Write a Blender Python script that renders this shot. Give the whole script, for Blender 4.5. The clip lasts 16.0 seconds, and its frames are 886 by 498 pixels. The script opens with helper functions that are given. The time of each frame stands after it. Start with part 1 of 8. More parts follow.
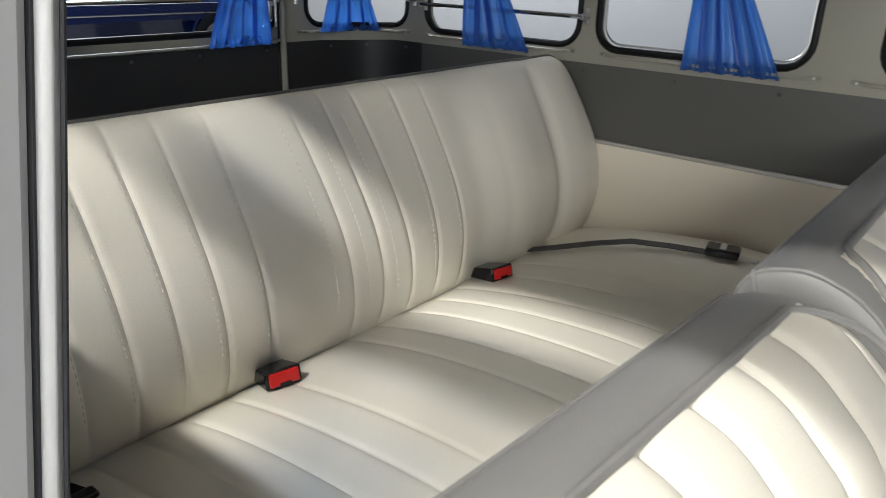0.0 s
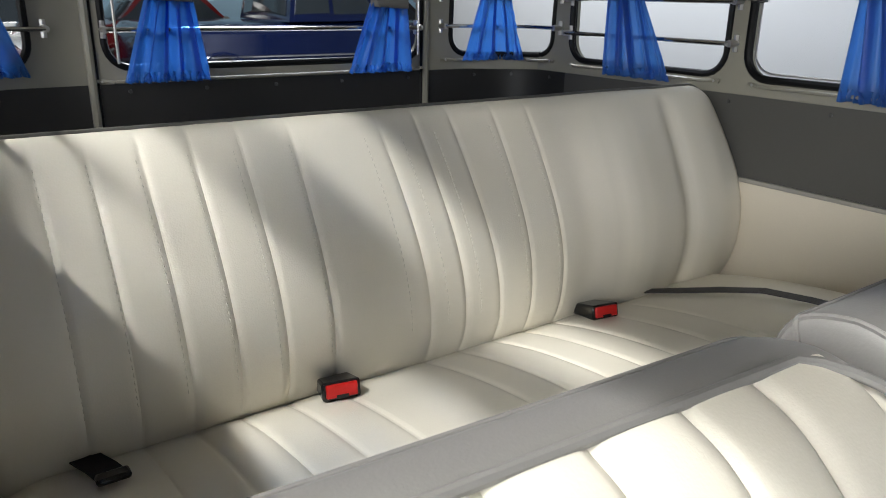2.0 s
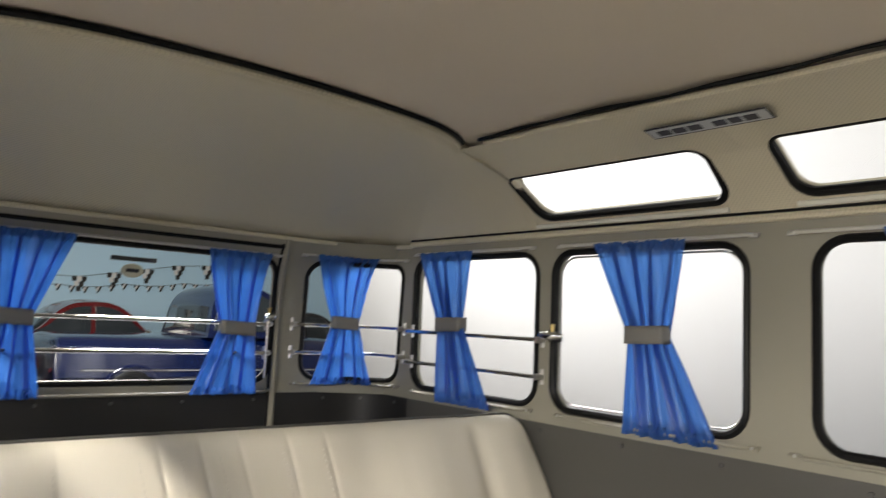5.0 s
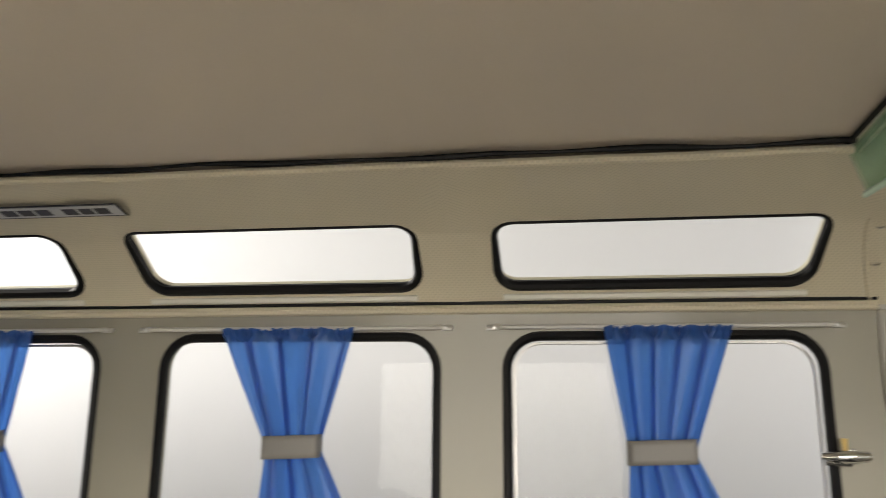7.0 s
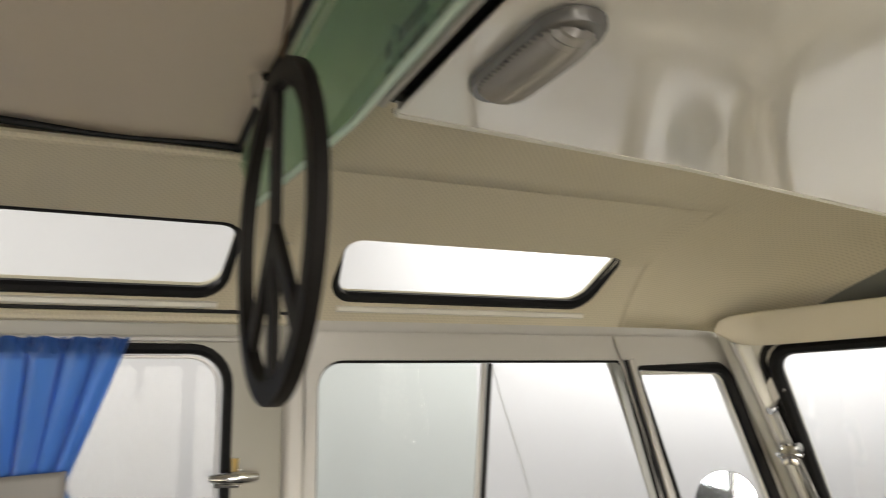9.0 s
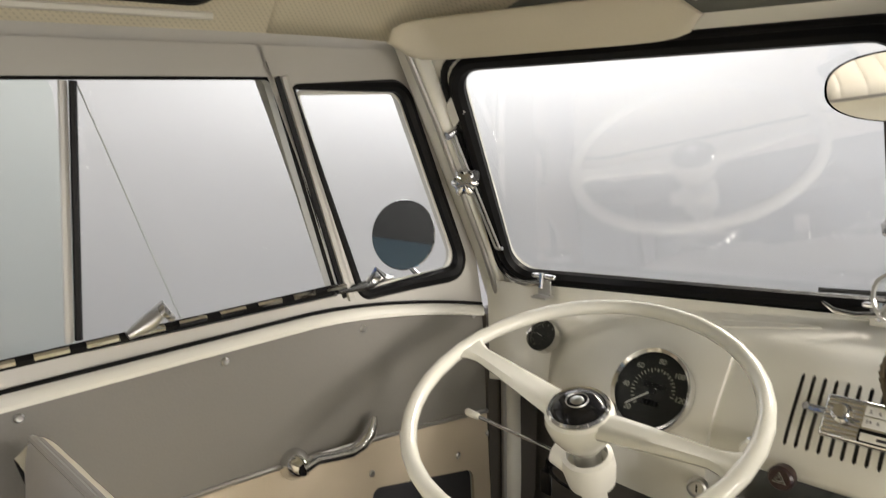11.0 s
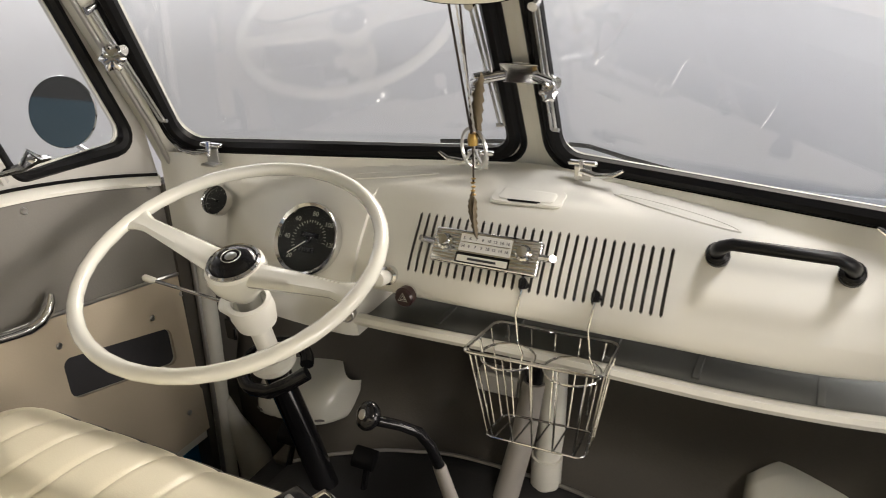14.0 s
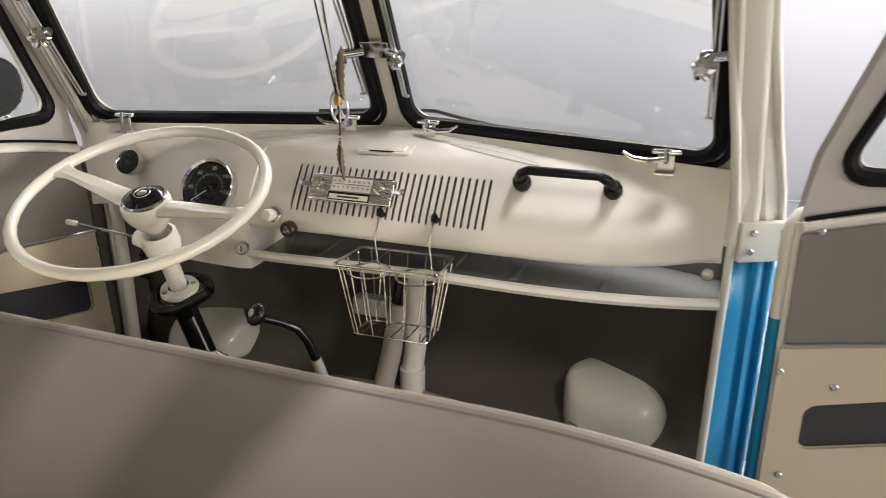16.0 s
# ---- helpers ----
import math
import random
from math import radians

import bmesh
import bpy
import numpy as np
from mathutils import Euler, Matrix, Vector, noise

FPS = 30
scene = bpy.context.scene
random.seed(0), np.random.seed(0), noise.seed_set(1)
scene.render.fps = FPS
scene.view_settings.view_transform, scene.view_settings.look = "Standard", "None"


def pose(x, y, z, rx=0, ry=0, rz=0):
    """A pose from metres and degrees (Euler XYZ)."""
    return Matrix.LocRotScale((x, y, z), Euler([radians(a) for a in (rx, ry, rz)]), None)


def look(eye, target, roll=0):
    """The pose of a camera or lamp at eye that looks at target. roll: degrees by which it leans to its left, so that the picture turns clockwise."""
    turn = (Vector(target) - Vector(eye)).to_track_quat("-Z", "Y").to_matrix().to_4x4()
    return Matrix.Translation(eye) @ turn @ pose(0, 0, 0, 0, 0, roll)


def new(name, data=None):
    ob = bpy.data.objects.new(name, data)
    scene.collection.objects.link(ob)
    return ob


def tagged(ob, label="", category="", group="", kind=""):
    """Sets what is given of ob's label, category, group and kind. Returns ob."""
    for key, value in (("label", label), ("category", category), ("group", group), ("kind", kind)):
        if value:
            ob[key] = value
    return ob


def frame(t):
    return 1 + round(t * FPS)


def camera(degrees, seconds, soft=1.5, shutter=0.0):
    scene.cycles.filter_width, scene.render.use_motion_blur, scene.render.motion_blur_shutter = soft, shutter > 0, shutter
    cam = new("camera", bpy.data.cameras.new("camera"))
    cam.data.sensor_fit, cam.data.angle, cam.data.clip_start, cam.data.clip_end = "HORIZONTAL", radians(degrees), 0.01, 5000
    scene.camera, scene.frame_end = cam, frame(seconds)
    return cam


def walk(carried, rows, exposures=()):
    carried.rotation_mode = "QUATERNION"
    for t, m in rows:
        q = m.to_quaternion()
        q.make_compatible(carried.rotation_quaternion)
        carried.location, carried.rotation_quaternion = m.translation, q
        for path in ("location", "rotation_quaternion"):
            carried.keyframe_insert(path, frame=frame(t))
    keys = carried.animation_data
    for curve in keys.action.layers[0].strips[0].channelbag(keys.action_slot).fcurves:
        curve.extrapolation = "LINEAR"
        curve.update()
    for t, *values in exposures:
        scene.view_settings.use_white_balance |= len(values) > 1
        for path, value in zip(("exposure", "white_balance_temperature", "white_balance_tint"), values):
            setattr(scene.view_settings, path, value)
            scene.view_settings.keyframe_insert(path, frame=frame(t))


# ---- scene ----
cam = camera(61.93, 16.0, soft=0.75, shutter=0.4)
PATH = [
    (0, (-0.3256, -0.8653, 1.3711), (-0.9077, -0.1395, 1.0045), 1.88),
    (0.5, (-0.3365, -0.8161, 1.3976), (-0.9699, -0.1422, 1.0174), 1.79),
    (1, (-0.3126, -0.7635, 1.3938), (-0.9925, -0.1392, 1.0091), 1.62),
    (1.5, (-0.2698, -0.7212, 1.3743), (-0.9950, -0.1393, 1.0062), 1.38),
    (2, (-0.2283, -0.7110, 1.3347), (-0.9986, -0.1606, 1.0128), 1.09),
    (2.5, (-0.1950, -0.7004, 1.3034), (-1.0043, -0.1696, 1.0519), 1.05),
    (3, (-0.1552, -0.6986, 1.3038), (-0.9914, -0.1782, 1.1313), 1.08),
    (3.2, (-0.1418, -0.6968, 1.3100), (-0.9863, -0.1792, 1.1727), 1.05),
    (5.3, (0.0036, -0.5386, 1.3833), (-0.7109, 0.1471, 1.5221), 1.68),
    (5.5, (0.0172, -0.5274, 1.3907), (-0.6414, 0.2094, 1.5439), 1.44),
    (6, (0.0423, -0.4888, 1.3975), (-0.4541, 0.3590, 1.5843), 1.25),
    (6.5, (0.0699, -0.4741, 1.4092), (-0.2390, 0.4544, 1.6153), 0.78),
    (7, (0.0879, -0.4694, 1.4166), (-0.0495, 0.4963, 1.6368), 0.49),
    (7.5, (0.1019, -0.4657, 1.4136), (0.1250, 0.5044, 1.6555), 0.14),
    (8, (0.1590, -0.4462, 1.4346), (0.3202, 0.5096, 1.6804), -0.25),
    (8.5, (0.2271, -0.4157, 1.4671), (0.5216, 0.5128, 1.6930), -0.58),
    (9, (0.3388, -0.3812, 1.4572), (0.7536, 0.5052, 1.6627), -1.57),
    (9.5, (0.4364, -0.3310, 1.4646), (0.9543, 0.5149, 1.5915), -2.20),
    (10, (0.5287, -0.2552, 1.4700), (1.1236, 0.5482, 1.4953), -2.29),
    (10.2, (0.5627, -0.2250, 1.4684), (1.1813, 0.5604, 1.4476), -2.30),
    (12.3, (0.6858, -0.2973, 1.4778), (1.4083, 0.3070, 1.1419), -2.26),
    (12.5, (0.6942, -0.3253, 1.4833), (1.4263, 0.2616, 1.1375), -2.30),
    (13, (0.6971, -0.3845, 1.4925), (1.4581, 0.1509, 1.1261), -2.31),
    (13.5, (0.6806, -0.4264, 1.5014), (1.4704, 0.0574, 1.1244), -2.28),
    (14, (0.6336, -0.4510, 1.5195), (1.4527, -0.0255, 1.1350), -1.83),
    (14.5, (0.5827, -0.4751, 1.5204), (1.4225, -0.0924, 1.1352), -1.49),
    (15, (0.5195, -0.5152, 1.5169), (1.3715, -0.1615, 1.1310), -1.29),
    (15.5, (0.4198, -0.5813, 1.4987), (1.2823, -0.2436, 1.1218), -1.02),
    (16, (0.3370, -0.7090, 1.4660), (1.2116, -0.3741, 1.1154), -0.65),
]
walk(cam, [(t, look(eye, target, roll)) for t, eye, target, roll in PATH], [(0, -0.40, 6100, 9), (2.0, -0.24, 6100, 9), (3.2, -0.22, 6100, 9), (5.3, 0.17, 7000, 11), (7.0, 0.18, 7100, 11), (9.2, 0.26, 7000, 11), (10.2, 0.10, 6900, 11), (12.3, 0.06, 6900, 14), (16, 0.03, 6800, 14)])

# ---- light ----
world = bpy.data.worlds.new("hall_air")
scene.world = world
world.use_nodes = True
world.node_tree.nodes["Background"].inputs[0].default_value = (1.0, 0.985, 0.97, 1)
world.node_tree.nodes["Background"].inputs[1].default_value = 0.14


def area(name, m, sx, sy, power, colour=(1, 0.95, 0.87)):
    lamp = bpy.data.lights.new(name, "AREA")
    lamp.shape, lamp.size, lamp.size_y, lamp.energy, lamp.color = "RECTANGLE", sx, sy, power, colour
    ob = new(name, lamp)
    ob.matrix_world = m
    return ob


# rows of hall lamps under the ceiling, above and beside the van
area("hall_and_fill_lamp", look((-1.0, -2.5, 3.75), (-1.1, 0.0, 0.95)), 1.6, 0.15, 60).data.spread = radians(90)
area("hall_and_fill_lamp", look((0.6, -3.6, 3.75), (-0.9, 0.2, 0.9)), 2.4, 0.2, 10).data.spread = radians(50)
area("hall_and_fill_lamp", look((-4.6, 1.5, 3.9), (-4.6, 1.8, 0.0)), 3.6, 0.4, 330, (0.93, 0.95, 1.0))
area("hall_and_fill_lamp", look((3.5, -1.3, 3.7), (5.0, -1.6, 0.8)), 0.4, 4.4, 210, (0.95, 0.96, 1.0)).data.spread = radians(105)
# added fills, out of view, for the front wall and the front seat
area("hall_and_fill_lamp", look((2.7, 1.7, 3.8), (4.2, 2.8, 1.0)), 2.4, 0.4, 125, (0.95, 0.96, 1.0)).data.spread = radians(105)
area("hall_and_fill_lamp", look((4.5, 0.1, 3.3), (1.2, 0.05, 0.9)), 2.6, 0.3, 14).data.spread = radians(50)
# two unseen lamps added beyond the open side door, standing in for daylight
area("added_side_lamp", look((3.3, -7.0, 3.0), (-0.9, 0.2, 1.05)), 1.7, 2.0, 455, (1, 0.97, 0.92))
area("added_side_lamp", look((0.0, -7.0, 1.5), (1.3, 0.0, 1.0)), 3.8, 2.6, 230, (1, 0.97, 0.92))
area("hall_and_fill_lamp", look((-6.0, 1.0, 3.8), (-6.0, 1.0, 0.0)), 4.0, 0.3, 330)

# ---- materials ----


def mat(name, colour, rough=0.5, metal=0.0, grain=0.0, scale=60.0, bump=0.0, blotch=0.06, coat=0.0, bump_scale=None, trans=0.0, sheen=0.0, stretch=(1, 1, 1), spec=0.5):
    m = bpy.data.materials.new(name)
    m.use_nodes = True
    n, l = m.node_tree.nodes, m.node_tree.links
    b = n["Principled BSDF"]
    b.inputs["Base Color"].default_value = (*colour, 1)
    b.inputs["Roughness"].default_value, b.inputs["Metallic"].default_value = rough, metal
    b.inputs["Coat Weight"].default_value, b.inputs["Transmission Weight"].default_value = coat, trans
    b.inputs["Coat Roughness"].default_value = 0.10
    b.inputs["Sheen Weight"].default_value = sheen
    b.inputs["Specular IOR Level"].default_value = spec
    co = n.new("ShaderNodeTexCoord")
    mp = n.new("ShaderNodeMapping")
    mp.inputs["Scale"].default_value = stretch
    l.new(co.outputs["Object"], mp.inputs["Vector"])
    big = n.new("ShaderNodeTexNoise")
    big.inputs["Scale"].default_value, big.inputs["Detail"].default_value = 3.5, 4
    fine = n.new("ShaderNodeTexNoise")
    fine.inputs["Scale"].default_value, fine.inputs["Detail"].default_value = scale, 3
    l.new(co.outputs["Object"], big.inputs["Vector"])
    l.new(mp.outputs["Vector"], fine.inputs["Vector"])
    if blotch or grain:
        add = n.new("ShaderNodeMath")
        add.operation = "MULTIPLY_ADD"
        l.new(big.outputs["Fac"], add.inputs[0])
        add.inputs[1].default_value = blotch * 2
        k = n.new("ShaderNodeMath")
        k.operation = "MULTIPLY_ADD"
        l.new(fine.outputs["Fac"], k.inputs[0])
        k.inputs[1].default_value, k.inputs[2].default_value = grain * 2, 1 - grain - blotch
        l.new(k.outputs[0], add.inputs[2])
        mix = n.new("ShaderNodeVectorMath")
        mix.operation = "SCALE"
        mix.inputs[0].default_value = colour
        l.new(add.outputs[0], mix.inputs["Scale"])
        l.new(mix.outputs["Vector"], b.inputs["Base Color"])
        r = n.new("ShaderNodeMath")
        r.operation = "MULTIPLY_ADD"
        r.use_clamp = True
        l.new(big.outputs["Fac"], r.inputs[0])
        r.inputs[1].default_value, r.inputs[2].default_value = 0.16 * rough, rough * 0.92
        l.new(r.outputs[0], b.inputs["Roughness"])
    if bump:
        bp = n.new("ShaderNodeBump")
        bp.inputs["Strength"].default_value, bp.inputs["Distance"].default_value = bump, 0.002
        src = fine
        if bump_scale:
            src = n.new("ShaderNodeTexNoise")
            src.inputs["Scale"].default_value = bump_scale
            l.new(mp.outputs["Vector"], src.inputs["Vector"])
        l.new(src.outputs["Fac"], bp.inputs["Height"])
        l.new(bp.outputs["Normal"], b.inputs["Normal"])
    return m


def glass_mat(name, tint, gloss=0.03, rough=0.0):
    m = bpy.data.materials.new(name)
    m.use_nodes = True
    n, l = m.node_tree.nodes, m.node_tree.links
    n.remove(n["Principled BSDF"])
    gl, tr, mix, lw, pw, ad = n.new("ShaderNodeBsdfGlossy"), n.new("ShaderNodeBsdfTransparent"), n.new("ShaderNodeMixShader"), n.new("ShaderNodeLayerWeight"), n.new("ShaderNodeMath"), n.new("ShaderNodeMath")
    tr.inputs[0].default_value = (*tint, 1)
    gl.inputs["Roughness"].default_value = rough
    lw.inputs["Blend"].default_value = 0.5
    pw.operation, ad.operation = "POWER", "MULTIPLY_ADD"
    pw.inputs[1].default_value = 4.0
    ad.inputs[1].default_value, ad.inputs[2].default_value = 0.7, gloss
    l.new(lw.outputs["Facing"], pw.inputs[0])
    l.new(pw.outputs[0], ad.inputs[0])
    l.new(ad.outputs[0], mix.inputs[0])
    l.new(tr.outputs[0], mix.inputs[1])
    l.new(gl.outputs[0], mix.inputs[2])
    l.new(mix.outputs[0], n["Material Output"].inputs[0])
    return m


CREAM = mat("cream_vinyl", (0.68, 0.62, 0.51), 0.42, grain=0.03, scale=350, bump=0.12, blotch=0.05)
CREAM_SEAT = mat("cream_seat_vinyl", (0.71, 0.675, 0.58), 0.36, grain=0.02, scale=420, bump=0.10, blotch=0.04)
CREAM_DOOR = mat("beige_door_vinyl", (0.55, 0.475, 0.365), 0.42, grain=0.03, scale=350, bump=0.12, blotch=0.05)
GREY_DOOR = mat("grey_door_vinyl", (0.18, 0.172, 0.156), 0.45, grain=0.05, scale=260, bump=0.15)
CREAM_FRONT = mat("warm_cream_seat_vinyl", (0.74, 0.69, 0.54), 0.36, grain=0.02, scale=420, bump=0.10, blotch=0.04)
WALL_BEIGE = mat("grey_beige_wall_enamel", (0.265, 0.252, 0.205), 0.38, grain=0.01, scale=90, blotch=0.03, coat=0.15)
GREY_SEAT = mat("grey_seat_vinyl", (0.195, 0.188, 0.180), 0.5, grain=0.03, scale=420, bump=0.12)
GREY = mat("grey_vinyl_board", (0.072, 0.070, 0.064), 0.45, grain=0.05, scale=260, bump=0.15)
# same grey vinyl as the side boards, darkened for the rear wall's shade
SHADED_BOARD = mat("shaded_vinyl_board", (0.014, 0.0137, 0.0135), 0.5, grain=0.05, scale=260, bump=0.12)
LINER = mat("perforated_headliner", (0.60, 0.55, 0.42), 0.62, grain=0.03, scale=500, bump=0.2, blotch=0.04)
# rows of punched holes in the headliner vinyl
n_, l_ = LINER.node_tree.nodes, LINER.node_tree.links
sep, rmp, mul = n_.new("ShaderNodeSeparateXYZ"), n_.new("ShaderNodeMapRange"), n_.new("ShaderNodeVectorMath")


def liner_math(op, a, b, c=0.0):
    q = n_.new("ShaderNodeMath")
    q.operation = op
    for i, v in enumerate((a, b, c)):
        if isinstance(v, (int, float)):
            q.inputs[i].default_value = v
        else:
            l_.new(v, q.inputs[i])
    return q.outputs[0]


PITCH = 2 * math.pi / 0.0085
rmp.inputs[1].default_value, rmp.inputs[2].default_value, rmp.inputs[3].default_value, rmp.inputs[4].default_value = 0.30, 0.85, 1.0, 0.78
mul.operation = "MULTIPLY"
tc = [q for q in n_ if q.bl_idname == "ShaderNodeTexCoord"][0]
l_.new(tc.outputs["Object"], sep.inputs[0])
along = liner_math("COSINE", liner_math("MULTIPLY", sep.outputs[0], PITCH), 0.0)
over = liner_math("MULTIPLY_ADD", liner_math("ABSOLUTE", sep.outputs[1], 0.0), -0.864, liner_math("MULTIPLY", sep.outputs[2], 0.503))
across = liner_math("COSINE", liner_math("MULTIPLY", over, PITCH), 0.0)
l_.new(liner_math("MULTIPLY", along, across), rmp.inputs[0])
src = n_["Principled BSDF"].inputs["Base Color"].links[0].from_socket
l_.new(src, mul.inputs[0])
l_.new(rmp.outputs[0], mul.inputs[1])
l_.new(mul.outputs[0], n_["Principled BSDF"].inputs["Base Color"])
VISOR = mat("cream_visor_vinyl", (0.60, 0.55, 0.43), 0.5, grain=0.03, scale=350, bump=0.12, blotch=0.04)
FABRIC = mat("sunroof_fabric", (0.55, 0.49, 0.41), 0.8, grain=0.04, scale=600, bump=0.15, blotch=0.05)
PAINT = mat("ivory_enamel", (0.715, 0.705, 0.64), 0.30, grain=0.006, scale=90, blotch=0.025, coat=0.12, spec=0.4)
PAINT_GREY = mat("grey_inner_enamel", (0.48, 0.47, 0.44), 0.35, grain=0.01, scale=90, blotch=0.03, coat=0.2)
BLUE = mat("turquoise_body_paint", (0.01, 0.24, 0.45), 0.40, blotch=0.02, coat=0.0, spec=0.2)
RUBBER = mat("black_rubber", (0.006, 0.006, 0.0065), 0.42, grain=0.1, scale=200, spec=0.16)
BLACK = mat("black_plastic", (0.008, 0.008, 0.009), 0.14, grain=0.05, scale=300, spec=0.4)
CHROME = mat("chrome", (0.72, 0.72, 0.72), 0.10, metal=1.0, blotch=0.04)
STEEL = mat("brushed_steel", (0.55, 0.55, 0.54), 0.28, metal=1.0, blotch=0.06)
ALU = mat("dull_aluminium_trim", (0.50, 0.49, 0.47), 0.35, metal=0.9, blotch=0.06)
GLASS = glass_mat("clear_glass", (0.97, 0.98, 0.97), 0.009)
SCREEN_GLASS = glass_mat("windscreen_glass", (0.96, 0.97, 0.96), 0.07)
CURTAIN = mat("blue_satin", (0.085, 0.20, 0.42), 0.30, spec=0.5, grain=0.05, scale=300, blotch=0.08, sheen=0.2)
TIE = mat("grey_curtain_tie", (0.17, 0.165, 0.155), 0.5, grain=0.05, scale=300)
RED = mat("red_buckle_plastic", (0.62, 0.01, 0.01), 0.3)
WEB = mat("black_seatbelt_webbing", (0.009, 0.009, 0.010), 0.75, spec=0.2, grain=0.15, scale=500, bump=0.4)
WALLW = mat("white_hall_wall", (0.51, 0.515, 0.535), 0.7, grain=0.01, scale=30, blotch=0.015)
TILE = mat("grey_floor_tile", (0.34, 0.34, 0.34), 0.3, grain=0.08, scale=60, blotch=0.08)
WHEEL = mat("ivory_wheel_enamel", (0.74, 0.735, 0.66), 0.20, blotch=0.02, coat=0.5)
# ivory post paint, greyed here for the shade the post stands in
SHADED_POST = mat("shaded_post_enamel", (0.40, 0.40, 0.39), 0.4, grain=0.02, scale=120, blotch=0.06)
SEAL = mat("charcoal_door_seal", (0.035, 0.035, 0.038), 0.6, grain=0.1, scale=200)
MAT = mat("black_rubber_floor_mat", (0.022, 0.022, 0.023), 0.55, grain=0.1, scale=200, bump=0.3)

# ---- mesh helpers ----


def mesh_ob(name, bm, material, parent=None, smooth=True, label="", bevel=0.0):
    me = bpy.data.meshes.new(name)
    bmesh.ops.recalc_face_normals(bm, faces=bm.faces)
    bm.to_mesh(me)
    bm.free()
    for m in material if isinstance(material, (list, tuple)) else (material,):
        me.materials.append(m)
    ob = new(name, me)
    if smooth:
        me.shade_smooth()
        me.set_sharp_from_angle(angle=radians(38))
    if bevel:
        md = ob.modifiers.new("edge", "BEVEL")
        md.width, md.segments, md.limit_method, md.angle_limit = bevel, 2, "ANGLE", radians(40)
    if parent:
        ob.parent = parent
    if label:
        ob["label"] = label
    return ob


def part(name, bm, material, parent, label="", bevel=0.0):
    return mesh_ob(name, bm, material, parent, True, label, bevel)


def thing(name, label, category, group="", kind="", at=(0, 0, 0)):
    ob = new(name)
    ob.location = at
    return tagged(ob, label, category, group, kind)


def box(bm, x0, x1, y0, y1, z0, z1):
    v = [bm.verts.new((x, y, z)) for x in (x0, x1) for y in (y0, y1) for z in (z0, z1)]
    for f in ((0, 1, 3, 2), (4, 6, 7, 5), (0, 4, 5, 1), (2, 3, 7, 6), (0, 2, 6, 4), (1, 5, 7, 3)):
        bm.faces.new([v[i] for i in f])
    return bm


def boxed(*a):
    return box(bmesh.new(), *a)


def tube(bm, pts, r, n=10, closed=False, caps=True, squash=1.0):
    """A round bar along pts; r a number or one per point."""
    pts = [Vector(p) for p in pts]
    rings, up = [], None
    m = len(pts)
    for i, p in enumerate(pts):
        a = pts[(i - 1) % m] if closed or i else p
        b = pts[(i + 1) % m] if closed or i < m - 1 else p
        d = (b - a).normalized()
        if up is None:
            up = d.orthogonal().normalized()
        up = (up - d * up.dot(d)).normalized()
        side = d.cross(up)
        rr = r[i] if isinstance(r, (list, tuple)) else r
        rings.append([bm.verts.new(p + up * math.cos(2 * math.pi * k / n) * rr + side * math.sin(2 * math.pi * k / n) * rr * squash) for k in range(n)])
    for i in range(m if closed else m - 1):
        q, w = rings[i], rings[(i + 1) % m]
        off = 0
        if closed and i == m - 1:
            off = min(range(n), key=lambda o: (q[0].co - w[o].co).length)
        for k in range(n):
            bm.faces.new((q[k], q[(k + 1) % n], w[(k + 1 + off) % n], w[(k + off) % n]))
    if caps and not closed:
        bm.faces.new(rings[0][::-1])
        bm.faces.new(rings[-1])
    return bm


def tubed(*a, **k):
    return tube(bmesh.new(), *a, **k)


def lathe(bm, prof, n=32, m=None):
    """A turned body: prof rows (radius, height) about z, then moved by m."""
    rings = []
    for r, z in prof:
        if r < 1e-6:
            rings.append([bm.verts.new((0, 0, z))])
        else:
            rings.append([bm.verts.new((r * math.cos(2 * math.pi * k / n), r * math.sin(2 * math.pi * k / n), z)) for k in range(n)])
    made = [v for r in rings for v in r]
    for a, b in zip(rings, rings[1:]):
        for k in range(n):
            q = [a[k % len(a)], a[(k + 1) % len(a)], b[(k + 1) % len(b)], b[k % len(b)]]
            q = list(dict.fromkeys(q))
            if len(q) > 2:
                bm.faces.new(q)
    if m is not None:
        bmesh.ops.transform(bm, matrix=m, verts=made)
    return bm


def lathed(prof, n=32, m=None):
    return lathe(bmesh.new(), prof, n, m)


def rrect(a0, a1, b0, b1, r, k=6):
    """Points of a rounded rectangle, counter-clockwise."""
    rs = r if isinstance(r, (list, tuple)) else (r,) * 4
    out = []
    for (ca, cb, q), rr in zip(((a1, b0, -90), (a1, b1, 0), (a0, b1, 90), (a0, b0, 180)), rs):
        ca += -rr if ca == a1 else rr
        cb += -rr if cb == b1 else rr
        for i in range(k + 1):
            t = radians(q + 90 * i / k)
            out.append((ca + rr * math.cos(t), cb + rr * math.sin(t)))
    return out


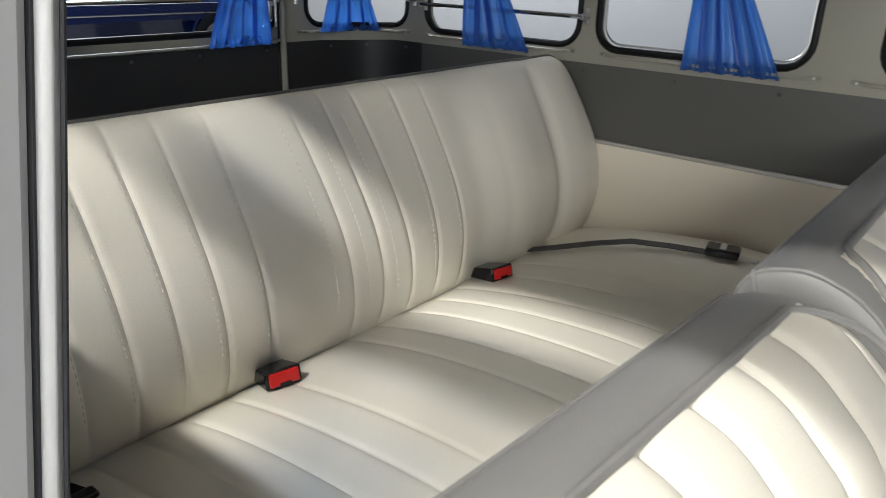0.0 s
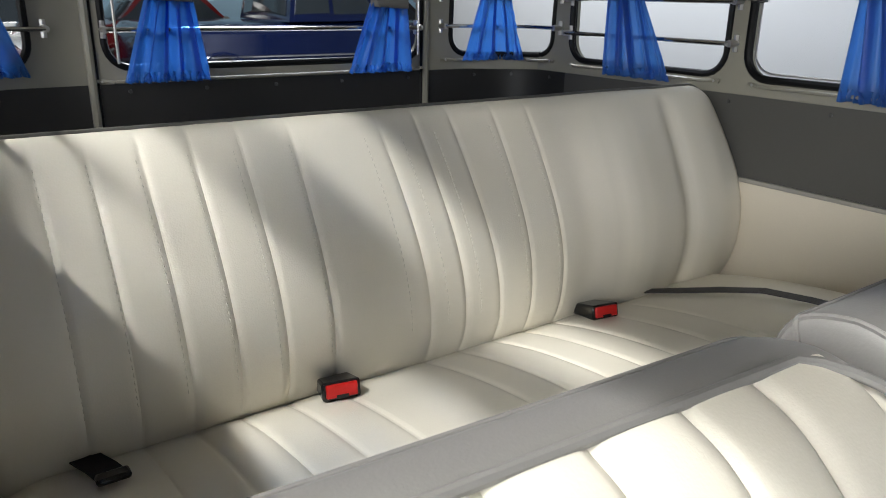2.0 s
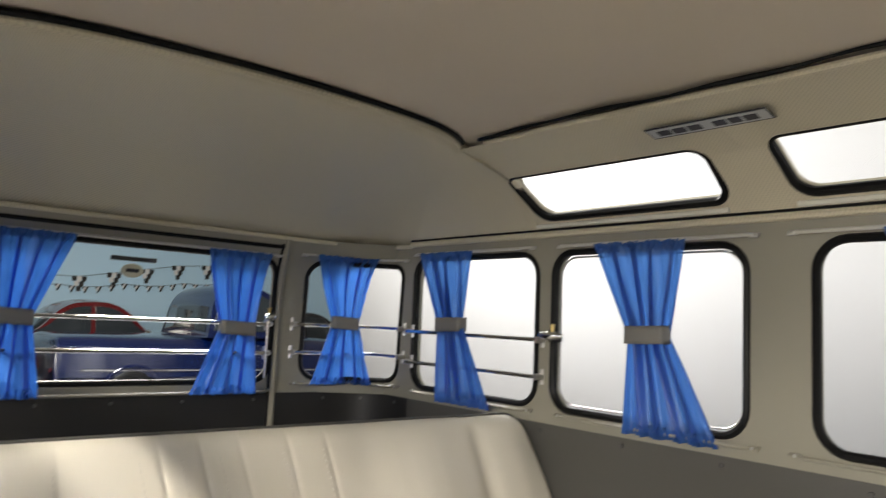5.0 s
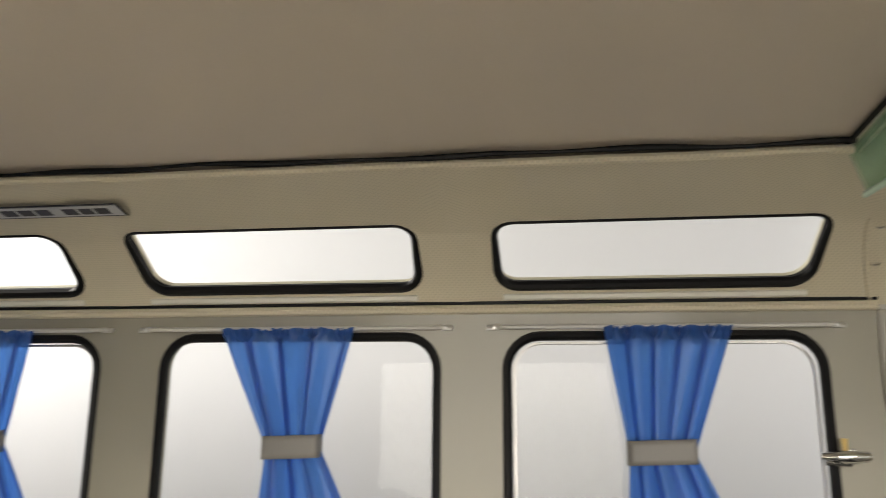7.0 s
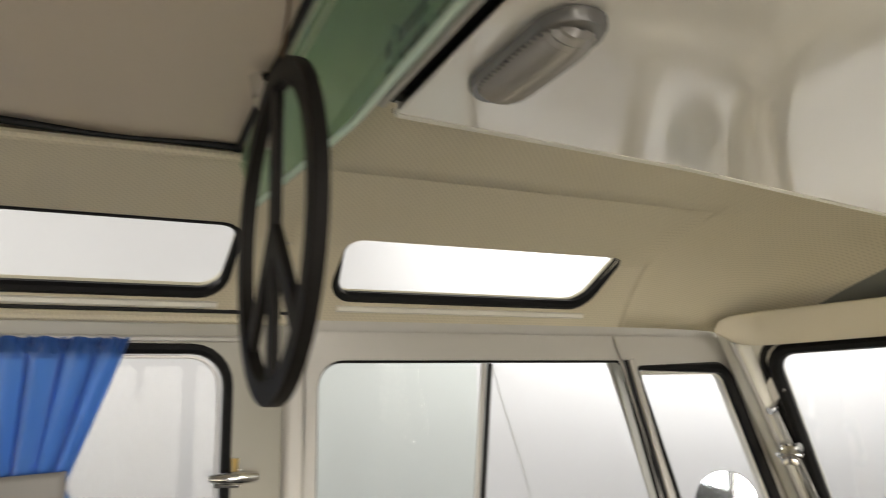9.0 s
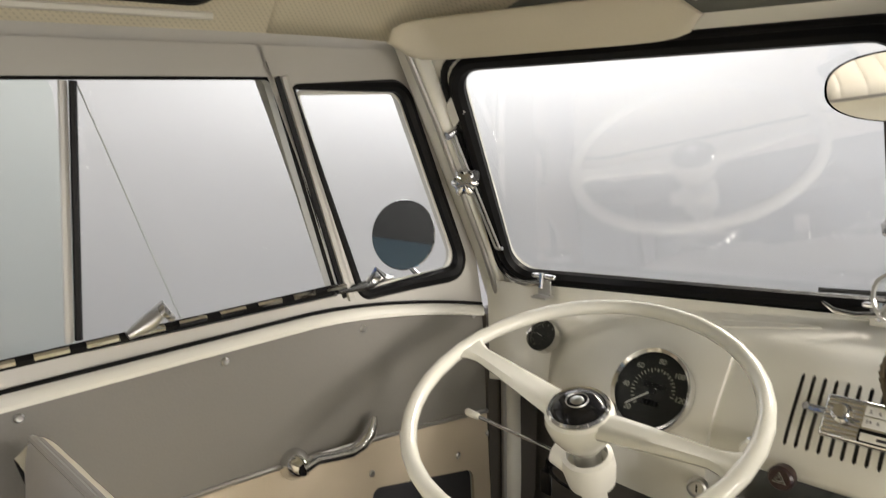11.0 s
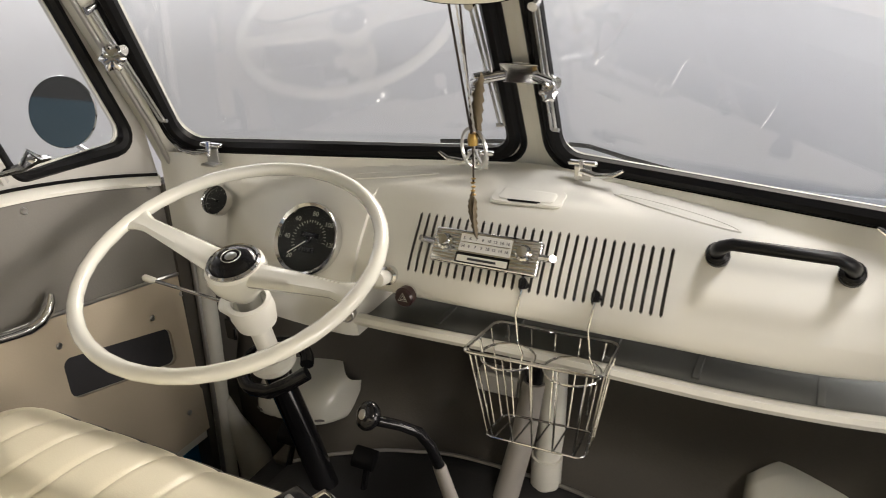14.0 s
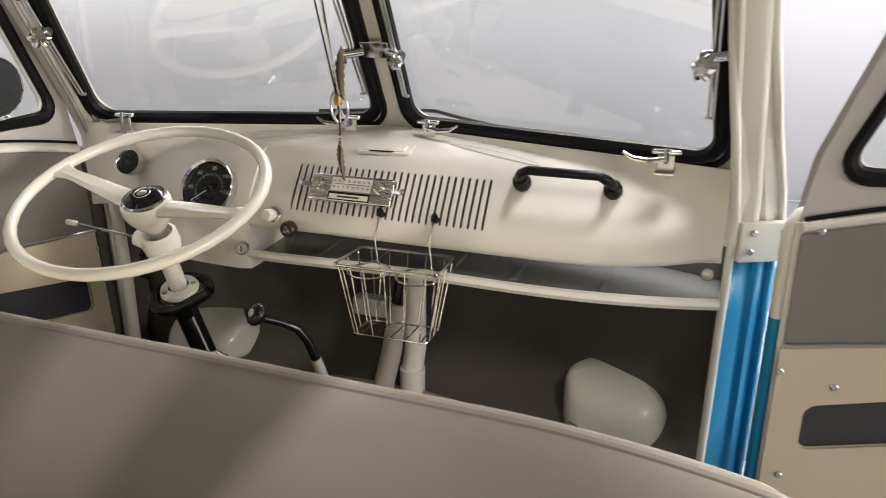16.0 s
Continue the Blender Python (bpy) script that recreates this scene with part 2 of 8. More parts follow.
def cell(bm, mp, s0, s1, t0, t1, hole, d0, d1):
    """A wall patch s0..s1 by t0..t1 with a hole (list of s, t), d0 its room face, d1 its outer face."""
    outer = []
    n = len(hole) // 4
    corners = ((s1, t0), (s1, t1), (s0, t1), (s0, t0))
    for i, (s, t) in enumerate(hole):
        q, k = divmod(i, n)
        u = k / (n - 1)
        cx, cy = corners[q]
        # each quarter of the hole fans to its corner and half of both sides beside it
        if q == 0:
            p = (hole[i][0] if u < 0.5 else s1, t0 if u <= 0.5 else hole[i][1])
        elif q == 1:
            p = (s1 if u <= 0.5 else hole[i][0], hole[i][1] if u < 0.5 else t1)
        elif q == 2:
            p = (hole[i][0] if u < 0.5 else s0, t1 if u <= 0.5 else hole[i][1])
        else:
            p = (s0 if u <= 0.5 else hole[i][0], hole[i][1] if u < 0.5 else t0)
        if abs(u - 0.5) < 1e-6:
            p = (cx, cy)
        outer.append(p)
    m = len(hole)
    for d, flip in ((d0, False), (d1, True)):
        rings = []
        for f in (0, 0.5, 1):
            rings.append([bm.verts.new(mp(a[0] + (b[0] - a[0]) * f, a[1] + (b[1] - a[1]) * f, d)) for a, b in zip(hole, outer)])
        for a, b in zip(rings, rings[1:]):
            for i in range(m):
                q = [a[i], a[(i + 1) % m], b[(i + 1) % m], b[i]]
                bm.faces.new(q[::-1] if flip else q)
    ra = [bm.verts.new(mp(s, t, d0)) for s, t in hole]
    rb = [bm.verts.new(mp(s, t, d1)) for s, t in hole]
    for i in range(m):
        bm.faces.new((ra[i], ra[(i + 1) % m], rb[(i + 1) % m], rb[i]))
    return bm


def patch(bm, mp, s0, s1, t0, t1, d0, d1, ns=8, nt=6):
    """A plain wall patch with thickness."""
    grid = {}
    for d in (d0, d1):
        for i in range(ns + 1):
            for j in range(nt + 1):
                grid[d, i, j] = bm.verts.new(mp(s0 + (s1 - s0) * i / ns, t0 + (t1 - t0) * j / nt, d))
        for i in range(ns):
            for j in range(nt):
                bm.faces.new([grid[d, i, j], grid[d, i + 1, j], grid[d, i + 1, j + 1], grid[d, i, j + 1]])
    edge = [(i, 0) for i in range(ns)] + [(ns, j) for j in range(nt)] + [(i, nt) for i in range(ns, 0, -1)] + [(0, j) for j in range(nt, 0, -1)]
    for a, b in zip(edge, edge[1:] + edge[:1]):
        bm.faces.new([grid[d0, *a], grid[d0, *b], grid[d1, *b], grid[d1, *a]])
    return bm


def loop_tube(bm, mp, hole, d, r, n=8):
    return tube(bm, [mp(s, t, d) for s, t in hole], r, n, closed=True)


def pane(bm, mp, hole, d, thick=0.004):
    a = [bm.verts.new(mp(s, t, d)) for s, t in hole]
    b = [bm.verts.new(mp(s, t, d + thick)) for s, t in hole]
    bm.faces.new(a)
    bm.faces.new(b[::-1])
    for i in range(len(a)):
        bm.faces.new((a[i], a[(i + 1) % len(a)], b[(i + 1) % len(a)], b[i]))
    return bm


def polyline(rows):
    """A function of arc length along smoothed rows of (u, v): point and outward normal."""
    p = np.array(rows, float)
    for _ in range(3):
        q = [p[0]]
        for a, b in zip(p, p[1:]):
            q += [a * 0.75 + b * 0.25, a * 0.25 + b * 0.75]
        p = np.array(q + [p[-1]])
    L = np.concatenate([[0], np.cumsum(np.hypot(*(p[1:] - p[:-1]).T))])

    def at(t):
        u, v = np.interp(t, L, p[:, 0]), np.interp(t, L, p[:, 1])
        e = 0.004
        a, b = max(t - e, 0), min(t + e, L[-1])
        du, dv = np.interp(b, L, p[:, 0]) - np.interp(a, L, p[:, 0]), np.interp(b, L, p[:, 1]) - np.interp(a, L, p[:, 1])
        k = math.hypot(du, dv) or 1
        return u, v, dv / k, -du / k
    at.length = L[-1]
    at.find = lambda key, val: float(L[int(np.argmin(np.abs(p[:, key] - val)))])
    return at


# ---- the van's shell ----
# cross section of the side from belt to sunroof edge: (y, z)
SIDE = polyline([(0.775, 1.145), (0.775, 1.3), (0.772, 1.5), (0.768, 1.57), (0.765, 1.595), (0.752, 1.612), (0.735, 1.632), (0.70, 1.675), (0.655, 1.712), (0.60, 1.732), (0.545, 1.745), (0.49, 1.752)])
TZ = lambda z: SIDE.find(1, z)
T_RAIL = TZ(1.592)


def left(s, t, d):
    y, z, ny, nz = SIDE(t)
    return (s, y + ny * d, z + nz * d)


def right(s, t, d):
    y, z, ny, nz = SIDE(t)
    # the door side stands a little nearer the middle up to the roof curve
    return (s, -y - ny * d + 0.045 * min(1.0, max(0.0, (1.752 - z) / 0.15)), z + nz * d)


WIN_Z = (TZ(1.180), TZ(1.551))
SIDE_WINDOWS = [(-1.729, -1.243), (-1.193, -0.714), (-0.588, -0.097), (0.020, 0.518)]
SKY_T = (TZ(1.627), TZ(1.713))


def window_set(side, hole, parent, d_seal=0.003, seal=0.0085, glass=GLASS, thin=None):
    lo_, hi_ = min(t for _, t in hole), max(t for _, t in hole)
    fat = seal if thin is None else [thin + (seal - thin) * (1 - (t - lo_) / (hi_ - lo_)) ** 0.7 for _, t in hole]
    g = part("pane", pane(bmesh.new(), side, hole, 0.016), glass, parent)
    g.visible_shadow = False
    part("rubber_seal", loop_tube(bmesh.new(), side, hole, d_seal, fat), RUBBER, parent, "black rubber seal")
    part("seal_lip", loop_tube(bmesh.new(), side, hole, d_seal + 0.012, seal * 0.42), RUBBER, parent)


def slanted(hole, k):
    """Leans the lower-s end of a skylight outwards towards its top."""
    lo, hi = min(t for _, t in hole), max(t for _, t in hole)
    mid = sum(s for s, _ in hole) / len(hole)
    return [(s + (-k[0] if s < mid else k[1]) * (t - lo) / (hi - lo), t) for s, t in hole]


SKY_HOLES = [slanted(rrect(-1.208, -0.730, *SKY_T, 0.032), (0.045, -0.015)), slanted(rrect(-0.602, -0.122, *SKY_T, 0.032), (0.022, 0.0)),
             slanted(rrect(0.010, 0.497, *SKY_T, 0.032), (0.004, 0.018)), slanted(rrect(0.668, 1.145, SKY_T[0], TZ(1.706), 0.030), (0.0, 0.052))]
SKY_EDGES = [-1.235, -0.668, -0.055, 0.585, 1.24]
CROWN = 0.022
for tag, side in (("left", left), ("right", right)):
    bm, lin = bmesh.new(), bmesh.new()
    holes = [(a, b if tag == "left" or i != 1 else -0.737) for i, (a, b) in enumerate(SIDE_WINDOWS)]
    edges = [-1.74, -1.215, -0.65 if tag == "left" else -0.714, -0.04, 0.605]
    for i, (a, b) in enumerate(holes):
        if tag == "left" or i < 2:
            cell(bm, side, edges[i], edges[i + 1], 0, T_RAIL, rrect(a, b, *WIN_Z, 0.055), 0.0, 0.03)
    if tag == "right":
        patch(bm, side, -0.65, 0.605, TZ(1.56), T_RAIL, 0.0, 0.03, 12, 2)
    tagged(mesh_ob("wall_" + tag, bm, WALL_BEIGE), "grey-beige painted inner side wall with rounded window openings", "wall", kind="structure")
    for i, hole in enumerate(SKY_HOLES):
        cell(lin, side, SKY_EDGES[i], SKY_EDGES[i + 1], T_RAIL, SIDE.length, hole, 0.0, 0.03)
    tagged(mesh_ob("ceiling_side_" + tag, lin, LINER), "beige perforated headliner strip with skylight openings", "ceiling", kind="structure")
    for i, (a, b) in enumerate(holes):
        if tag == "left" or i < 2:
            w = thing("window_%s_%d" % (tag, i + 1), "rounded side window in a black rubber seal", "window", kind="structure")
            window_set(side, rrect(a, b, *WIN_Z, 0.055), w)
            if i in (1, 3):
                part("inner_frame", loop_tube(bmesh.new(), side, rrect(a + 0.012, b - 0.012, WIN_Z[0] + 0.012, WIN_Z[1] - 0.012, 0.046), 0.014, 0.0024, 6), ALU, w, "thin metal pop-out frame")
    for i, hole in enumerate(SKY_HOLES):
        w = thing("skylight_%s_%d" % (tag, i + 1), "narrow roof skylight in a black rubber seal", "skylight", kind="structure")
        window_set(side, hole, w, seal=0.0088, d_seal=0.002 if i < 3 else 0.005, thin=0.0042 if i < 3 else 0.0022)
        # bright painted flange under the glass
        lo = [p for p in hole if p[1] < SKY_T[0] + 0.012]
        lo = [(min(p[0] for p in hole) + 0.01, SKY_T[0] - 0.019), (max(p[0] for p in hole if p[1] < SKY_T[0] + 0.03) - 0.005, SKY_T[0] - 0.019)]
        part("flange", tubed([side(lo[0][0] + (lo[1][0] - lo[0][0]) * k / 8, lo[0][1], -0.001) for k in range(9)], 0.006, 6), PAINT, w, "pale painted lower flange")
    # trim above the windows and along the sunroof
    sg = 1 if tag == "left" else -1
    x0 = -1.74
    tagged(mesh_ob("trim_gutter_" + tag, tubed([side(x, T_RAIL, -0.002) for x in np.linspace(x0, 0.60, 20)], 0.0085, 8), LINER), "beige piping along the side ceiling joint", "trim", kind="structure")
    tagged(mesh_ob("trim_gutter_gap_" + tag, tubed([side(x, T_RAIL + 0.0115, -0.001) for x in np.linspace(x0, 0.60, 20)], 0.003, 6), RUBBER), "dark joint above the side piping", "trim", kind="structure")

    def wob(x):
        return 0.0016 * math.sin(x * 9) + 0.0012 * math.sin(x * 23 + 1)
    tagged(mesh_ob("trim_sunroof_" + tag, tubed([(x, sg * (0.488 + wob(x)), 1.7535) for x in np.linspace(-1.15, 0.48, 40)], 0.0065, 8), LINER), "beige piping along the sunroof opening", "trim", kind="structure")
    tagged(mesh_ob("trim_sunroof_gap_" + tag, tubed([(x, sg * (0.478 + wob(x)), 1.7625 + wob(x * 1.3)) for x in np.linspace(-1.16, 0.48, 40)], [0.0036 + 0.0010 * math.sin(k) for k in range(40)], 8), RUBBER), "black rubber edge of the sunroof", "trim", kind="structure")

# rear wall with its rounded corners
PLAN = polyline([(-1.74, 0.775), (-1.85, 0.775), (-1.945, 0.72), (-1.96, 0.56), (-1.965, 0.44), (-1.97, 0.2), (-1.97, 0.0)])
RL = PLAN.length


def rear(s, t, d):
    sg = 1 if s <= RL else -1
    x, y, nx, ny = PLAN(s if s <= RL else 2 * RL - s)
    lean = max(0.0, t - 1.40) ** 2 * 1.2
    return (x + nx * d + lean, (y + ny * d) if sg > 0 else -(y + ny * d) * 0.942, t)


s_cw = (0.060, 0.390)
bm = bmesh.new()
ZB, ZT = 1.145, 1.592
corner_hole = rrect(*s_cw, 1.186, 1.53, 0.05)
rear_hole = rrect(RL - 0.442, RL + 0.385, 1.178, 1.527, 0.055)
mirror_hole = rrect(2 * RL - s_cw[1], 2 * RL - s_cw[0], 1.186, 1.53, 0.05)
cut, cut_r = RL - 0.470, RL + 0.425
cell(bm, rear, 0.0, cut, ZB, ZT, corner_hole, 0.0, 0.03)
cell(bm, rear, cut, cut_r, ZB, ZT, rear_hole, 0.0, 0.03)
cell(bm, rear, cut_r, 2 * RL, ZB, ZT, mirror_hole, 0.0, 0.03)
tagged(mesh_ob("wall_rear", bm, WALL_BEIGE), "grey-beige painted rear wall with rear and corner windows", "wall", kind="structure")
for nm, hole in (("window_rear", rear_hole), ("window_corner_left", corner_hole), ("window_corner_right", mirror_hole)):
    window_set(rear, hole, thing(nm, "rear glass in a black rubber seal", "window", kind="structure"))
for nm, s in (("left", RL - 0.455), ("right", RL + 0.420)):
    dd = 0.012 if nm == "left" else -0.012
    bm = bmesh.new()
    tube(bm, [rear(s, z, -0.004) for z in np.linspace(0.75, 1.585, 14)], 0.009, 8)
    tagged(mesh_ob("trim_tailgate_" + nm, bm, WALL_BEIGE), "painted upright strip beside the tailgate", "trim", kind="structure")
    tagged(mesh_ob("trim_tailgate_gap_" + nm, tubed([rear(s + dd, z, -0.001) for z in np.linspace(0.75, 1.57, 14)], 0.004, 6), RUBBER), "dark gap beside the tailgate", "trim", kind="structure")
tagged(mesh_ob("trim_tailgate_top", tubed([rear(s, 1.562, -0.002) for s in np.linspace(RL - 0.455, RL + 0.42, 24)], 0.006, 6), RUBBER), "dark gap above the tailgate", "trim", kind="structure")
tagged(mesh_ob("trim_rear_head", tubed([rear(s, 1.588, -0.003) for s in np.linspace(0, 2 * RL, 50)], 0.0065, 8), LINER), "beige piping above the rear windows", "trim", kind="structure")

# rear dome of the headliner
bm = bmesh.new()
outer, inner = [], []
NR = 64
for i in range(NR + 1):
    u = i / NR
    s = -0.505 + u * (2 * RL + 1.01)
    if s < 0:
        outer.append(Vector((-1.74 - s, 0.765, 1.592)))
    elif s > 2 * RL:
        outer.append(Vector((-1.74 + (s - 2 * RL), -0.720, 1.592)))
    else:
        outer.append(Vector(rear(s, 1.592, 0)))
    w = max(-1.0, min(1.0, (0.5 - u) * 2.0 * 1.25))
    y = 0.49 * (w * (1.5 - 0.5 * w * w))
    inner.append(Vector((-1.172 - 0.063 * abs(y / 0.49) ** 8, y, 1.752 + CROWN * (1 - (y / 0.49) ** 2))))
grid = []
for k in range(15):
    y, z, _, _ = SIDE(T_RAIL + (SIDE.length - T_RAIL) * k / 14)
    fy, fz = max(0, min(1, (0.765 - y) / 0.275)), max(0, min(1, (z - 1.592) / 0.16))
    grid.append([bm.verts.new((a.x + (b.x - a.x) * fy, a.y + (b.y - a.y) * fy, 1.592 + (b.z - 1.592) * fz)) for a, b in zip(outer, inner)])
for a, b in zip(grid, grid[1:]):
    for i in range(NR):
        bm.faces.new((a[i], a[i + 1], b[i + 1], b[i]))
ob = mesh_ob("ceiling_rear", bm, LINER)
md = ob.modifiers.new("t", "SOLIDIFY")
md.thickness, md.offset = 0.02, 1
tagged(ob, "beige perforated headliner curving down to the rear wall", "ceiling", kind="structure")
mid = [p for p in inner if abs(p.y) < 0.485]
tagged(mesh_ob("trim_sunroof_rear", tubed([p + Vector((0, 0, 0.001)) for p in mid], 0.008, 8), LINER), "beige piping along the rear of the sunroof opening", "trim", kind="structure")
tagged(mesh_ob("trim_sunroof_rear_gap", tubed([p + Vector((0.010, 0, 0.010)) for p in mid], 0.006, 8), RUBBER), "black rubber rear edge of the sunroof", "trim", kind="structure")

# sunroof cloth
bm = bmesh.new()
for z0 in (0.0, 0.02):
    rows = [[bm.verts.new((x, y, 1.770 + CROWN * (1 - (y / 0.49) ** 2) + z0 + 0.003 * math.sin(x * 7.4 + y * 2))) for y in np.linspace(-0.53, 0.53, 23)] for x in np.linspace(-1.24, 0.52, 30)]
    for a, b in zip(rows, rows[1:]):
        for j in range(22):
            bm.faces.new((a[j], a[j + 1], b[j + 1], b[j]))
tagged(mesh_ob("ceiling_sunroof", bm, FABRIC), "closed beige fabric sunroof seen from below", "sunroof", kind="structure")

# cab roof: middle strip, then the slope to the windscreen


def roof_section(v):
    """(y, z) of the cab roof for v from -1 (right gutter) to 1 (left gutter)."""
    a = 1 - abs(v)
    t = T_RAIL + (SIDE.length - T_RAIL) * min(1, a / 0.4)
    y, z, _, _ = SIDE(t)
    k = max(0, (a - 0.4) / 0.6)
    return math.copysign(y * (1 - k), v), z + CROWN * (1 - (1 - k) ** 2)


bm = bmesh.new()
vs = np.linspace(-1, 1, 41)
rows = []
for i in range(23):
    row = []
    for v in vs:
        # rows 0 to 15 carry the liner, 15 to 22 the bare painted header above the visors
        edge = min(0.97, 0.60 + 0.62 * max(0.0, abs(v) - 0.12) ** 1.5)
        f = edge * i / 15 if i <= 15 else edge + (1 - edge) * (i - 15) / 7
        y, z = roof_section(v)
        yb = 0.745 * v
        xb = 1.675 - 0.26 * abs(yb)
        sag = min(1.0, max(0.0, (f - edge + 0.13) / 0.13))
        sag = 0.020 * sag * sag * (3 - 2 * sag) * (1.0 if f <= edge else (1 - f) / (1 - edge)) * (1 - abs(v) ** 4)
        row.append(bm.verts.new((1.24 + (xb - 1.24) * f, y + (yb - y) * f ** 1.5, z + (1.585 - z) * f ** 2.4 - sag)))
    rows.append(row)
for i, (a, b) in enumerate(zip(rows, rows[1:])):
    for j in range(40):
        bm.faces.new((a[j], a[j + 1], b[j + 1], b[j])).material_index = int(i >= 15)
mid_ = [j for j in range(41) if abs(vs[j]) < 0.601]
ahead = [rows[0][j] for j in mid_]
for x in (0.9, 0.62, 0.555):
    back_ = [bm.verts.new((x, *roof_section(vs[j]))) for j in mid_]
    for k in range(len(mid_) - 1):
        bm.faces.new((ahead[k], ahead[k + 1], back_[k + 1], back_[k]))
    ahead = back_
# header enamel: the inner grey with the shadow above the visors in its colour
ob = mesh_ob("ceiling_cab", bm, (LINER, mat("shaded_header_enamel", (0.17, 0.175, 0.155), 0.45, grain=0.02, scale=120)))
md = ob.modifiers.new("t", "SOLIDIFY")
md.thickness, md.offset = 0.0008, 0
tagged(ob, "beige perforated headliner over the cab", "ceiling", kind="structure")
# cross member behind the cab roof
bm = bmesh.new()
rows = []
for k, (x, dz) in enumerate(((0.485, 0.004), (0.487, -0.006), (0.52, -0.008), (0.555, -0.002), (0.556, 0.02))):
    rows.append([bm.verts.new((x, y, 1.7535 + CROWN * (1 - (y / 0.49) ** 2) + dz)) for y in np.linspace(-0.49, 0.49, 19)])
for a, b in zip(rows, rows[1:]):
    for j in range(18):
        bm.faces.new((a[j], a[j + 1], b[j + 1], b[j]))
tagged(mesh_ob("ceiling_cross_member", bm, LINER), "beige covered roof cross member", "ceiling", kind="structure")
tagged(mesh_ob("trim_cab_seam", tubed([left(0.592 - 0.03 * math.sin(k / 12 * 3.1), T_RAIL + (SIDE.length - T_RAIL) * k / 12, -0.001) for k in range(13)], 0.003, 6), LINER), "welted seam in the headliner", "trim", kind="structure")
for k in (0.22, 0.42, 0.68):
    s = left(0.60 - 0.02 * math.sin(k * 3), T_RAIL + (SIDE.length - T_RAIL) * k, -0.001)
    bm = lathed([(0, -0.002), (0.005, -0.002), (0.006, 0.001)], 12, Matrix.Translation(s) @ Matrix.Rotation(radians(60), 4, "X"))
    tagged(mesh_ob("headliner_screw", bm, ALU), "small cupped screw in the headliner", "screw", "headliner screws")

# lower walls, floors


def wall_slab(name, x0, x1, y, sg, z0, z1, m, label, d0=0.0):
    bm = bmesh.new()
    patch(bm, lambda s, t, d: (s, y + sg * d, t), x0, x1, z0, z1, d0, 0.03, 12, 2)
    return tagged(mesh_ob(name, bm, m), label, "wall", kind="structure")


wall_slab("wall_left_lower", -1.74, 0.605, 0.775, 1, 0.45, 0.963, CREAM, "cream vinyl lower side panel")
wall_slab("wall_left_board", -1.74, 0.605, 0.775, 1, 0.963, 1.145, GREY, "dark grey vinyl board under the windows", -0.003)
wall_slab("wall_right_lower", -1.74, -0.712, -0.730, -1, 0.45, 0.963, CREAM, "cream vinyl lower side panel")
wall_slab("wall_right_board", -1.74, -0.712, -0.730, -1, 0.963, 1.145, GREY, "dark grey vinyl board under the windows", -0.003)
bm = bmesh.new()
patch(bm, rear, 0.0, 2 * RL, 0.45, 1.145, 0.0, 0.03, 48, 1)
tagged(mesh_ob("wall_rear_lower", bm, SHADED_BOARD), "grey vinyl panel below the rear windows, darkened for shade", "wall", kind="structure")
tagged(mesh_ob("trim_strip_left", boxed(-1.72, 0.60, 0.768, 0.774, 0.957, 0.968), ALU, bevel=0.002), "thin aluminium strip on the side panel", "trim", kind="structure")
tagged(mesh_ob("floor", boxed(-2.0, 0.64, -0.77, 0.77, 0.40, 0.45), MAT), "black rubber van floor", "floor", kind="structure")
tagged(mesh_ob("floor_cab", boxed(0.64, 1.93, -0.77, 0.535, 0.18, 0.45), MAT), "black rubber cab floor", "floor", kind="structure")
tagged(mesh_ob("floor_step", boxed(0.64, 1.93, 0.535, 0.80, 0.16, 0.20), MAT), "dark entry step inside the driver's door", "floor", kind="structure")
# pillar at the rear edge of the side door opening, with its door seal


def jamb(t):
    return max(-0.80, -0.707 + 0.148 * (t - 1.245))


bm = patch(bmesh.new(), lambda s, t, d: (s, jamb(t) - d, t), -0.745, -0.703, 0.45, 1.58, 0.0, 0.011, 2, 12)
tagged(mesh_ob("door_post_rear", bm, SHADED_POST, bevel=0.005), "ivory painted door post, greyed for shade", "post", kind="structure")
tagged(mesh_ob("trim_door_edge", tubed([(-0.706, jamb(z) + 0.0005, z) for z in np.linspace(0.46, 1.575, 14)], 0.0022, 8), SEAL), "thin dark edge of the door post", "trim", kind="structure")
tagged(mesh_ob("trim_door_seal", tubed([(-0.712, jamb(z) - 0.0128, z) for z in np.linspace(0.46, 1.57, 14)], 0.0026, 8), SEAL), "black rubber door seal", "trim", kind="structure")
bm = patch(bmesh.new(), lambda s, t, d: (s, jamb(t) - 0.0145 - d, t), -0.745, -0.706, 0.45, 1.58, 0.0, 0.05, 2, 12)
tagged(mesh_ob("door_post_flange", bm, SHADED_POST, bevel=0.006), "ivory outer flange of the door post, greyed for shade", "post", kind="structure")
bm = boxed(0.615, 0.66, -0.86, -0.80, 0.45, 1.58)
tagged(mesh_ob("door_post_front", bm, PAINT, bevel=0.008), "ivory painted door post", "post", kind="structure")
for tag, side in (("left", left), ("right", right)):
    bm = patch(bmesh.new(), side, 0.60, 1.52, TZ(1.562), T_RAIL + 0.004, 0.001, 0.03, 8, 2)
    tagged(mesh_ob("trim_door_head_" + tag, bm, PAINT_GREY), "grey painted head rail over the cab door", "trim", kind="structure")
bm = boxed(0.600, 0.632, 0.757, 0.80, 0.45, 1.585)
tagged(mesh_ob("door_post_left", bm, PAINT_GREY, bevel=0.008), "grey painted post behind the driver's door", "post", kind="structure")
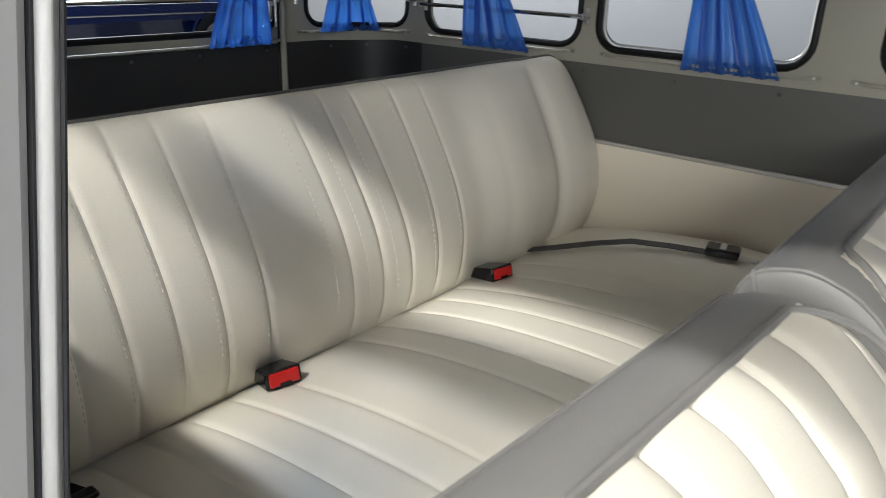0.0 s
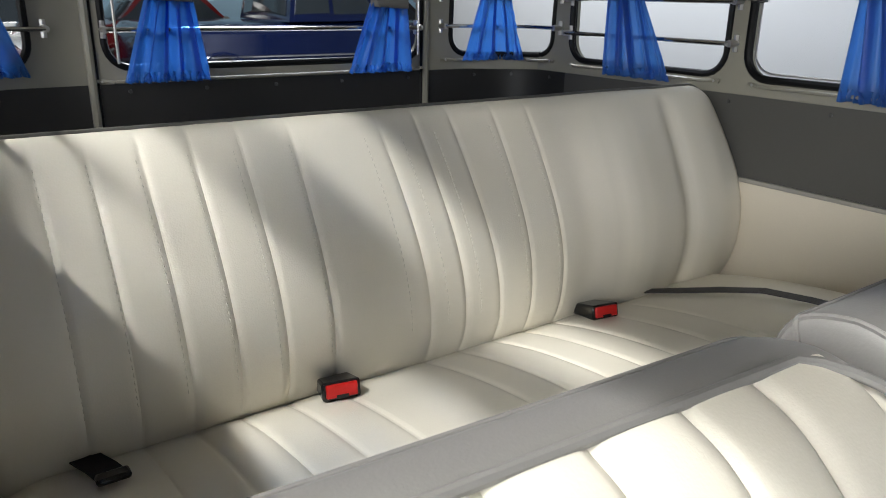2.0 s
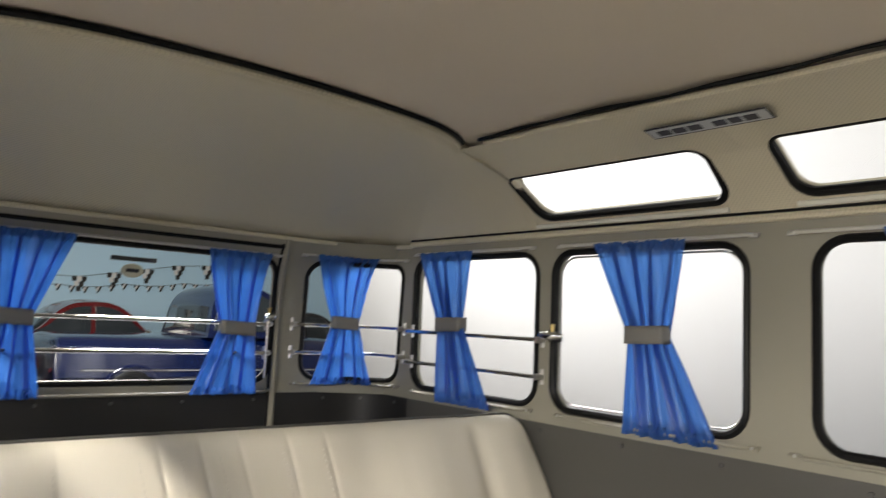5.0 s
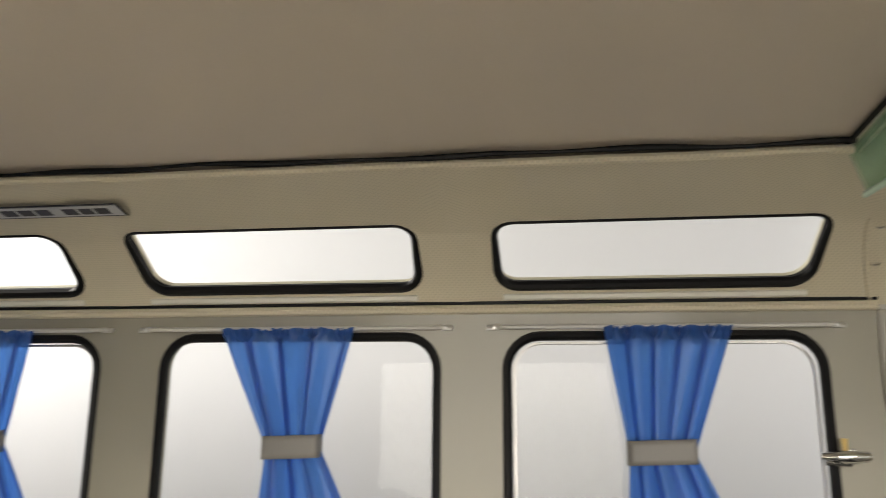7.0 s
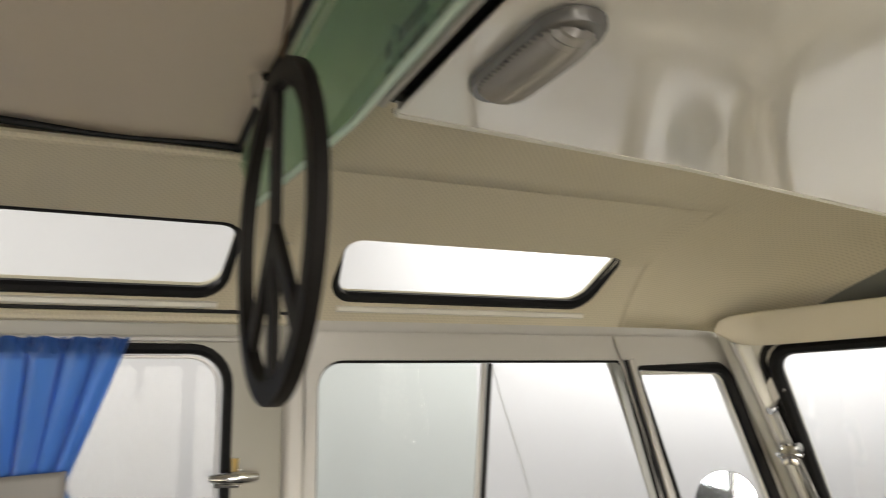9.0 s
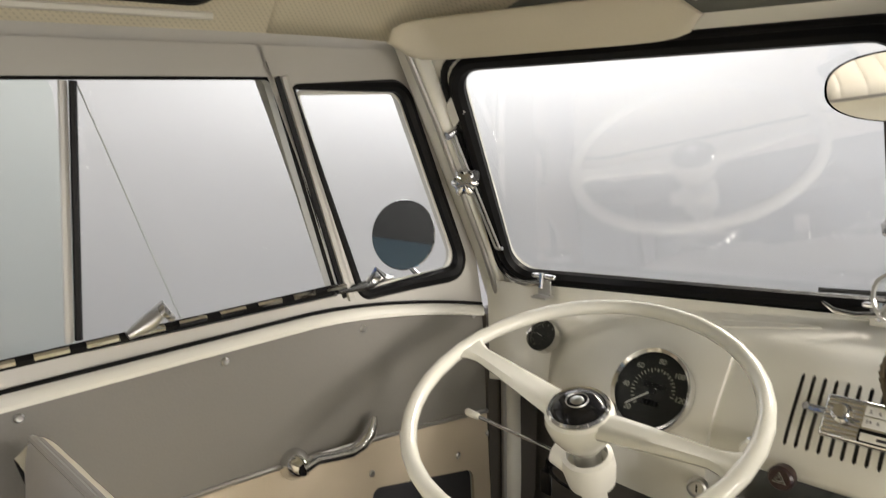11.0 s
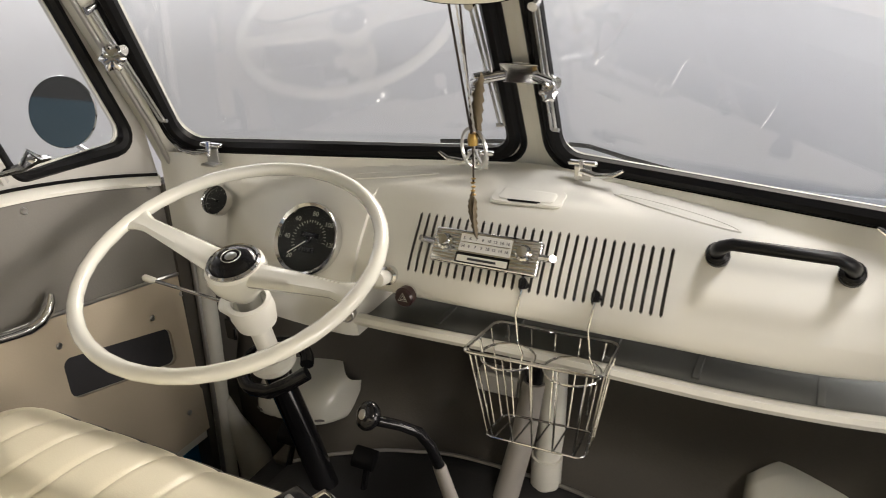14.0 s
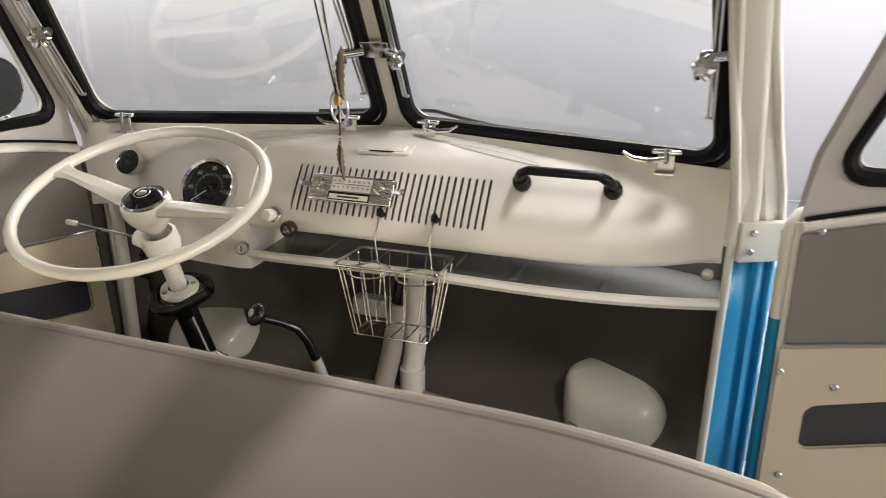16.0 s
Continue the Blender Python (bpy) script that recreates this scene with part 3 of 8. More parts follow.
# ---- windscreen ----


def screen(s, t, d):
    x = 1.90 - 0.26 * abs(s) - 0.5 * (t - 1.15)
    return (x + 0.87 * d, s, t + 0.4 * d)


SCREEN_HOLES = {}
for nm, sg in (("left", 1), ("right", -1)):
    a, b = (0.038, 0.716) if sg > 0 else (-0.716, -0.038)
    hole = rrect(a, b, 1.146, 1.546, 0.05)
    hole = [(s - sg * 0.042 * (t - 1.146) / 0.4 * (abs(s) > 0.3), t) for s, t in hole]
    SCREEN_HOLES[nm] = hole
    bm = bmesh.new()
    cell(bm, screen, 0.0 if sg > 0 else -0.758, 0.758 if sg > 0 else 0.0, 1.09, 1.60, hole, 0.0, 0.03)
    tagged(mesh_ob("wall_windscreen_" + nm, bm, PAINT), "ivory enamelled windscreen surround", "wall", kind="structure")
    w = thing("windscreen_" + nm, "windscreen half in a thick black rubber seal", "windscreen", kind="structure")
    window_set(screen, hole, w, seal=0.015, d_seal=0.004, glass=SCREEN_GLASS)
    part("outer_seal", loop_tube(bmesh.new(), screen, [(s + (0.016 if s > (a + b) / 2 else -0.016), t + (0.014 if t > 1.3 else -0.014)) for s, t in hole], 0.0, 0.007), RUBBER, w, "outer bead of the rubber seal")
# A posts: slim painted pillars between the quarter light and the windscreen
for nm, sg in (("left", 1), ("right", -1)):
    bm = bmesh.new()
    rows = []
    for x, y, z in ((1.725, 0.762, 0.20), (1.735, 0.762, 0.45), (1.748, 0.762, 0.70), (1.752, 0.762, 0.98), (1.742, 0.762, 1.09), (1.686, 0.752, 1.21), (1.620, 0.742, 1.33), (1.553, 0.730, 1.45), (1.474, 0.716, 1.592)):
        if sg < 0 and z < 0.95:
            continue
        f = min(1.0, max(0.0, (z - 1.05) / 0.16))
        ring = []
        for k in range(16):
            a = 2 * math.pi * k / 16
            c, q = math.cos(a), math.sin(a)
            ring.append(bm.verts.new((x + 0.021 * math.copysign(abs(c) ** 0.6, c), sg * (y + (0.030 - 0.004 * f) * math.copysign(abs(q) ** 0.6, q)), z)))
        rows.append(ring)
    for a, b in zip(rows, rows[1:]):
        for k in range(16):
            bm.faces.new((a[k], a[(k + 1) % 16], b[(k + 1) % 16], b[k]))
    bm.faces.new(rows[0][::-1])
    bm.faces.new(rows[-1])
    tagged(mesh_ob("front_post_" + nm, bm, PAINT), "ivory painted front door post", "post", kind="structure")
    tagged(mesh_ob("trim_post_seal_" + nm, tubed(([(1.700, 0.744, 0.21), (1.712, 0.744, 0.46), (1.722, 0.744, 0.9)] if sg > 0 else []) + [(1.720, sg * 0.742, 1.07), (1.664, sg * 0.734, 1.20), (1.530, sg * 0.712, 1.45), (1.455, sg * 0.70, 1.575)], 0.0055, 8), ALU if sg > 0 else PAINT), "narrow bead along the door post", "trim", kind="structure")
LINING = mat("brown_grey_footwell_lining", (0.078, 0.071, 0.061), 0.6, grain=0.08, scale=200, bump=0.2)
for nm, b in (("left", (1.69, 1.93, 0.757, 0.80)), ("right", (1.80, 1.93, -0.80, -0.757))):
    tagged(mesh_ob("wall_footwell_" + nm, boxed(*b, 0.20, 1.065), LINING), "brown-grey lined side of the footwell", "wall", kind="structure")
tagged(mesh_ob("wall_step_front", boxed(1.875, 1.925, 0.536, 0.756, 0.20, 0.56), LINING), "brown-grey lined front of the entry step", "wall", kind="structure")
tagged(mesh_ob("body_sill_left", boxed(0.60, 1.93, 0.802, 0.818, 0.16, 0.47), BLUE, bevel=0.003), "turquoise sill below the driver's door", "panel", kind="structure")
# toe board and front wall of the cab
bm = bmesh.new()
prof = [(1.66, 0.452), (1.80, 0.462), (1.885, 0.53), (1.915, 0.62), (1.925, 0.80), (1.925, 1.05)]
WALL_Y = np.linspace(-0.765, 0.765, 49)
# beside the driver's door the toe board drops into the entry step
rows = [[bm.verts.new((x - 0.06 * (abs(y) / 0.76) ** 4 + (max(0.0, 1.90 - x) if y > 0.535 and z < 0.50 else 0.0), y, z - (0.26 - 0.06 * i if y > 0.535 and z < 0.50 else 0.0))) for y in WALL_Y] for i, (x, z) in enumerate(prof)]
for a, b in zip(rows, rows[1:]):
    for j in range(48):
        bm.faces.new((a[j], a[j + 1], b[j + 1], b[j]))
ob = mesh_ob("wall_front", bm, LINING)
md = ob.modifiers.new("t", "SOLIDIFY")
md.thickness = 0.02
tagged(ob, "dark grey front wall of the footwell", "wall", kind="structure")
# rubber mat that runs a little way up the toe board, with a pale bead along its curved edge


def mat_edge(y):
    return 1.815 - 0.174 * (abs(y - 0.02) / (0.44 if y > 0.02 else 0.52)) ** (3.0 if y > 0.02 else 3.2)


def mat_point(x, y):
    bow = 0.06 * (abs(y) / 0.76) ** 4
    return (x, y, float(np.interp(x + bow, (1.66, 1.80, 1.885, 1.915), (0.452, 0.462, 0.53, 0.62))))


bm = bmesh.new()
rows = []
for y in np.linspace(-0.515, 0.46, 40):
    row = [mat_point(1.24 + (mat_edge(y) - 1.24) * (k / 14) ** 0.6, y) for k in range(15)]
    rows.append([bm.verts.new((x - 0.030 * min(1.0, max(0.0, (x - 1.62) / 0.12)), y_, z + 0.029)) for x, y_, z in row])
for a, b in zip(rows, rows[1:]):
    for k in range(14):
        bm.faces.new((a[k], a[k + 1], b[k + 1], b[k]))
rim_line = [tuple(row[-1].co) for row in rows]
ob = mesh_ob("floor_mat", bm, MAT)
md = ob.modifiers.new("t", "SOLIDIFY")
md.thickness, md.offset = 0.005, 0
tagged(ob, "black rubber mat on the cab floor", "mat", kind="structure")
tagged(mesh_ob("trim_mat_edge", tubed([Vector(p) + Vector((0, 0, 0.003)) for p in rim_line], 0.0045, 8), ALU), "pale edge bead of the floor mat", "trim", kind="structure")

# dashboard


def dash_bow(y):
    return 0.085 * max(0.0, (abs(y) - 0.30) / 0.45) ** 2.2


DPROF = [(1.80, 0.945), (1.70, 0.934), (1.662, 0.933), (1.652, 0.942), (1.653, 0.958), (1.668, 0.990), (1.690, 1.022), (1.712, 1.050), (1.730, 1.075), (1.745, 1.092), (1.768, 1.106), (1.81, 1.118), (1.86, 1.128), (1.885, 1.135)]
def softened(rows, n):
    p = [np.array(q, float) for q in rows]
    for _ in range(n):
        q = [p[0]]
        for a, b in zip(p, p[1:]):
            q += [a * 0.75 + b * 0.25, a * 0.25 + b * 0.75]
        p = q + [p[-1]]
    return p


DSOFT = softened([(*q, k) for k, q in enumerate(DPROF)], 2)


def dash_at(y, i):
    x, z, k = DSOFT[i]
    if y > 0:
        x += dash_bow(y) * (1.0 if k < 9 else max(0.0, 1 - (k - 8) / 5))
        if k < 11:
            z -= 0.03 * max(0.0, (y - 0.64) / 0.11) ** 2 * (k / 11)
    else:
        # the passenger's end is cut by an upright face that swings back to the door post
        up = 1.652 + 0.052 * max(0.0, (-y - 0.40) / 0.335) ** 1.7
        if k <= 3:
            x += up - 1.652
        elif k < 10:
            x -= 0.022 * max(0.0, (-y - 0.68) / 0.055) ** 2 * math.sin(math.pi * (k - 3) / 7)
            w = min(1.0, max(0.0, (-y - 0.36) / 0.16))
            x += (0.5 * (x + up + math.hypot(x - up, 0.008)) - x) * w * w * (3 - 2 * w)
        z += 0.026 * max(0.0, (-y - 0.5) / 0.235) ** 2 * min(1.0, max(0.0, (6.5 - k) / 3))
    return (min(x, 1.90 - 0.26 * abs(y) - 0.01), y, z)


SLOT_Y = [0.157 - 0.0152 * k for k in range(30)]
FACE_I = [i for i, q in enumerate(DSOFT) if 3.6 < q[2] < 9.6]


def face_at(y, z):
    """Place and outward normal on the sloping dashboard face."""
    pts = sorted((dash_at(y, i)[2], dash_at(y, i)[0]) for i in FACE_I)
    zz, xx = [p[0] for p in pts], [p[1] for p in pts]
    s = float(np.interp(z + 0.006, zz, xx) - np.interp(z - 0.006, zz, xx)) / 0.012
    return Vector((float(np.interp(z, zz, xx)), y, z)), Vector((-1, 0, s)).normalized()


def top_at(y, x):
    """Height of the dashboard's top at x."""
    pts = sorted(dash_at(y, i)[::2] for i in range(len(DSOFT)) if DSOFT[i][2] > 8.5)
    return float(np.interp(x, [p[0] for p in pts], [p[1] for p in pts]))


def on_face(y, z, lift=0.0):
    """Matrix with z out of the dashboard face, x along its width, y up it."""
    p, n = face_at(y, z)
    xa = Vector((0, -1, 0))
    ya = n.cross(xa)
    m = Matrix.Identity(4)
    for i in range(3):
        m[i][0], m[i][1], m[i][2], m[i][3] = xa[i], ya[i], n[i], p[i] + n[i] * lift
    return m


bm = bmesh.new()
HALF = 0.0029
ys = [(round(v, 4), 0) for v in np.linspace(-0.735, 0.755, 60) if not -0.293 < v < 0.167]
for y in SLOT_Y:
    ys += [(y - HALF, 1), (y - HALF * 0.5, 2), (y + HALF * 0.5, 3), (y + HALF, 4)]
ys = sorted(ys)
LOW, HIGH = 0.982, 1.072
ends = (LOW, LOW + 0.0022, HIGH - 0.0022, HIGH)


def column(y):
    """The dashboard's section at y, with a point at each end of the slots."""
    pts = [dash_at(y, i) for i in range(len(DSOFT))]
    front = [p for i, p in enumerate(pts) if DSOFT[i][2] <= 3.6]
    back = [p for i, p in enumerate(pts) if DSOFT[i][2] >= 9.6]
    mid = []
    for a, b, n in ((front[-1][2], ends[0], 2), (ends[0], ends[1], 1), (ends[1], ends[2], 10), (ends[2], ends[3], 1), (ends[3], back[0][2], 2)):
        mid += [tuple(face_at(y, a + (b - a) * k / n)[0]) for k in range(n)]
    return front + mid[1:] + back, len(front) - 1 + 2, len(front) - 1 + 2 + 12


cols = [column(y) for y, _ in ys]
k0, k1 = cols[0][1], cols[0][2]
vert = [[bm.verts.new(p) for p in c[0]] for c in cols]
for (ya, ta), (yb, tb), a, b in zip(ys, ys[1:], vert, vert[1:]):
    for k in range(len(a) - 1):
        if ta in (1, 2, 3) and tb == ta + 1 and k0 <= k < k1:
            if (ta == 2) or k0 < k < k1 - 1:
                continue
        bm.faces.new((a[k], a[k + 1], b[k + 1], b[k]))
dash = thing("dashboard", "ivory enamelled sheet-metal dashboard with open speaker slots", "dashboard")
ob = part("dash_panel", bm, PAINT, dash)
md = ob.modifiers.new("s", "SOLIDIFY")
md.thickness, md.offset = 0.0022, -1
ob.modifiers.new("crisp", "EDGE_SPLIT").split_angle = radians(38)
# dim speaker box behind the slots
bm = bmesh.new()
rows = [[bm.verts.new(face_at(y, z)[0] + Vector((0.030, 0, -0.006))) for z in np.linspace(0.972, 1.078, 8)] for y in np.linspace(0.175, -0.300, 14)]
for a, b in zip(rows, rows[1:]):
    for k in range(7):
        bm.faces.new((a[k], a[k + 1], b[k + 1], b[k]))
part("speaker_cover", bm, mat("dim_speaker_cloth", (0.10, 0.10, 0.09), 0.8, grain=0.1, scale=300), dash, "dim grey speaker cloth")
# two shallow lens-shaped vent plates, ashtray lid
for y0 in (0.27, -0.27):
    bm = bmesh.new()
    rings = []
    for sc, h in ((1.0, -0.002), (1.0, 0.0012), (0.90, 0.0022), (0.82, 0.0012)):
        ring = []
        for k in range(40):
            a = 2 * math.pi * k / 40
            y = y0 + 0.105 * math.cos(a) * (1 - (1 - sc) * 0.25)
            x = 1.856 - 0.26 * abs(y) + 0.0095 * math.copysign(abs(math.sin(a)) ** 1.3, math.sin(a)) * sc
            ring.append(bm.verts.new((x, y, top_at(y, x) + h)))
        rings.append(ring)
    for a, b in zip(rings, rings[1:]):
        for k in range(40):
            bm.faces.new((a[k], a[(k + 1) % 40], b[(k + 1) % 40], b[k]))
    bm.faces.new(rings[-1])
    part("defroster_vent", bm, PAINT, dash)
LIDM = Matrix.Translation((1.778, -0.024, top_at(-0.024, 1.778))) @ Matrix.Rotation(radians(-15), 4, "Y")


def lid_slab(x0, x1, y0, y1, z0, z1, r):
    """A low rounded slab on the dashboard's top, its far end narrower."""
    bm = bmesh.new()
    rings = []
    for inset, z in ((0.0, z0), (0.0, z0 + (z1 - z0) * 0.55), (0.002, z1), (0.006, z1)):
        rings.append([bm.verts.new(LIDM @ Vector((a * (1.0 + 1.6 * b), b, z))) for a, b in rrect(x0 + inset, x1 - inset, y0 + inset, y1 - inset, r, 5)])
    for a, b in zip(rings, rings[1:]):
        for k in range(len(a)):
            bm.faces.new((a[k], a[(k + 1) % len(a)], b[(k + 1) % len(a)], b[k]))
    bm.faces.new(rings[-1])
    return bm


lid = part("ashtray_frame", lid_slab(-0.026, 0.026, -0.068, 0.062, -0.004, 0.0016, 0.012), PAINT, dash, "ivory ashtray frame")
part("ashtray_lid", lid_slab(-0.017, 0.017, -0.052, 0.048, 0.0014, 0.0032, 0.008), PAINT, lid, "ivory ashtray lid")
part("lid_slit", lid_slab(-0.0195, -0.0172, -0.030, 0.030, 0.0014, 0.0024, 0.0009), RUBBER, lid, "dark finger slit")
# parcel shelf below
def shelf_lift(y):
    return 0.010 * min(1.0, max(0.0, (0.2 - y) / 0.4)) - 0.015 * max(0.0, -y)


bm = bmesh.new()
rows = []
for x, z in ((1.918, 1.0), (1.912, 0.89), (1.90, 0.868), (1.70, 0.862), (1.672, 0.866), (1.660, 0.876), (1.650, 0.872), (1.652, 0.860), (1.675, 0.852), (1.92, 0.855)):
    rows.append([bm.verts.new((min(x + 0.80 * dash_bow(y) * (1 if x < 1.8 else 0), 1.93), y, z + shelf_lift(y))) for y in np.linspace(-0.745, 0.30, 25)])
for a, b in zip(rows, rows[1:]):
    for j in range(24):
        bm.faces.new((a[j], a[j + 1], b[j + 1], b[j]))
SHELF = mat("dark_grey_shelf_enamel", (0.20, 0.205, 0.19), 0.22, grain=0.03, scale=120)
shelf = tagged(mesh_ob("parcel_shelf", bm, SHELF), "grey painted metal parcel shelf under the dashboard", "shelf")
part("shelf_lip", tubed([(1.655 + 0.80 * dash_bow(y), y, 0.868 + shelf_lift(y)) for y in np.linspace(-0.74, 0.285, 25)], 0.012, 8), PAINT, shelf, "ivory rolled lip")
for y in (0.12, -0.02, -0.2, -0.34, -0.52):
    bm = boxed(1.70, 1.90, y - 0.006, y + 0.006, 0.862 + shelf_lift(y), 0.8665 + shelf_lift(y))
    part("shelf_rib", bm, SHELF, shelf, bevel=0.0015)

# instrument pod: a pressed panel that stands proud of the dashboard, swelling round the speedometer
bm = bmesh.new()
pod_rows = []
for i in range(33):
    u = i / 32
    z = 1.097 - 0.262 * u
    far = 0.624 - 0.090 * u ** 2
    row = []
    for j in range(41):
        v = math.sin(math.pi / 2 * (-1 + j / 20))
        y = 0.263 + (far - 0.263) * (v + 1) / 2
        base = face_at(y, z)[0].x if z > 0.945 else face_at(y, 0.945)[0].x + (0.945 - z) * 0.22
        rise = (1 - (0.25 if v < 0 else 0.9) * abs(v) ** 12) * (0.011 + 0.024 * max(0.0, (u - 0.42) / 0.58)) * min(1.0, u / 0.06)
        q = math.hypot(y - 0.362, (z - 1.008) * 1.25) / 0.095
        rise += 0.005 * (1 / (1 + q ** 6)) - 0.005 * math.exp(-((y - 0.50) / 0.035) ** 2) * (1 - u)
        row.append(bm.verts.new((base - rise, y, z)))
    pod_rows.append(row)
for a, b in zip(pod_rows, pod_rows[1:]):
    for j in range(40):
        bm.faces.new((a[j], a[j + 1], b[j + 1], b[j]))
lowb = [bm.verts.new((1.78, v.co.y, 0.855)) for v in pod_rows[-1]]
for j in range(40):
    bm.faces.new((pod_rows[-1][j], pod_rows[-1][j + 1], lowb[j + 1], lowb[j]))
for j in (0, 40):
    back = [bm.verts.new((1.79, r[j].co.y, r[j].co.z)) for r in pod_rows]
    for k in range(32):
        bm.faces.new((pod_rows[k][j], pod_rows[k + 1][j], back[k + 1], back[k]))
part("instrument_pod", bm, PAINT, dash, "ivory bulged instrument panel")

DIAL = mat("dark_dial_face", (0.018, 0.019, 0.018), 0.5, spec=0.2)
MARK = mat("pale_dial_marks", (0.42, 0.42, 0.36), 0.5)
BARS = mat("dark_print", (0.03, 0.03, 0.035), 0.5)


def text(name, words, size, m, material, parent):
    cu = bpy.data.curves.new(name, "FONT")
    cu.body, cu.size, cu.extrude, cu.align_x, cu.align_y = words, size, 0.0003, "CENTER", "CENTER"
    tmp = bpy.data.objects.new(name, cu)
    me = bpy.data.meshes.new_from_object(tmp)
    bpy.data.objects.remove(tmp)
    me.materials.clear()
    me.materials.append(material)
    me.transform(m)
    ob = new(name, me)
    ob.parent = parent
    return ob


def face_matrix(p, n, up=(0, 0, 1)):
    n = Vector(n).normalized()
    xa = Vector(up).cross(n).normalized()
    ya = n.cross(xa)
    m = Matrix.Identity(4)
    for i in range(3):
        m[i][0], m[i][1], m[i][2], m[i][3] = xa[i], ya[i], n[i], p[i]
    return m


def gauge(name, label, p, n, r, speed):
    th = thing(name, label, "gauge")
    m = face_matrix(p, n)
    part("bezel", lathed([(r * 1.0, -0.012), (r * 1.04, 0.004), (r * 1.0, 0.010), (r * 0.92, 0.006), (r * 0.90, -0.002)], 40, m), CHROME, th, "chrome bezel ring")
    part("dial", lathed([(0, -0.004), (r * 0.92, -0.004)], 40, m), DIAL, th, "dark dial face")
    a0, a1 = radians(225), radians(-5)
    n_t = 25 if speed else 9
    for k in range(n_t):
        a = a0 + (a1 - a0) * k / (n_t - 1)
        ln = 0.10 if k % 2 else 0.16
        bm = boxed(r * ((0.56 if speed else 0.84) - ln * (0.6 if speed else 1)), r * (0.56 if speed else 0.84), -r * 0.010, r * 0.010, -0.0036, -0.0030)
        bmesh.ops.rotate(bm, cent=(0, 0, 0), matrix=Matrix.Rotation(a, 3, "Z"), verts=bm.verts)
        bmesh.ops.transform(bm, matrix=m, verts=bm.verts)
        part("tick", bm, MARK, th)
    if speed:
        for k, w in enumerate(("20", "40", "60", "80", "100", "120")):
            a = a0 + (a1 - a0) * k / 5
            text("numeral", w, r * 0.19, m @ Matrix.Translation((math.cos(a) * r * 0.73, math.sin(a) * r * 0.73, -0.003)), MARK, th)
        bm = boxed(-r * 0.28, r * 0.28, r * 0.06, r * 0.2, -0.004, -0.0028)
        bmesh.ops.transform(bm, matrix=m, verts=bm.verts)
        part("upper_counter", bm, BLACK, th)
        for k in range(5):
            bm = boxed(-r * 0.26 + k * r * 0.105, -r * 0.18 + k * r * 0.105, -r * 0.36, -r * 0.22, -0.004, -0.0026)
            bmesh.ops.transform(bm, matrix=m, verts=bm.verts)
            part("counter_wheel", bm, BLACK, th)
    bm = boxed(-r * 0.10, r * (0.72 if speed else 0.5), -r * 0.012, r * 0.012, -0.002, -0.001)
    bmesh.ops.rotate(bm, cent=(0, 0, 0), matrix=Matrix.Rotation(radians(218 if speed else 160), 3, "Z"), verts=bm.verts)
    bmesh.ops.transform(bm, matrix=m, verts=bm.verts)
    part("needle", bm, mat("white_needle", (0.8, 0.8, 0.75), 0.4), th, "pale pointer needle")
    part("needle_cap", lathed([(r * 0.09, -0.003), (r * 0.09, 0.0), (0, 0.001)], 16, m), BLACK, th)
    g = part("cover_glass", lathed([(0, 0.004), (r * 0.93, 0.003)], 40, m), GLASS, th)
    g.visible_shadow = False
    return th


gauge("speedometer", "round chrome-rimmed speedometer in the instrument panel", (1.6530, 0.362, 1.015), (-0.84, 0.0, 0.54), 0.068, True)
gauge("fuel_gauge", "small chrome-rimmed fuel gauge in the dashboard", (1.694, 0.616, 1.045), (-0.82, -0.12, 0.52), 0.030, False)

# radio
radio = thing("car_radio", "chrome-faced car radio set over the speaker slots", "radio")
RM = on_face(0.016, 1.028, 0.006)
bm = boxed(-0.098, 0.098, -0.031, 0.031, -0.006, 0.009)
bmesh.ops.transform(bm, matrix=RM, verts=bm.verts)
part("faceplate", bm, CHROME, radio, "ribbed chrome faceplate", bevel=0.004)
for sx in (-1, 1):
    for k in range(9):
        bm = boxed(sx * 0.072 - 0.022, sx * 0.072 + 0.022, -0.026 + k * 0.0062, -0.0235 + k * 0.0062, 0.009, 0.0105)
        bmesh.ops.transform(bm, matrix=RM, verts=bm.verts)
        part("rib", bm, STEEL, radio)
    part("knob", lathed([(0.014, 0.009), (0.014, 0.018), (0.010, 0.020), (0.009, 0.030), (0, 0.031)], 24, RM @ Matrix.Translation((sx * 0.072, 0.004, 0))), CHROME, radio, "round chrome knob")
    part("side_lever", tubed([(sx * 0.096, 0.004, 0.004), (sx * 0.118, 0.004, 0.006), (sx * 0.121, 0.004, 0.012)], 0.006, 8), CHROME, radio).matrix_world = RM
bm = boxed(-0.047, 0.047, -0.006, 0.024, 0.0085, 0.0102)
bmesh.ops.transform(bm, matrix=RM, verts=bm.verts)
dialw = part("tuning_scale", bm, mat("white_scale", (0.75, 0.74, 0.70), 0.4), radio, "pale tuning scale")
for row, ws in ((0.016, ("5", "6", "7", "8", "10", "12", "14", "16")), (0.002, ("54", "6", "7", "9", "10", "12", "14", "16"))):
    for k, w in enumerate(ws):
        text("scale_number", w, 0.0075, RM @ Matrix.Translation((-0.040 + k * 0.0114, row, 0.0104)), BARS, dialw)
bm = boxed(-0.046, 0.046, 0.0085, 0.0098, 0.0102, 0.0115)
bmesh.ops.transform(bm, matrix=RM, verts=bm.verts)
part("scale_bar", bm, CHROME, dialw)
bm = boxed(-0.049, 0.049, -0.027, -0.009, 0.0085, 0.0100)
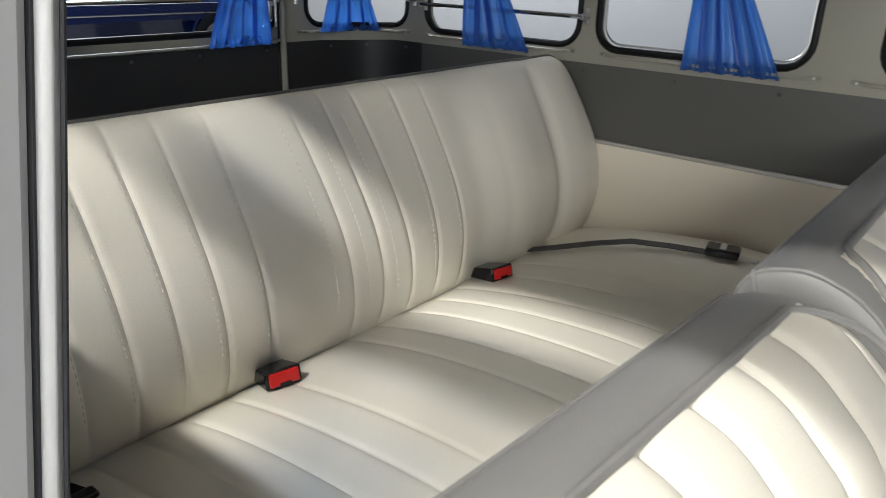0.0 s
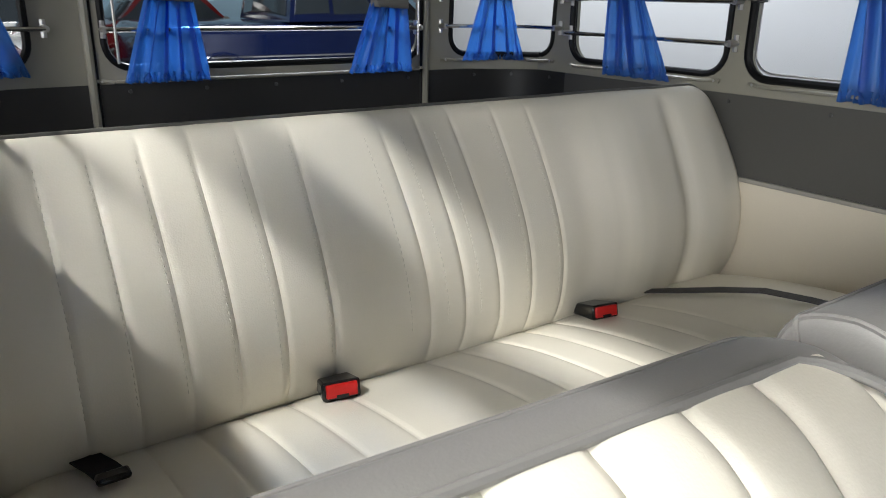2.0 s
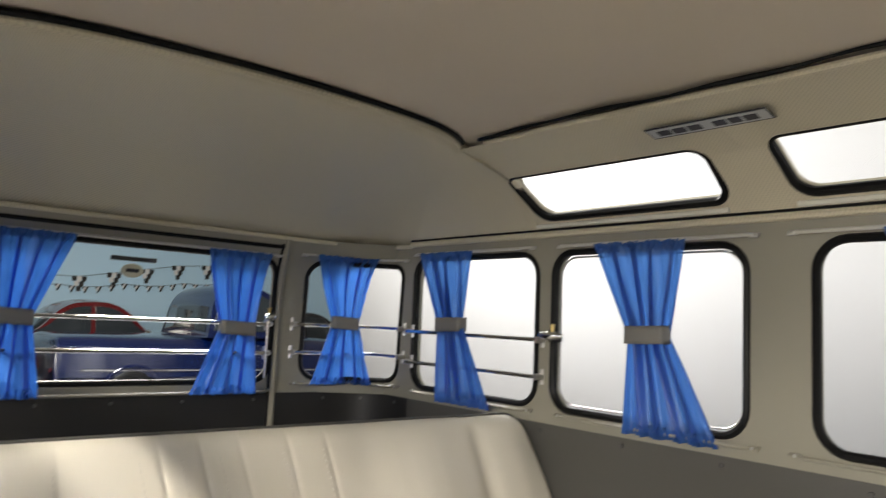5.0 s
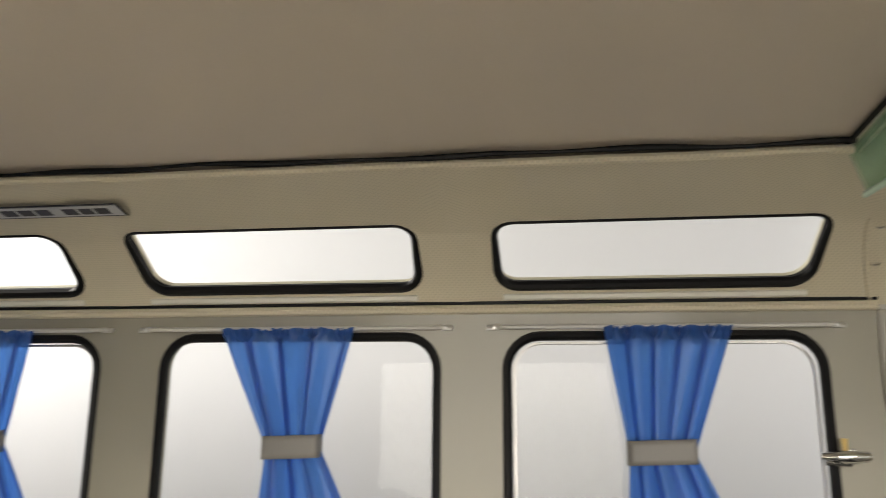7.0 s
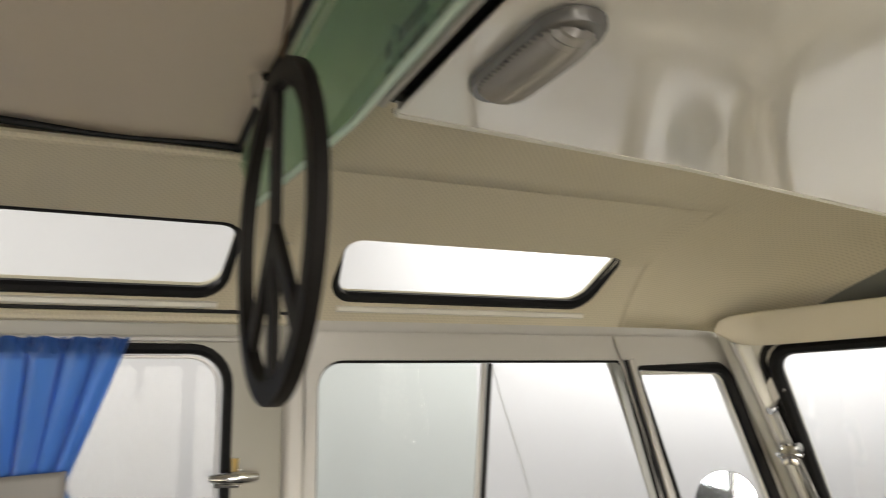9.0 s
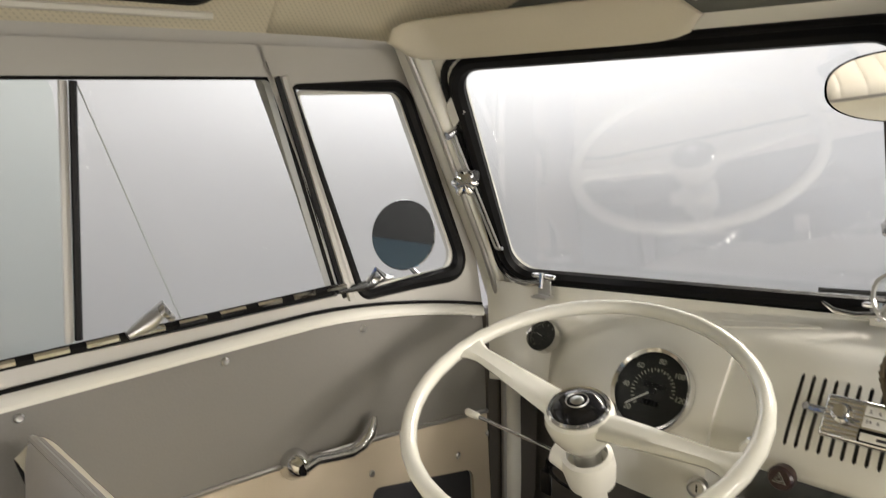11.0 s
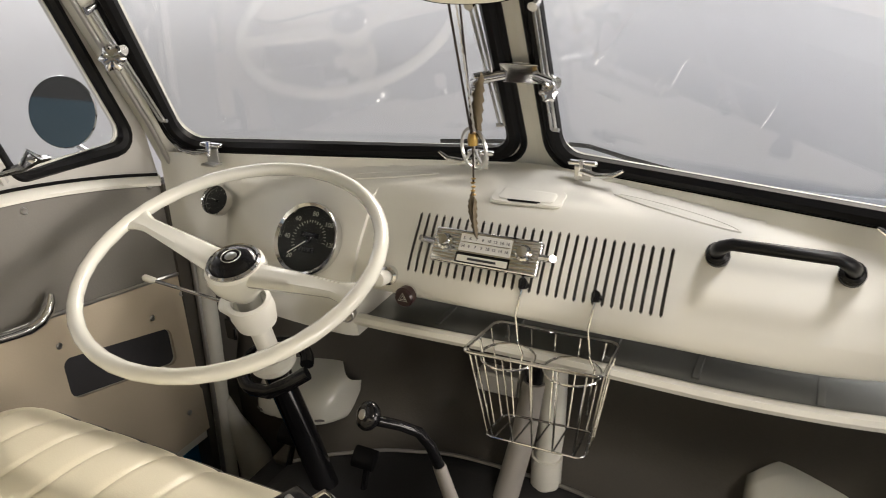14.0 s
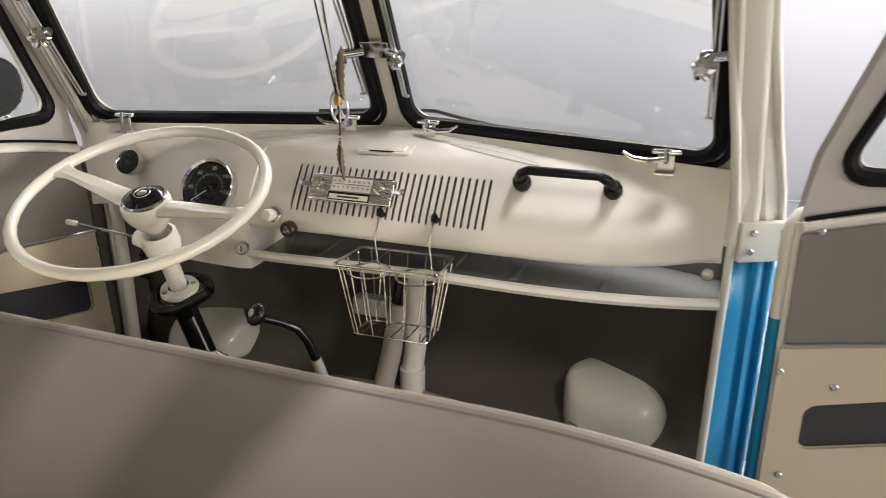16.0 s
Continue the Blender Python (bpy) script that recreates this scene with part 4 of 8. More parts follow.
bmesh.ops.transform(bm, matrix=RM, verts=bm.verts)
part("dark_window", bm, BLACK, radio)
bm = boxed(-0.046, 0.046, -0.025, -0.014, 0.0100, 0.0106)
bmesh.ops.transform(bm, matrix=RM, verts=bm.verts)
nb = part("name_plate", bm, mat("cream_plate", (0.72, 0.70, 0.62), 0.4), radio, "cream name strip")
bm = boxed(-0.026, 0.026, -0.0215, -0.0175, 0.0106, 0.0109)
bmesh.ops.transform(bm, matrix=RM, verts=bm.verts)
part("print_bar", bm, BARS, nb)

# knobs on the dashboard
hz = thing("hazard_switch", "dark brown hazard warning push knob", "switch")
m = on_face(0.145, 0.948)
part("collar", lathed([(0.012, 0), (0.012, 0.008), (0.009, 0.010)], 24, m), CHROME, hz)
part("knob", lathed([(0.011, 0.008), (0.0175, 0.012), (0.018, 0.026), (0.015, 0.030), (0, 0.030)], 28, m), mat("brown_knob", (0.03, 0.012, 0.012), 0.3), hz, "dark brown knob")
tri = [(0.010 * math.cos(a), 0.010 * math.sin(a), 0.0306) for a in (math.pi / 2, math.pi / 2 + 2.094, math.pi / 2 + 4.189)]
for sc in (1.0, 0.5):
    bm = tubed([m @ Vector((p[0] * sc, p[1] * sc, p[2])) for p in tri], 0.0009, 6, closed=True)
    part("triangle_mark", bm, MARK, hz)
wk = thing("pull_switch", "small ivory pull switch on the dashboard", "switch")
m = face_matrix((1.652, 0.190, 0.972), (-1, -0.1, 0.25))
part("knob", lathed([(0.006, -0.02), (0.006, 0.012), (0.013, 0.014), (0.014, 0.036), (0.011, 0.042), (0, 0.043)], 20, m), PAINT, wk)
part("collar", lathed([(0.017, -0.01), (0.017, 0.004), (0.012, 0.006)], 20, m), CHROME, wk)
ky = thing("ignition_lock", "round metal ignition lock in the instrument panel", "lock")
m = face_matrix((1.622, 0.265, 0.893), (-1, -0.25, 0.1))
part("ring", lathed([(0.015, -0.01), (0.015, 0.004), (0.012, 0.006), (0.010, 0.003), (0, 0.003)], 24, m), ALU, ky)
bm = boxed(-0.001, 0.001, -0.006, 0.006, 0.003, 0.0045)
bmesh.ops.transform(bm, matrix=m, verts=bm.verts)
part("keyhole", bm, BLACK, ky)

# grab handle
gh = thing("grab_handle", "black moulded grab handle on the dashboard", "handle")
ga, na = face_at(-0.349, 1.070)
gb, nbv = face_at(-0.528, 1.070)
pts = [ga, ga + na * 0.035, ga + na * 0.052 + Vector((0, -0.008, 0)), ga + na * 0.060 + Vector((0, -0.022, 0.004)), gb + nbv * 0.060 + Vector((0, 0.022, 0.004)), gb + nbv * 0.052 + Vector((0, 0.008, 0)), gb + nbv * 0.035, gb]
GRIP = mat("matt_black_grip", (0.007, 0.007, 0.0075), 0.34, grain=0.1, scale=300, spec=0.25)
part("bar", tubed(pts, [0.0105, 0.0105, 0.0105, 0.0092, 0.0092, 0.0105, 0.0105, 0.0105], 12), GRIP, gh)
for p, n in ((ga, na), (gb, nbv)):
    mm = face_matrix(p, n)
    part("foot", lathed([(0.018, -0.002), (0.018, 0.010), (0.0155, 0.012), (0.0165, 0.020), (0.012, 0.024)], 24, mm), GRIP, gh, "ribbed black foot")
bs = lathed([(0.011, -0.006), (0.011, 0.003), (0.008, 0.005), (0, 0.005)], 16, face_matrix((1.742, -0.715, 0.917), (-1, 0.15, 0.1)))
tagged(mesh_ob("shelf_bolt", bs, STEEL), "round steel bolt at the shelf end", "bolt")
# ---- steering ----
WN = Vector((-0.3154, -0.0561, 0.9473)).normalized()
WC = Vector((1.4565, 0.365, 1.0565))
WM = face_matrix(WC, WN, (1, 0, 0.3))
sw = thing("steering_wheel", "large ivory two-spoke steering wheel with black horn button", "steering wheel")
WR = 0.2475
rimpts = [WM @ Vector((WR * math.cos(a), WR * math.sin(a), 0.0)) for a in np.linspace(0, 2 * math.pi, 73)[:-1]]
rim = bmesh.new()
tube(rim, rimpts, [0.0120 + (0.0007 if k % 2 else 0) for k in range(72)], 12, closed=True)
part("rim", rim, WHEEL, sw, "ivory rim with finger grips underneath")


def spoke(ang):
    bm = bmesh.new()
    rows = []
    d = Vector((math.cos(ang), math.sin(ang), 0))
    e = Vector((-d.y, d.x, 0))
    for k in range(13):
        f = k / 12
        r = 0.030 + (WR - 0.034) * f
        w = 0.027 - 0.014 * f + 0.020 * max(0, (f - 0.80) / 0.20) ** 2
        h = 0.004 - 0.030 * (1 - f) ** 1.2
        th = 0.0085 + 0.0065 * (1 - f)
        c = d * r + Vector((0, 0, h - 0.004))
        ring = []
        for q in range(14):
            a = 2 * math.pi * q / 14
            z = th * math.sin(a)
            dent = 0.0045 * math.exp(-((math.cos(a)) / 0.33) ** 2) * (z > 0)
            ring.append(bm.verts.new(WM @ (c + e * w * math.cos(a) + Vector((0, 0, z - dent)))))
        rows.append(ring)
    for a, b in zip(rows, rows[1:]):
        for q in range(14):
            bm.faces.new((a[q], a[(q + 1) % 14], b[(q + 1) % 14], b[q]))
    bm.faces.new(rows[0])
    bm.faces.new(rows[-1][::-1])
    return bm


def wheel_angle(p):
    q = WM.inverted() @ Vector(p)
    return math.atan2(q.y, q.x)


for target in ((1.487, 0.593, 1.065), (1.454, 0.142, 1.024)):
    part("spoke", spoke(wheel_angle(target)), WHEEL, sw, "ivory ribbed spoke")
part("hub", lathed([(0.020, -0.088), (0.027, -0.080), (0.038, -0.066), (0.048, -0.048), (0.052, -0.030), (0.050, -0.018), (0.043, -0.012)], 40, WM), WHEEL, sw)
part("hub_ring", lathed([(0.045, -0.019), (0.046, -0.011), (0.043, -0.007), (0.040, -0.008)], 40, WM), CHROME, sw, "chrome ring")
horn = part("horn_button", lathed([(0.0405, -0.011), (0.036, -0.004), (0.024, 0.001), (0, 0.003)], 40, WM), BLACK, sw, "glossy black horn button")
for sc, rr in ((0.016, 0.0009),):
    part("emblem", tubed([WM @ Vector((sc * math.cos(a), sc * math.sin(a), 0.0025)) for a in np.linspace(0, 6.283, 25)[:-1]], rr, 6, closed=True), STEEL, horn, "plain silver emblem ring")
    part("emblem_disc", lathed([(0.010, 0.0026), (0.009, 0.0032), (0, 0.0034)], 20, WM), STEEL, horn, "plain silver disc")
col = thing("steering_column", "steering column in ivory and black with switch collar", "steering column")


def down(d, off=(0, 0, 0)):
    return WC - WN * d + Vector(off)


part("bare_shaft", tubed([down(0.08), down(0.11)], 0.021, 20), STEEL, col, "bare steel shaft")
part("switch_collar", lathed([(0.028, -0.155), (0.036, -0.150), (0.040, -0.125), (0.038, -0.100), (0.031, -0.097), (0.030, -0.110), (0.022, -0.112)], 32, WM), PAINT, col, "ivory switch collar")
sa = Vector((1.485, 0.618, 0.962))
base = down(0.125)
dirv = (sa - base).normalized()
bm = bmesh.new()
tube(bm, [base, base + dirv * 0.03, base + dirv * 0.062], [0.026, 0.024, 0.018], 16, squash=0.8)
part("switch_housing", bm, PAINT, col)
ind = part("indicator_stalk", tubed([base + dirv * 0.06, sa - dirv * 0.028], 0.0032, 8), CHROME, col, "thin chrome stalk")
part("stalk_tip", tubed([sa - dirv * 0.030, sa - dirv * 0.026, sa - dirv * 0.004, sa], [0.004, 0.0062, 0.0068, 0.004], 10), PAINT, ind)
part("upper_tube", tubed([down(0.15), down(0.26)], 0.0195, 20), PAINT, col, "ivory upper tube")
part("base_flange", lathed([(0.0, -0.262), (0.040, -0.262), (0.043, -0.257), (0.040, -0.250), (0.023, -0.246)], 32, WM), PAINT, col, "ivory flange")
for a in (0.6, 2.4, 4.2):
    part("flange_screw", lathed([(0.006, -0.248), (0.006, -0.243), (0, -0.242)], 12, WM @ Matrix.Translation((0.032 * math.cos(a), 0.032 * math.sin(a), -0.004))), STEEL, col)
ringc = [WM @ Vector((0.060 * math.cos(a), 0.060 * math.sin(a), -0.272)) for a in np.linspace(0.4, 4.6, 20)]
ringc += [ringc[-1] + Vector((-0.01, -0.045, 0.012)), ringc[-1] + Vector((-0.005, -0.085, 0.036)), ringc[-1] + Vector((0.015, -0.115, 0.055))]
part("column_bracket", tubed(ringc, 0.013, 10), BLACK, col, "black rubber-covered bracket")
part("lower_tube", tubed([down(0.262), Vector((1.600, 0.425, 0.72)), Vector((1.605, 0.385, 0.60)), Vector((1.615, 0.345, 0.455))], 0.027, 18), BLACK, col, "black lower tube")
lp = [down(0.19, (0.03, 0.03, 0)) + Vector((0.0, 0.05 * math.sin(a) + 0.03, 0.02 * math.cos(a))) for a in np.linspace(0, 6.28, 14)]
part("wiring_loop", tubed(lp, 0.003, 6), BLACK, col)
kyb = thing("key_bunch", "dark ignition key with tag hanging below the dashboard", "keys")
part("key", tubed([(1.60, 0.53, 0.86), (1.60, 0.535, 0.835)], 0.006, 8), BLACK, kyb)
part("tag", boxed(1.597, 1.603, 0.525, 0.55, 0.79, 0.835), BLACK, kyb, bevel=0.003)

# ---- gear lever, handbrake, pedals ----
gl = thing("gear_lever", "bent gear lever with round black knob", "gear lever")
part("shaft", tubed([(1.43, 0.085, 0.838), (1.452, 0.06, 0.822), (1.475, 0.04, 0.80), (1.488, 0.028, 0.77), (1.498, 0.018, 0.725)], [0.009, 0.0085, 0.009, 0.0095, 0.0095], 12), BLACK, gl, "glossy black bent shaft")
part("lower_shaft", tubed([(1.498, 0.018, 0.725), (1.51, 0.0, 0.64), (1.53, -0.03, 0.452)], [0.011, 0.0125, 0.016], 12), mat("taupe_paint", (0.36, 0.34, 0.31), 0.45), gl, "taupe painted lower shaft")
km = face_matrix((1.426, 0.100, 0.845), (-0.70, 0.45, 0.55))
part("knob", lathed([(0.008, -0.016), (0.017, -0.012), (0.0225, -0.004), (0.0235, 0.002), (0.021, 0.008), (0.015, 0.0115), (0, 0.0125)], 28, km), BLACK, gl, "glossy black knob")
part("knob_badge", lathed([(0.0085, 0.0115), (0.008, 0.0132), (0, 0.0135)], 20, km), STEEL, gl, "pale shift badge")
hb = thing("handbrake_lever", "pale handbrake tube rising from the cab floor", "handbrake")
part("tube", tubed([(1.72, 0.0, 0.452), (1.76, -0.03, 0.62), (1.775, -0.045, 0.74)], [0.026, 0.024, 0.022], 16), mat("taupe_tube", (0.38, 0.36, 0.33), 0.45), hb)
part("grip", tubed([(1.775, -0.045, 0.74), (1.785, -0.052, 0.80), (1.80, -0.06, 0.845)], [0.016, 0.015, 0.013], 12), BLACK, hb, "black upper rod")
ht = thing("heater_duct", "ivory heater duct with collar in the footwell", "duct")
part("pipe", tubed([(1.81, -0.075, 0.85), (1.80, -0.075, 0.62), (1.79, -0.07, 0.56)], 0.026, 18), PAINT, ht)
part("collar", tubed([(1.79, -0.07, 0.565), (1.788, -0.069, 0.50)], 0.031, 18), PAINT, ht, "ivory collar")
part("foot", tubed([(1.788, -0.069, 0.50), (1.786, -0.068, 0.452)], 0.026, 18), PAINT, ht)
part("side_box", boxed(1.76, 1.80, -0.02, 0.07, 0.70, 0.745), PAINT_GREY, ht, "pale side box", bevel=0.006)
for i, (y, nm) in enumerate(((0.46, "clutch"), (0.27, "brake"))):
    p = thing(nm + "_pedal", "black rubber foot pedal in the footwell", "pedal", "pedals")
    part("arm", tubed([(1.62, y, 0.452), (1.64, y, 0.50), (1.66, y, 0.54)], 0.007, 8), BLACK, p)
    part("pad", tubed([(1.645, y - 0.025, 0.55), (1.645, y + 0.025, 0.55)], 0.022, 10, squash=0.4), RUBBER, p)


def wheel_box(sg):
    """Rounded headlamp cover on the front wall."""
    th = thing("headlamp_cover", "ivory pressed-steel headlamp cover on the front wall", "cover", "headlamp covers")
    cy, cz = (0.541, 0.530) if sg > 0 else (-0.5525, 0.507)
    hw, hh, dp = (0.121, 0.066, 0.152) if sg > 0 else (0.121, 0.101, 0.118)
    crease, tip = -0.30, 0.08 if sg > 0 else 0.22

    def spot(rho, a, grow=1.0):
        c, q = math.cos(a), math.sin(a)
        u, v = rho * math.copysign(abs(c) ** 0.52, c), rho * math.copysign(abs(q) ** 0.58, q)
        if v > crease:
            g = max(0.0, 1 - ((v - crease) / (1 - crease)) ** 3.2) ** 0.5
        else:
            g = max(0.0, 1 - ((crease - v) / (1 + crease)) ** 1.6)
        return Vector((1.918 - 0.036 * (rho < 0.999) - dp * max(0.0, 1 - abs(u) ** 6) ** 0.40 * g, cy + hw * grow * u, cz + hh * grow * v - tip * u * hw * sg))
    bm = bmesh.new()
    rings = [[bm.verts.new(spot(phi, 2 * math.pi * k / 48)) for k in range(48)] for phi in (1.0, 0.995, 0.985, 0.965, 0.93, 0.88, 0.80, 0.70, 0.58, 0.46, 0.34, 0.22, 0.10)]
    for a, b in zip(rings, rings[1:]):
        for k in range(48):
            bm.faces.new((a[k], a[(k + 1) % 48], b[(k + 1) % 48], b[k]))
    bm.faces.new(rings[-1])
    part("shell", bm, WHEEL, th)
    for yy in (-0.080, 0.074):
        x_ = 1.882 - dp * max(0.0, 1 - abs(yy / hw) ** 6) ** 0.40 + 0.003
        zz_ = cz + hh * (crease + 0.12)
        part("pressed_slot", tubed([(x_ + 0.004, cy + yy - 0.019, zz_ - tip * (yy - 0.02) * sg), (x_, cy + yy, zz_ - tip * yy * sg), (x_ + 0.004, cy + yy + 0.019, zz_ - tip * (yy + 0.02) * sg)], [0.002, 0.0045, 0.002], 8), TIE, th, "pressed air slot")
    return th


wheel_box(1)
wheel_box(-1)

# ---- wire basket ----
bk = thing("wire_basket", "chrome wire basket hung from the dashboard slots", "basket")
T0 = [(1.560, 0.002), (1.675, -0.010), (1.682, -0.222), (1.572, -0.224)]
B0 = [(1.548, -0.040), (1.618, -0.050), (1.628, -0.205), (1.555, -0.206)]
ZT0, ZB0 = 0.912, 0.770


def lerp2(a, b, f):
    return (a[0] + (b[0] - a[0]) * f, a[1] + (b[1] - a[1]) * f)


def rounded4(q, z, r=0.012):
    out = []
    for i in range(4):
        p, a, b = Vector(q[i]), Vector(q[i - 1]), Vector(q[(i + 1) % 4])
        for f in (0.0, 0.33, 0.67, 1.0):
            s = p + (a - p).normalized() * r * (1 - f) + (b - p).normalized() * r * f
            s += (p - s) * 0.35 * math.sin(f * math.pi)
            out.append((*s, z))
    return out


part("top_rim", tubed(rounded4(T0, ZT0), 0.0032, 8, closed=True), CHROME, bk)
part("bottom_rim", tubed(rounded4(B0, ZB0), 0.0018, 6, closed=True), CHROME, bk)
for i in range(4):
    n = 5 if i % 2 else 3
    for k in range(n):
        f = (k + 0.5) / n
        a, b = lerp2(T0[i], T0[(i + 1) % 4], f), lerp2(B0[i], B0[(i + 1) % 4], f)
        part("upright_wire", tubed([(*a, ZT0), (*lerp2(a, b, 0.5), (ZT0 + ZB0) / 2), (*b, ZB0)], 0.0016, 6), CHROME, bk)
for k in range(5):
    f = (k + 0.5) / 5
    a, b = lerp2(B0[0], B0[3], f), lerp2(B0[1], B0[2], f)
    part("floor_wire", tubed([(*a, ZB0 - 0.002), (*b, ZB0 - 0.002)], 0.0015, 6), CHROME, bk)
for cy in (-0.055, -0.165):
    part("cup_ring", tubed([(1.615 + 0.043 * math.cos(a), cy + 0.046 * math.sin(a), 0.893 - 0.008) for a in np.linspace(0, 6.283, 29)[:-1]], 0.002, 6, closed=True), CHROME, bk)
for y in (-0.062, -0.184):
    p, n = face_at(y, 0.992)
    part("hook_wire", tubed([p + n * 0.004, p + n * 0.012 + Vector((0, 0, -0.004)), Vector((1.640, y + 0.004, 0.95)), Vector((1.638, y - 0.002, 0.90)), Vector((1.632, y - 0.012, 0.885)), Vector((1.628, y - 0.004, 0.80))], 0.0017, 6), CHROME, bk)
    part("hook_cap", tubed([p - n * 0.002, p + n * 0.010 + Vector((0, 0, 0.006)), p + n * 0.012 + Vector((0, 0, -0.006))], 0.0075, 8), BLACK, bk, "black plastic hook cap")

# ---- doors ----
POCKET = mat("pocket_shade", (0.035, 0.035, 0.04), 0.7, grain=0.1, scale=150)


def front_door(sg, name, label):
    """Built for the left side; sg -1 mirrors it. Origin at the hinge line."""
    HX, HY = 1.725, 0.785
    th = thing(name, label, "door")

    def L(x, y, z):
        return (x - HX, sg * (y - HY), z)

    def face(s, t, d):
        y = 0.762 + 0.012 * min(1, max(0, (t - 0.5) / 0.5)) - 0.012 * max(0, (t - 1.16) / 0.4) + d
        return L(s, y, t)
    belt = lambda x: 1.151 - 0.062 * max(0.0, (x - 1.28) / 0.39) ** 1.6
    strip = lambda x: 0.927 - 0.071 * max(0.0, (x - 1.0) / 0.7) ** 1.5
    mainh = rrect(0.652, 1.350, 1.180, 1.530, [0.012, 0.012, 0.042, 0.02])
    mainh = [(s - (0.100 * (t - 1.180) / 0.350 if s > 1.1 else 0), t - (0.010 * (s > 1.1) if t < 1.3 else 0)) for s, t in mainh]
    venth = rrect(1.396, 1.654, 1.158, 1.516, [0.050, 0.025, 0.012, 0.02])
    venth = [(s - (0.150 if s > 1.5 else 0.118) * (t - 1.160) / 0.354, t) for s, t in venth]
    bm = bmesh.new()
    qk = lambda t: 0.14 * (t - 1.13) / 0.4 / 0.582
    cell(bm, lambda s, t, d: face(s - qk(t) * max(0, s - 0.8), t, d), 0.634, 1.376, 1.13, 1.575, [((s - 0.8 * qk(t)) / (1 - qk(t)) if s > 0.8 else s, t) for s, t in mainh], 0.0, 0.04)
    cell(bm, lambda s, t, d: face(s - (0.14 * (t - 1.13) / 0.4), t - max(0.0, 1.16 - t) * (1.151 - belt(s)) / 0.03, d), 1.376, 1.70, 1.13, 1.575, [(s + 0.14 * (t - 1.13) / 0.4, t) for s, t in venth], 0.0, 0.04)
    part("window_frame", bm, PAINT_GREY, th, "grey painted window frame")
    part("belt_rail", tubed([face(x, belt(x) - 0.013, -0.004) for x in np.linspace(0.66, 1.69, 24)], 0.013, 8, squash=0.5), PAINT, th, "ivory belt rail")
    part("belt_rubber", tubed([face(x, belt(x) + 0.001, -0.004) for x in np.linspace(0.66, 1.69, 24)], 0.0035, 6), RUBBER, th)
    for nm, h, r in (("main_pane", mainh, 0.0045), ("vent_pane", venth, 0.0)):
        g = part(nm, pane(bmesh.new(), face, h, 0.018), GLASS, th)
        g.visible_shadow = False
        rr = r or [0.0058 + 0.0062 * min(1.0, max(0.0, (s - 1.47 + (t - 1.16) * 0.40) / 0.10)) + 0.004 * max(0.0, 1 - (t - 1.16) / 0.05) for s, t in h]
        part("window_seal", loop_tube(bmesh.new(), face, h, 0.012 if r else 0.004, rr), RUBBER, th, "black rubber window seal")
    ph = rrect(0.656, 0.945, 1.184, 1.527, [0.012, 0.012, 0.038, 0.012])
    g = part("sliding_pane", pane(bmesh.new(), face, ph, 0.026), glass_mat("tinted_sliding_glass", (0.95, 0.975, 0.955), 0.002), th)
    g.visible_shadow = False
    part("pane_edge", tubed([face(0.972, 1.525, 0.020), face(1.079, 1.186, 0.020)], 0.0011, 5), mat("ground_glass_edge", (0.42, 0.45, 0.44), 0.3), th, "ground edge of the glass")
    inner = [(1.513 + (s - 1.513) * 0.925 - 0.003, 1.34 + (t - 1.34) * 0.945) for s, t in venth]
    part("vent_frame", loop_tube(bmesh.new(), face, inner, 0.014, 0.0042), PAINT, th, "ivory quarter-light frame")
    part("divider", tubed([face(0.925, 1.19, 0.016), face(0.955, 1.525, 0.016)], 0.008, 8, squash=0.6), PAINT_GREY, th, "grey window divider")
    part("divider_rubber", tubed([face(0.937, 1.19, 0.016), face(0.967, 1.525, 0.016)], 0.005, 6), RUBBER, th)
    part("vent_post", tubed([face(1.374, 1.160, 0.002), face(1.266, 1.532, 0.002)], 0.0120, 8, squash=0.6), PAINT_GREY, th, "grey quarter-light post")
    part("post_rubber", tubed([face(1.359, 1.165, 0.002), face(1.252, 1.53, 0.002)], 0.0062, 6), RUBBER, th)
    # sill with its metal clips
    part("sill_channel", tubed([face(x, 1.183, 0.004) for x in np.linspace(0.70, 1.355, 6)], 0.008, 6), RUBBER, th)
    for k in range(10):
        x = 0.75 + k * 0.063
        part("sill_clip", tubed([face(x, 1.186, -0.004), face(x + 0.042, 1.186, -0.004)], 0.0048, 6), CHROME, th)
    # skins
    bm = bmesh.new()
    pock = [(s, t - 0.060 * (s - 1.383) / 0.26) for s, t in rrect(1.383, 1.642, 0.716, 0.806, 0.020)]
    patch(bm, face, 0.634, 1.33, 0.42, 0.85, 0.0, 0.05, 8, 6)
    cell(bm, face, 1.33, 1.70, 0.42, 0.85, pock, 0.0, 0.05)
    patch(bm, lambda s, t, d: face(s, 0.85 + (t - 0.85) * (belt(s) - 0.854) / 0.30, d), 0.634, 1.70, 0.85, 1.15, -0.001, 0.05, 20, 4)
    part("door_shell", bm, PAINT, th)
    bm = bmesh.new()
    low = lambda s, t, d: face(s, t - (0.904 - strip(s)) * max(0.0, (t - 0.60)) / 0.30, d)
    pock = [(s, 0.60 + (t - 0.60) / (1 - (0.904 - strip(s)) / 0.30)) for s, t in pock]
    cell(bm, low, 1.33, 1.695, 0.445, 0.900, pock, -0.007, -0.001)
    patch(bm, lambda s, t, d: face(s, 0.445 + (t - 0.445) * (strip(s) - 0.449) / 0.455, d), 0.65, 1.33, 0.445, 0.900, -0.007, -0.001, 12, 4)
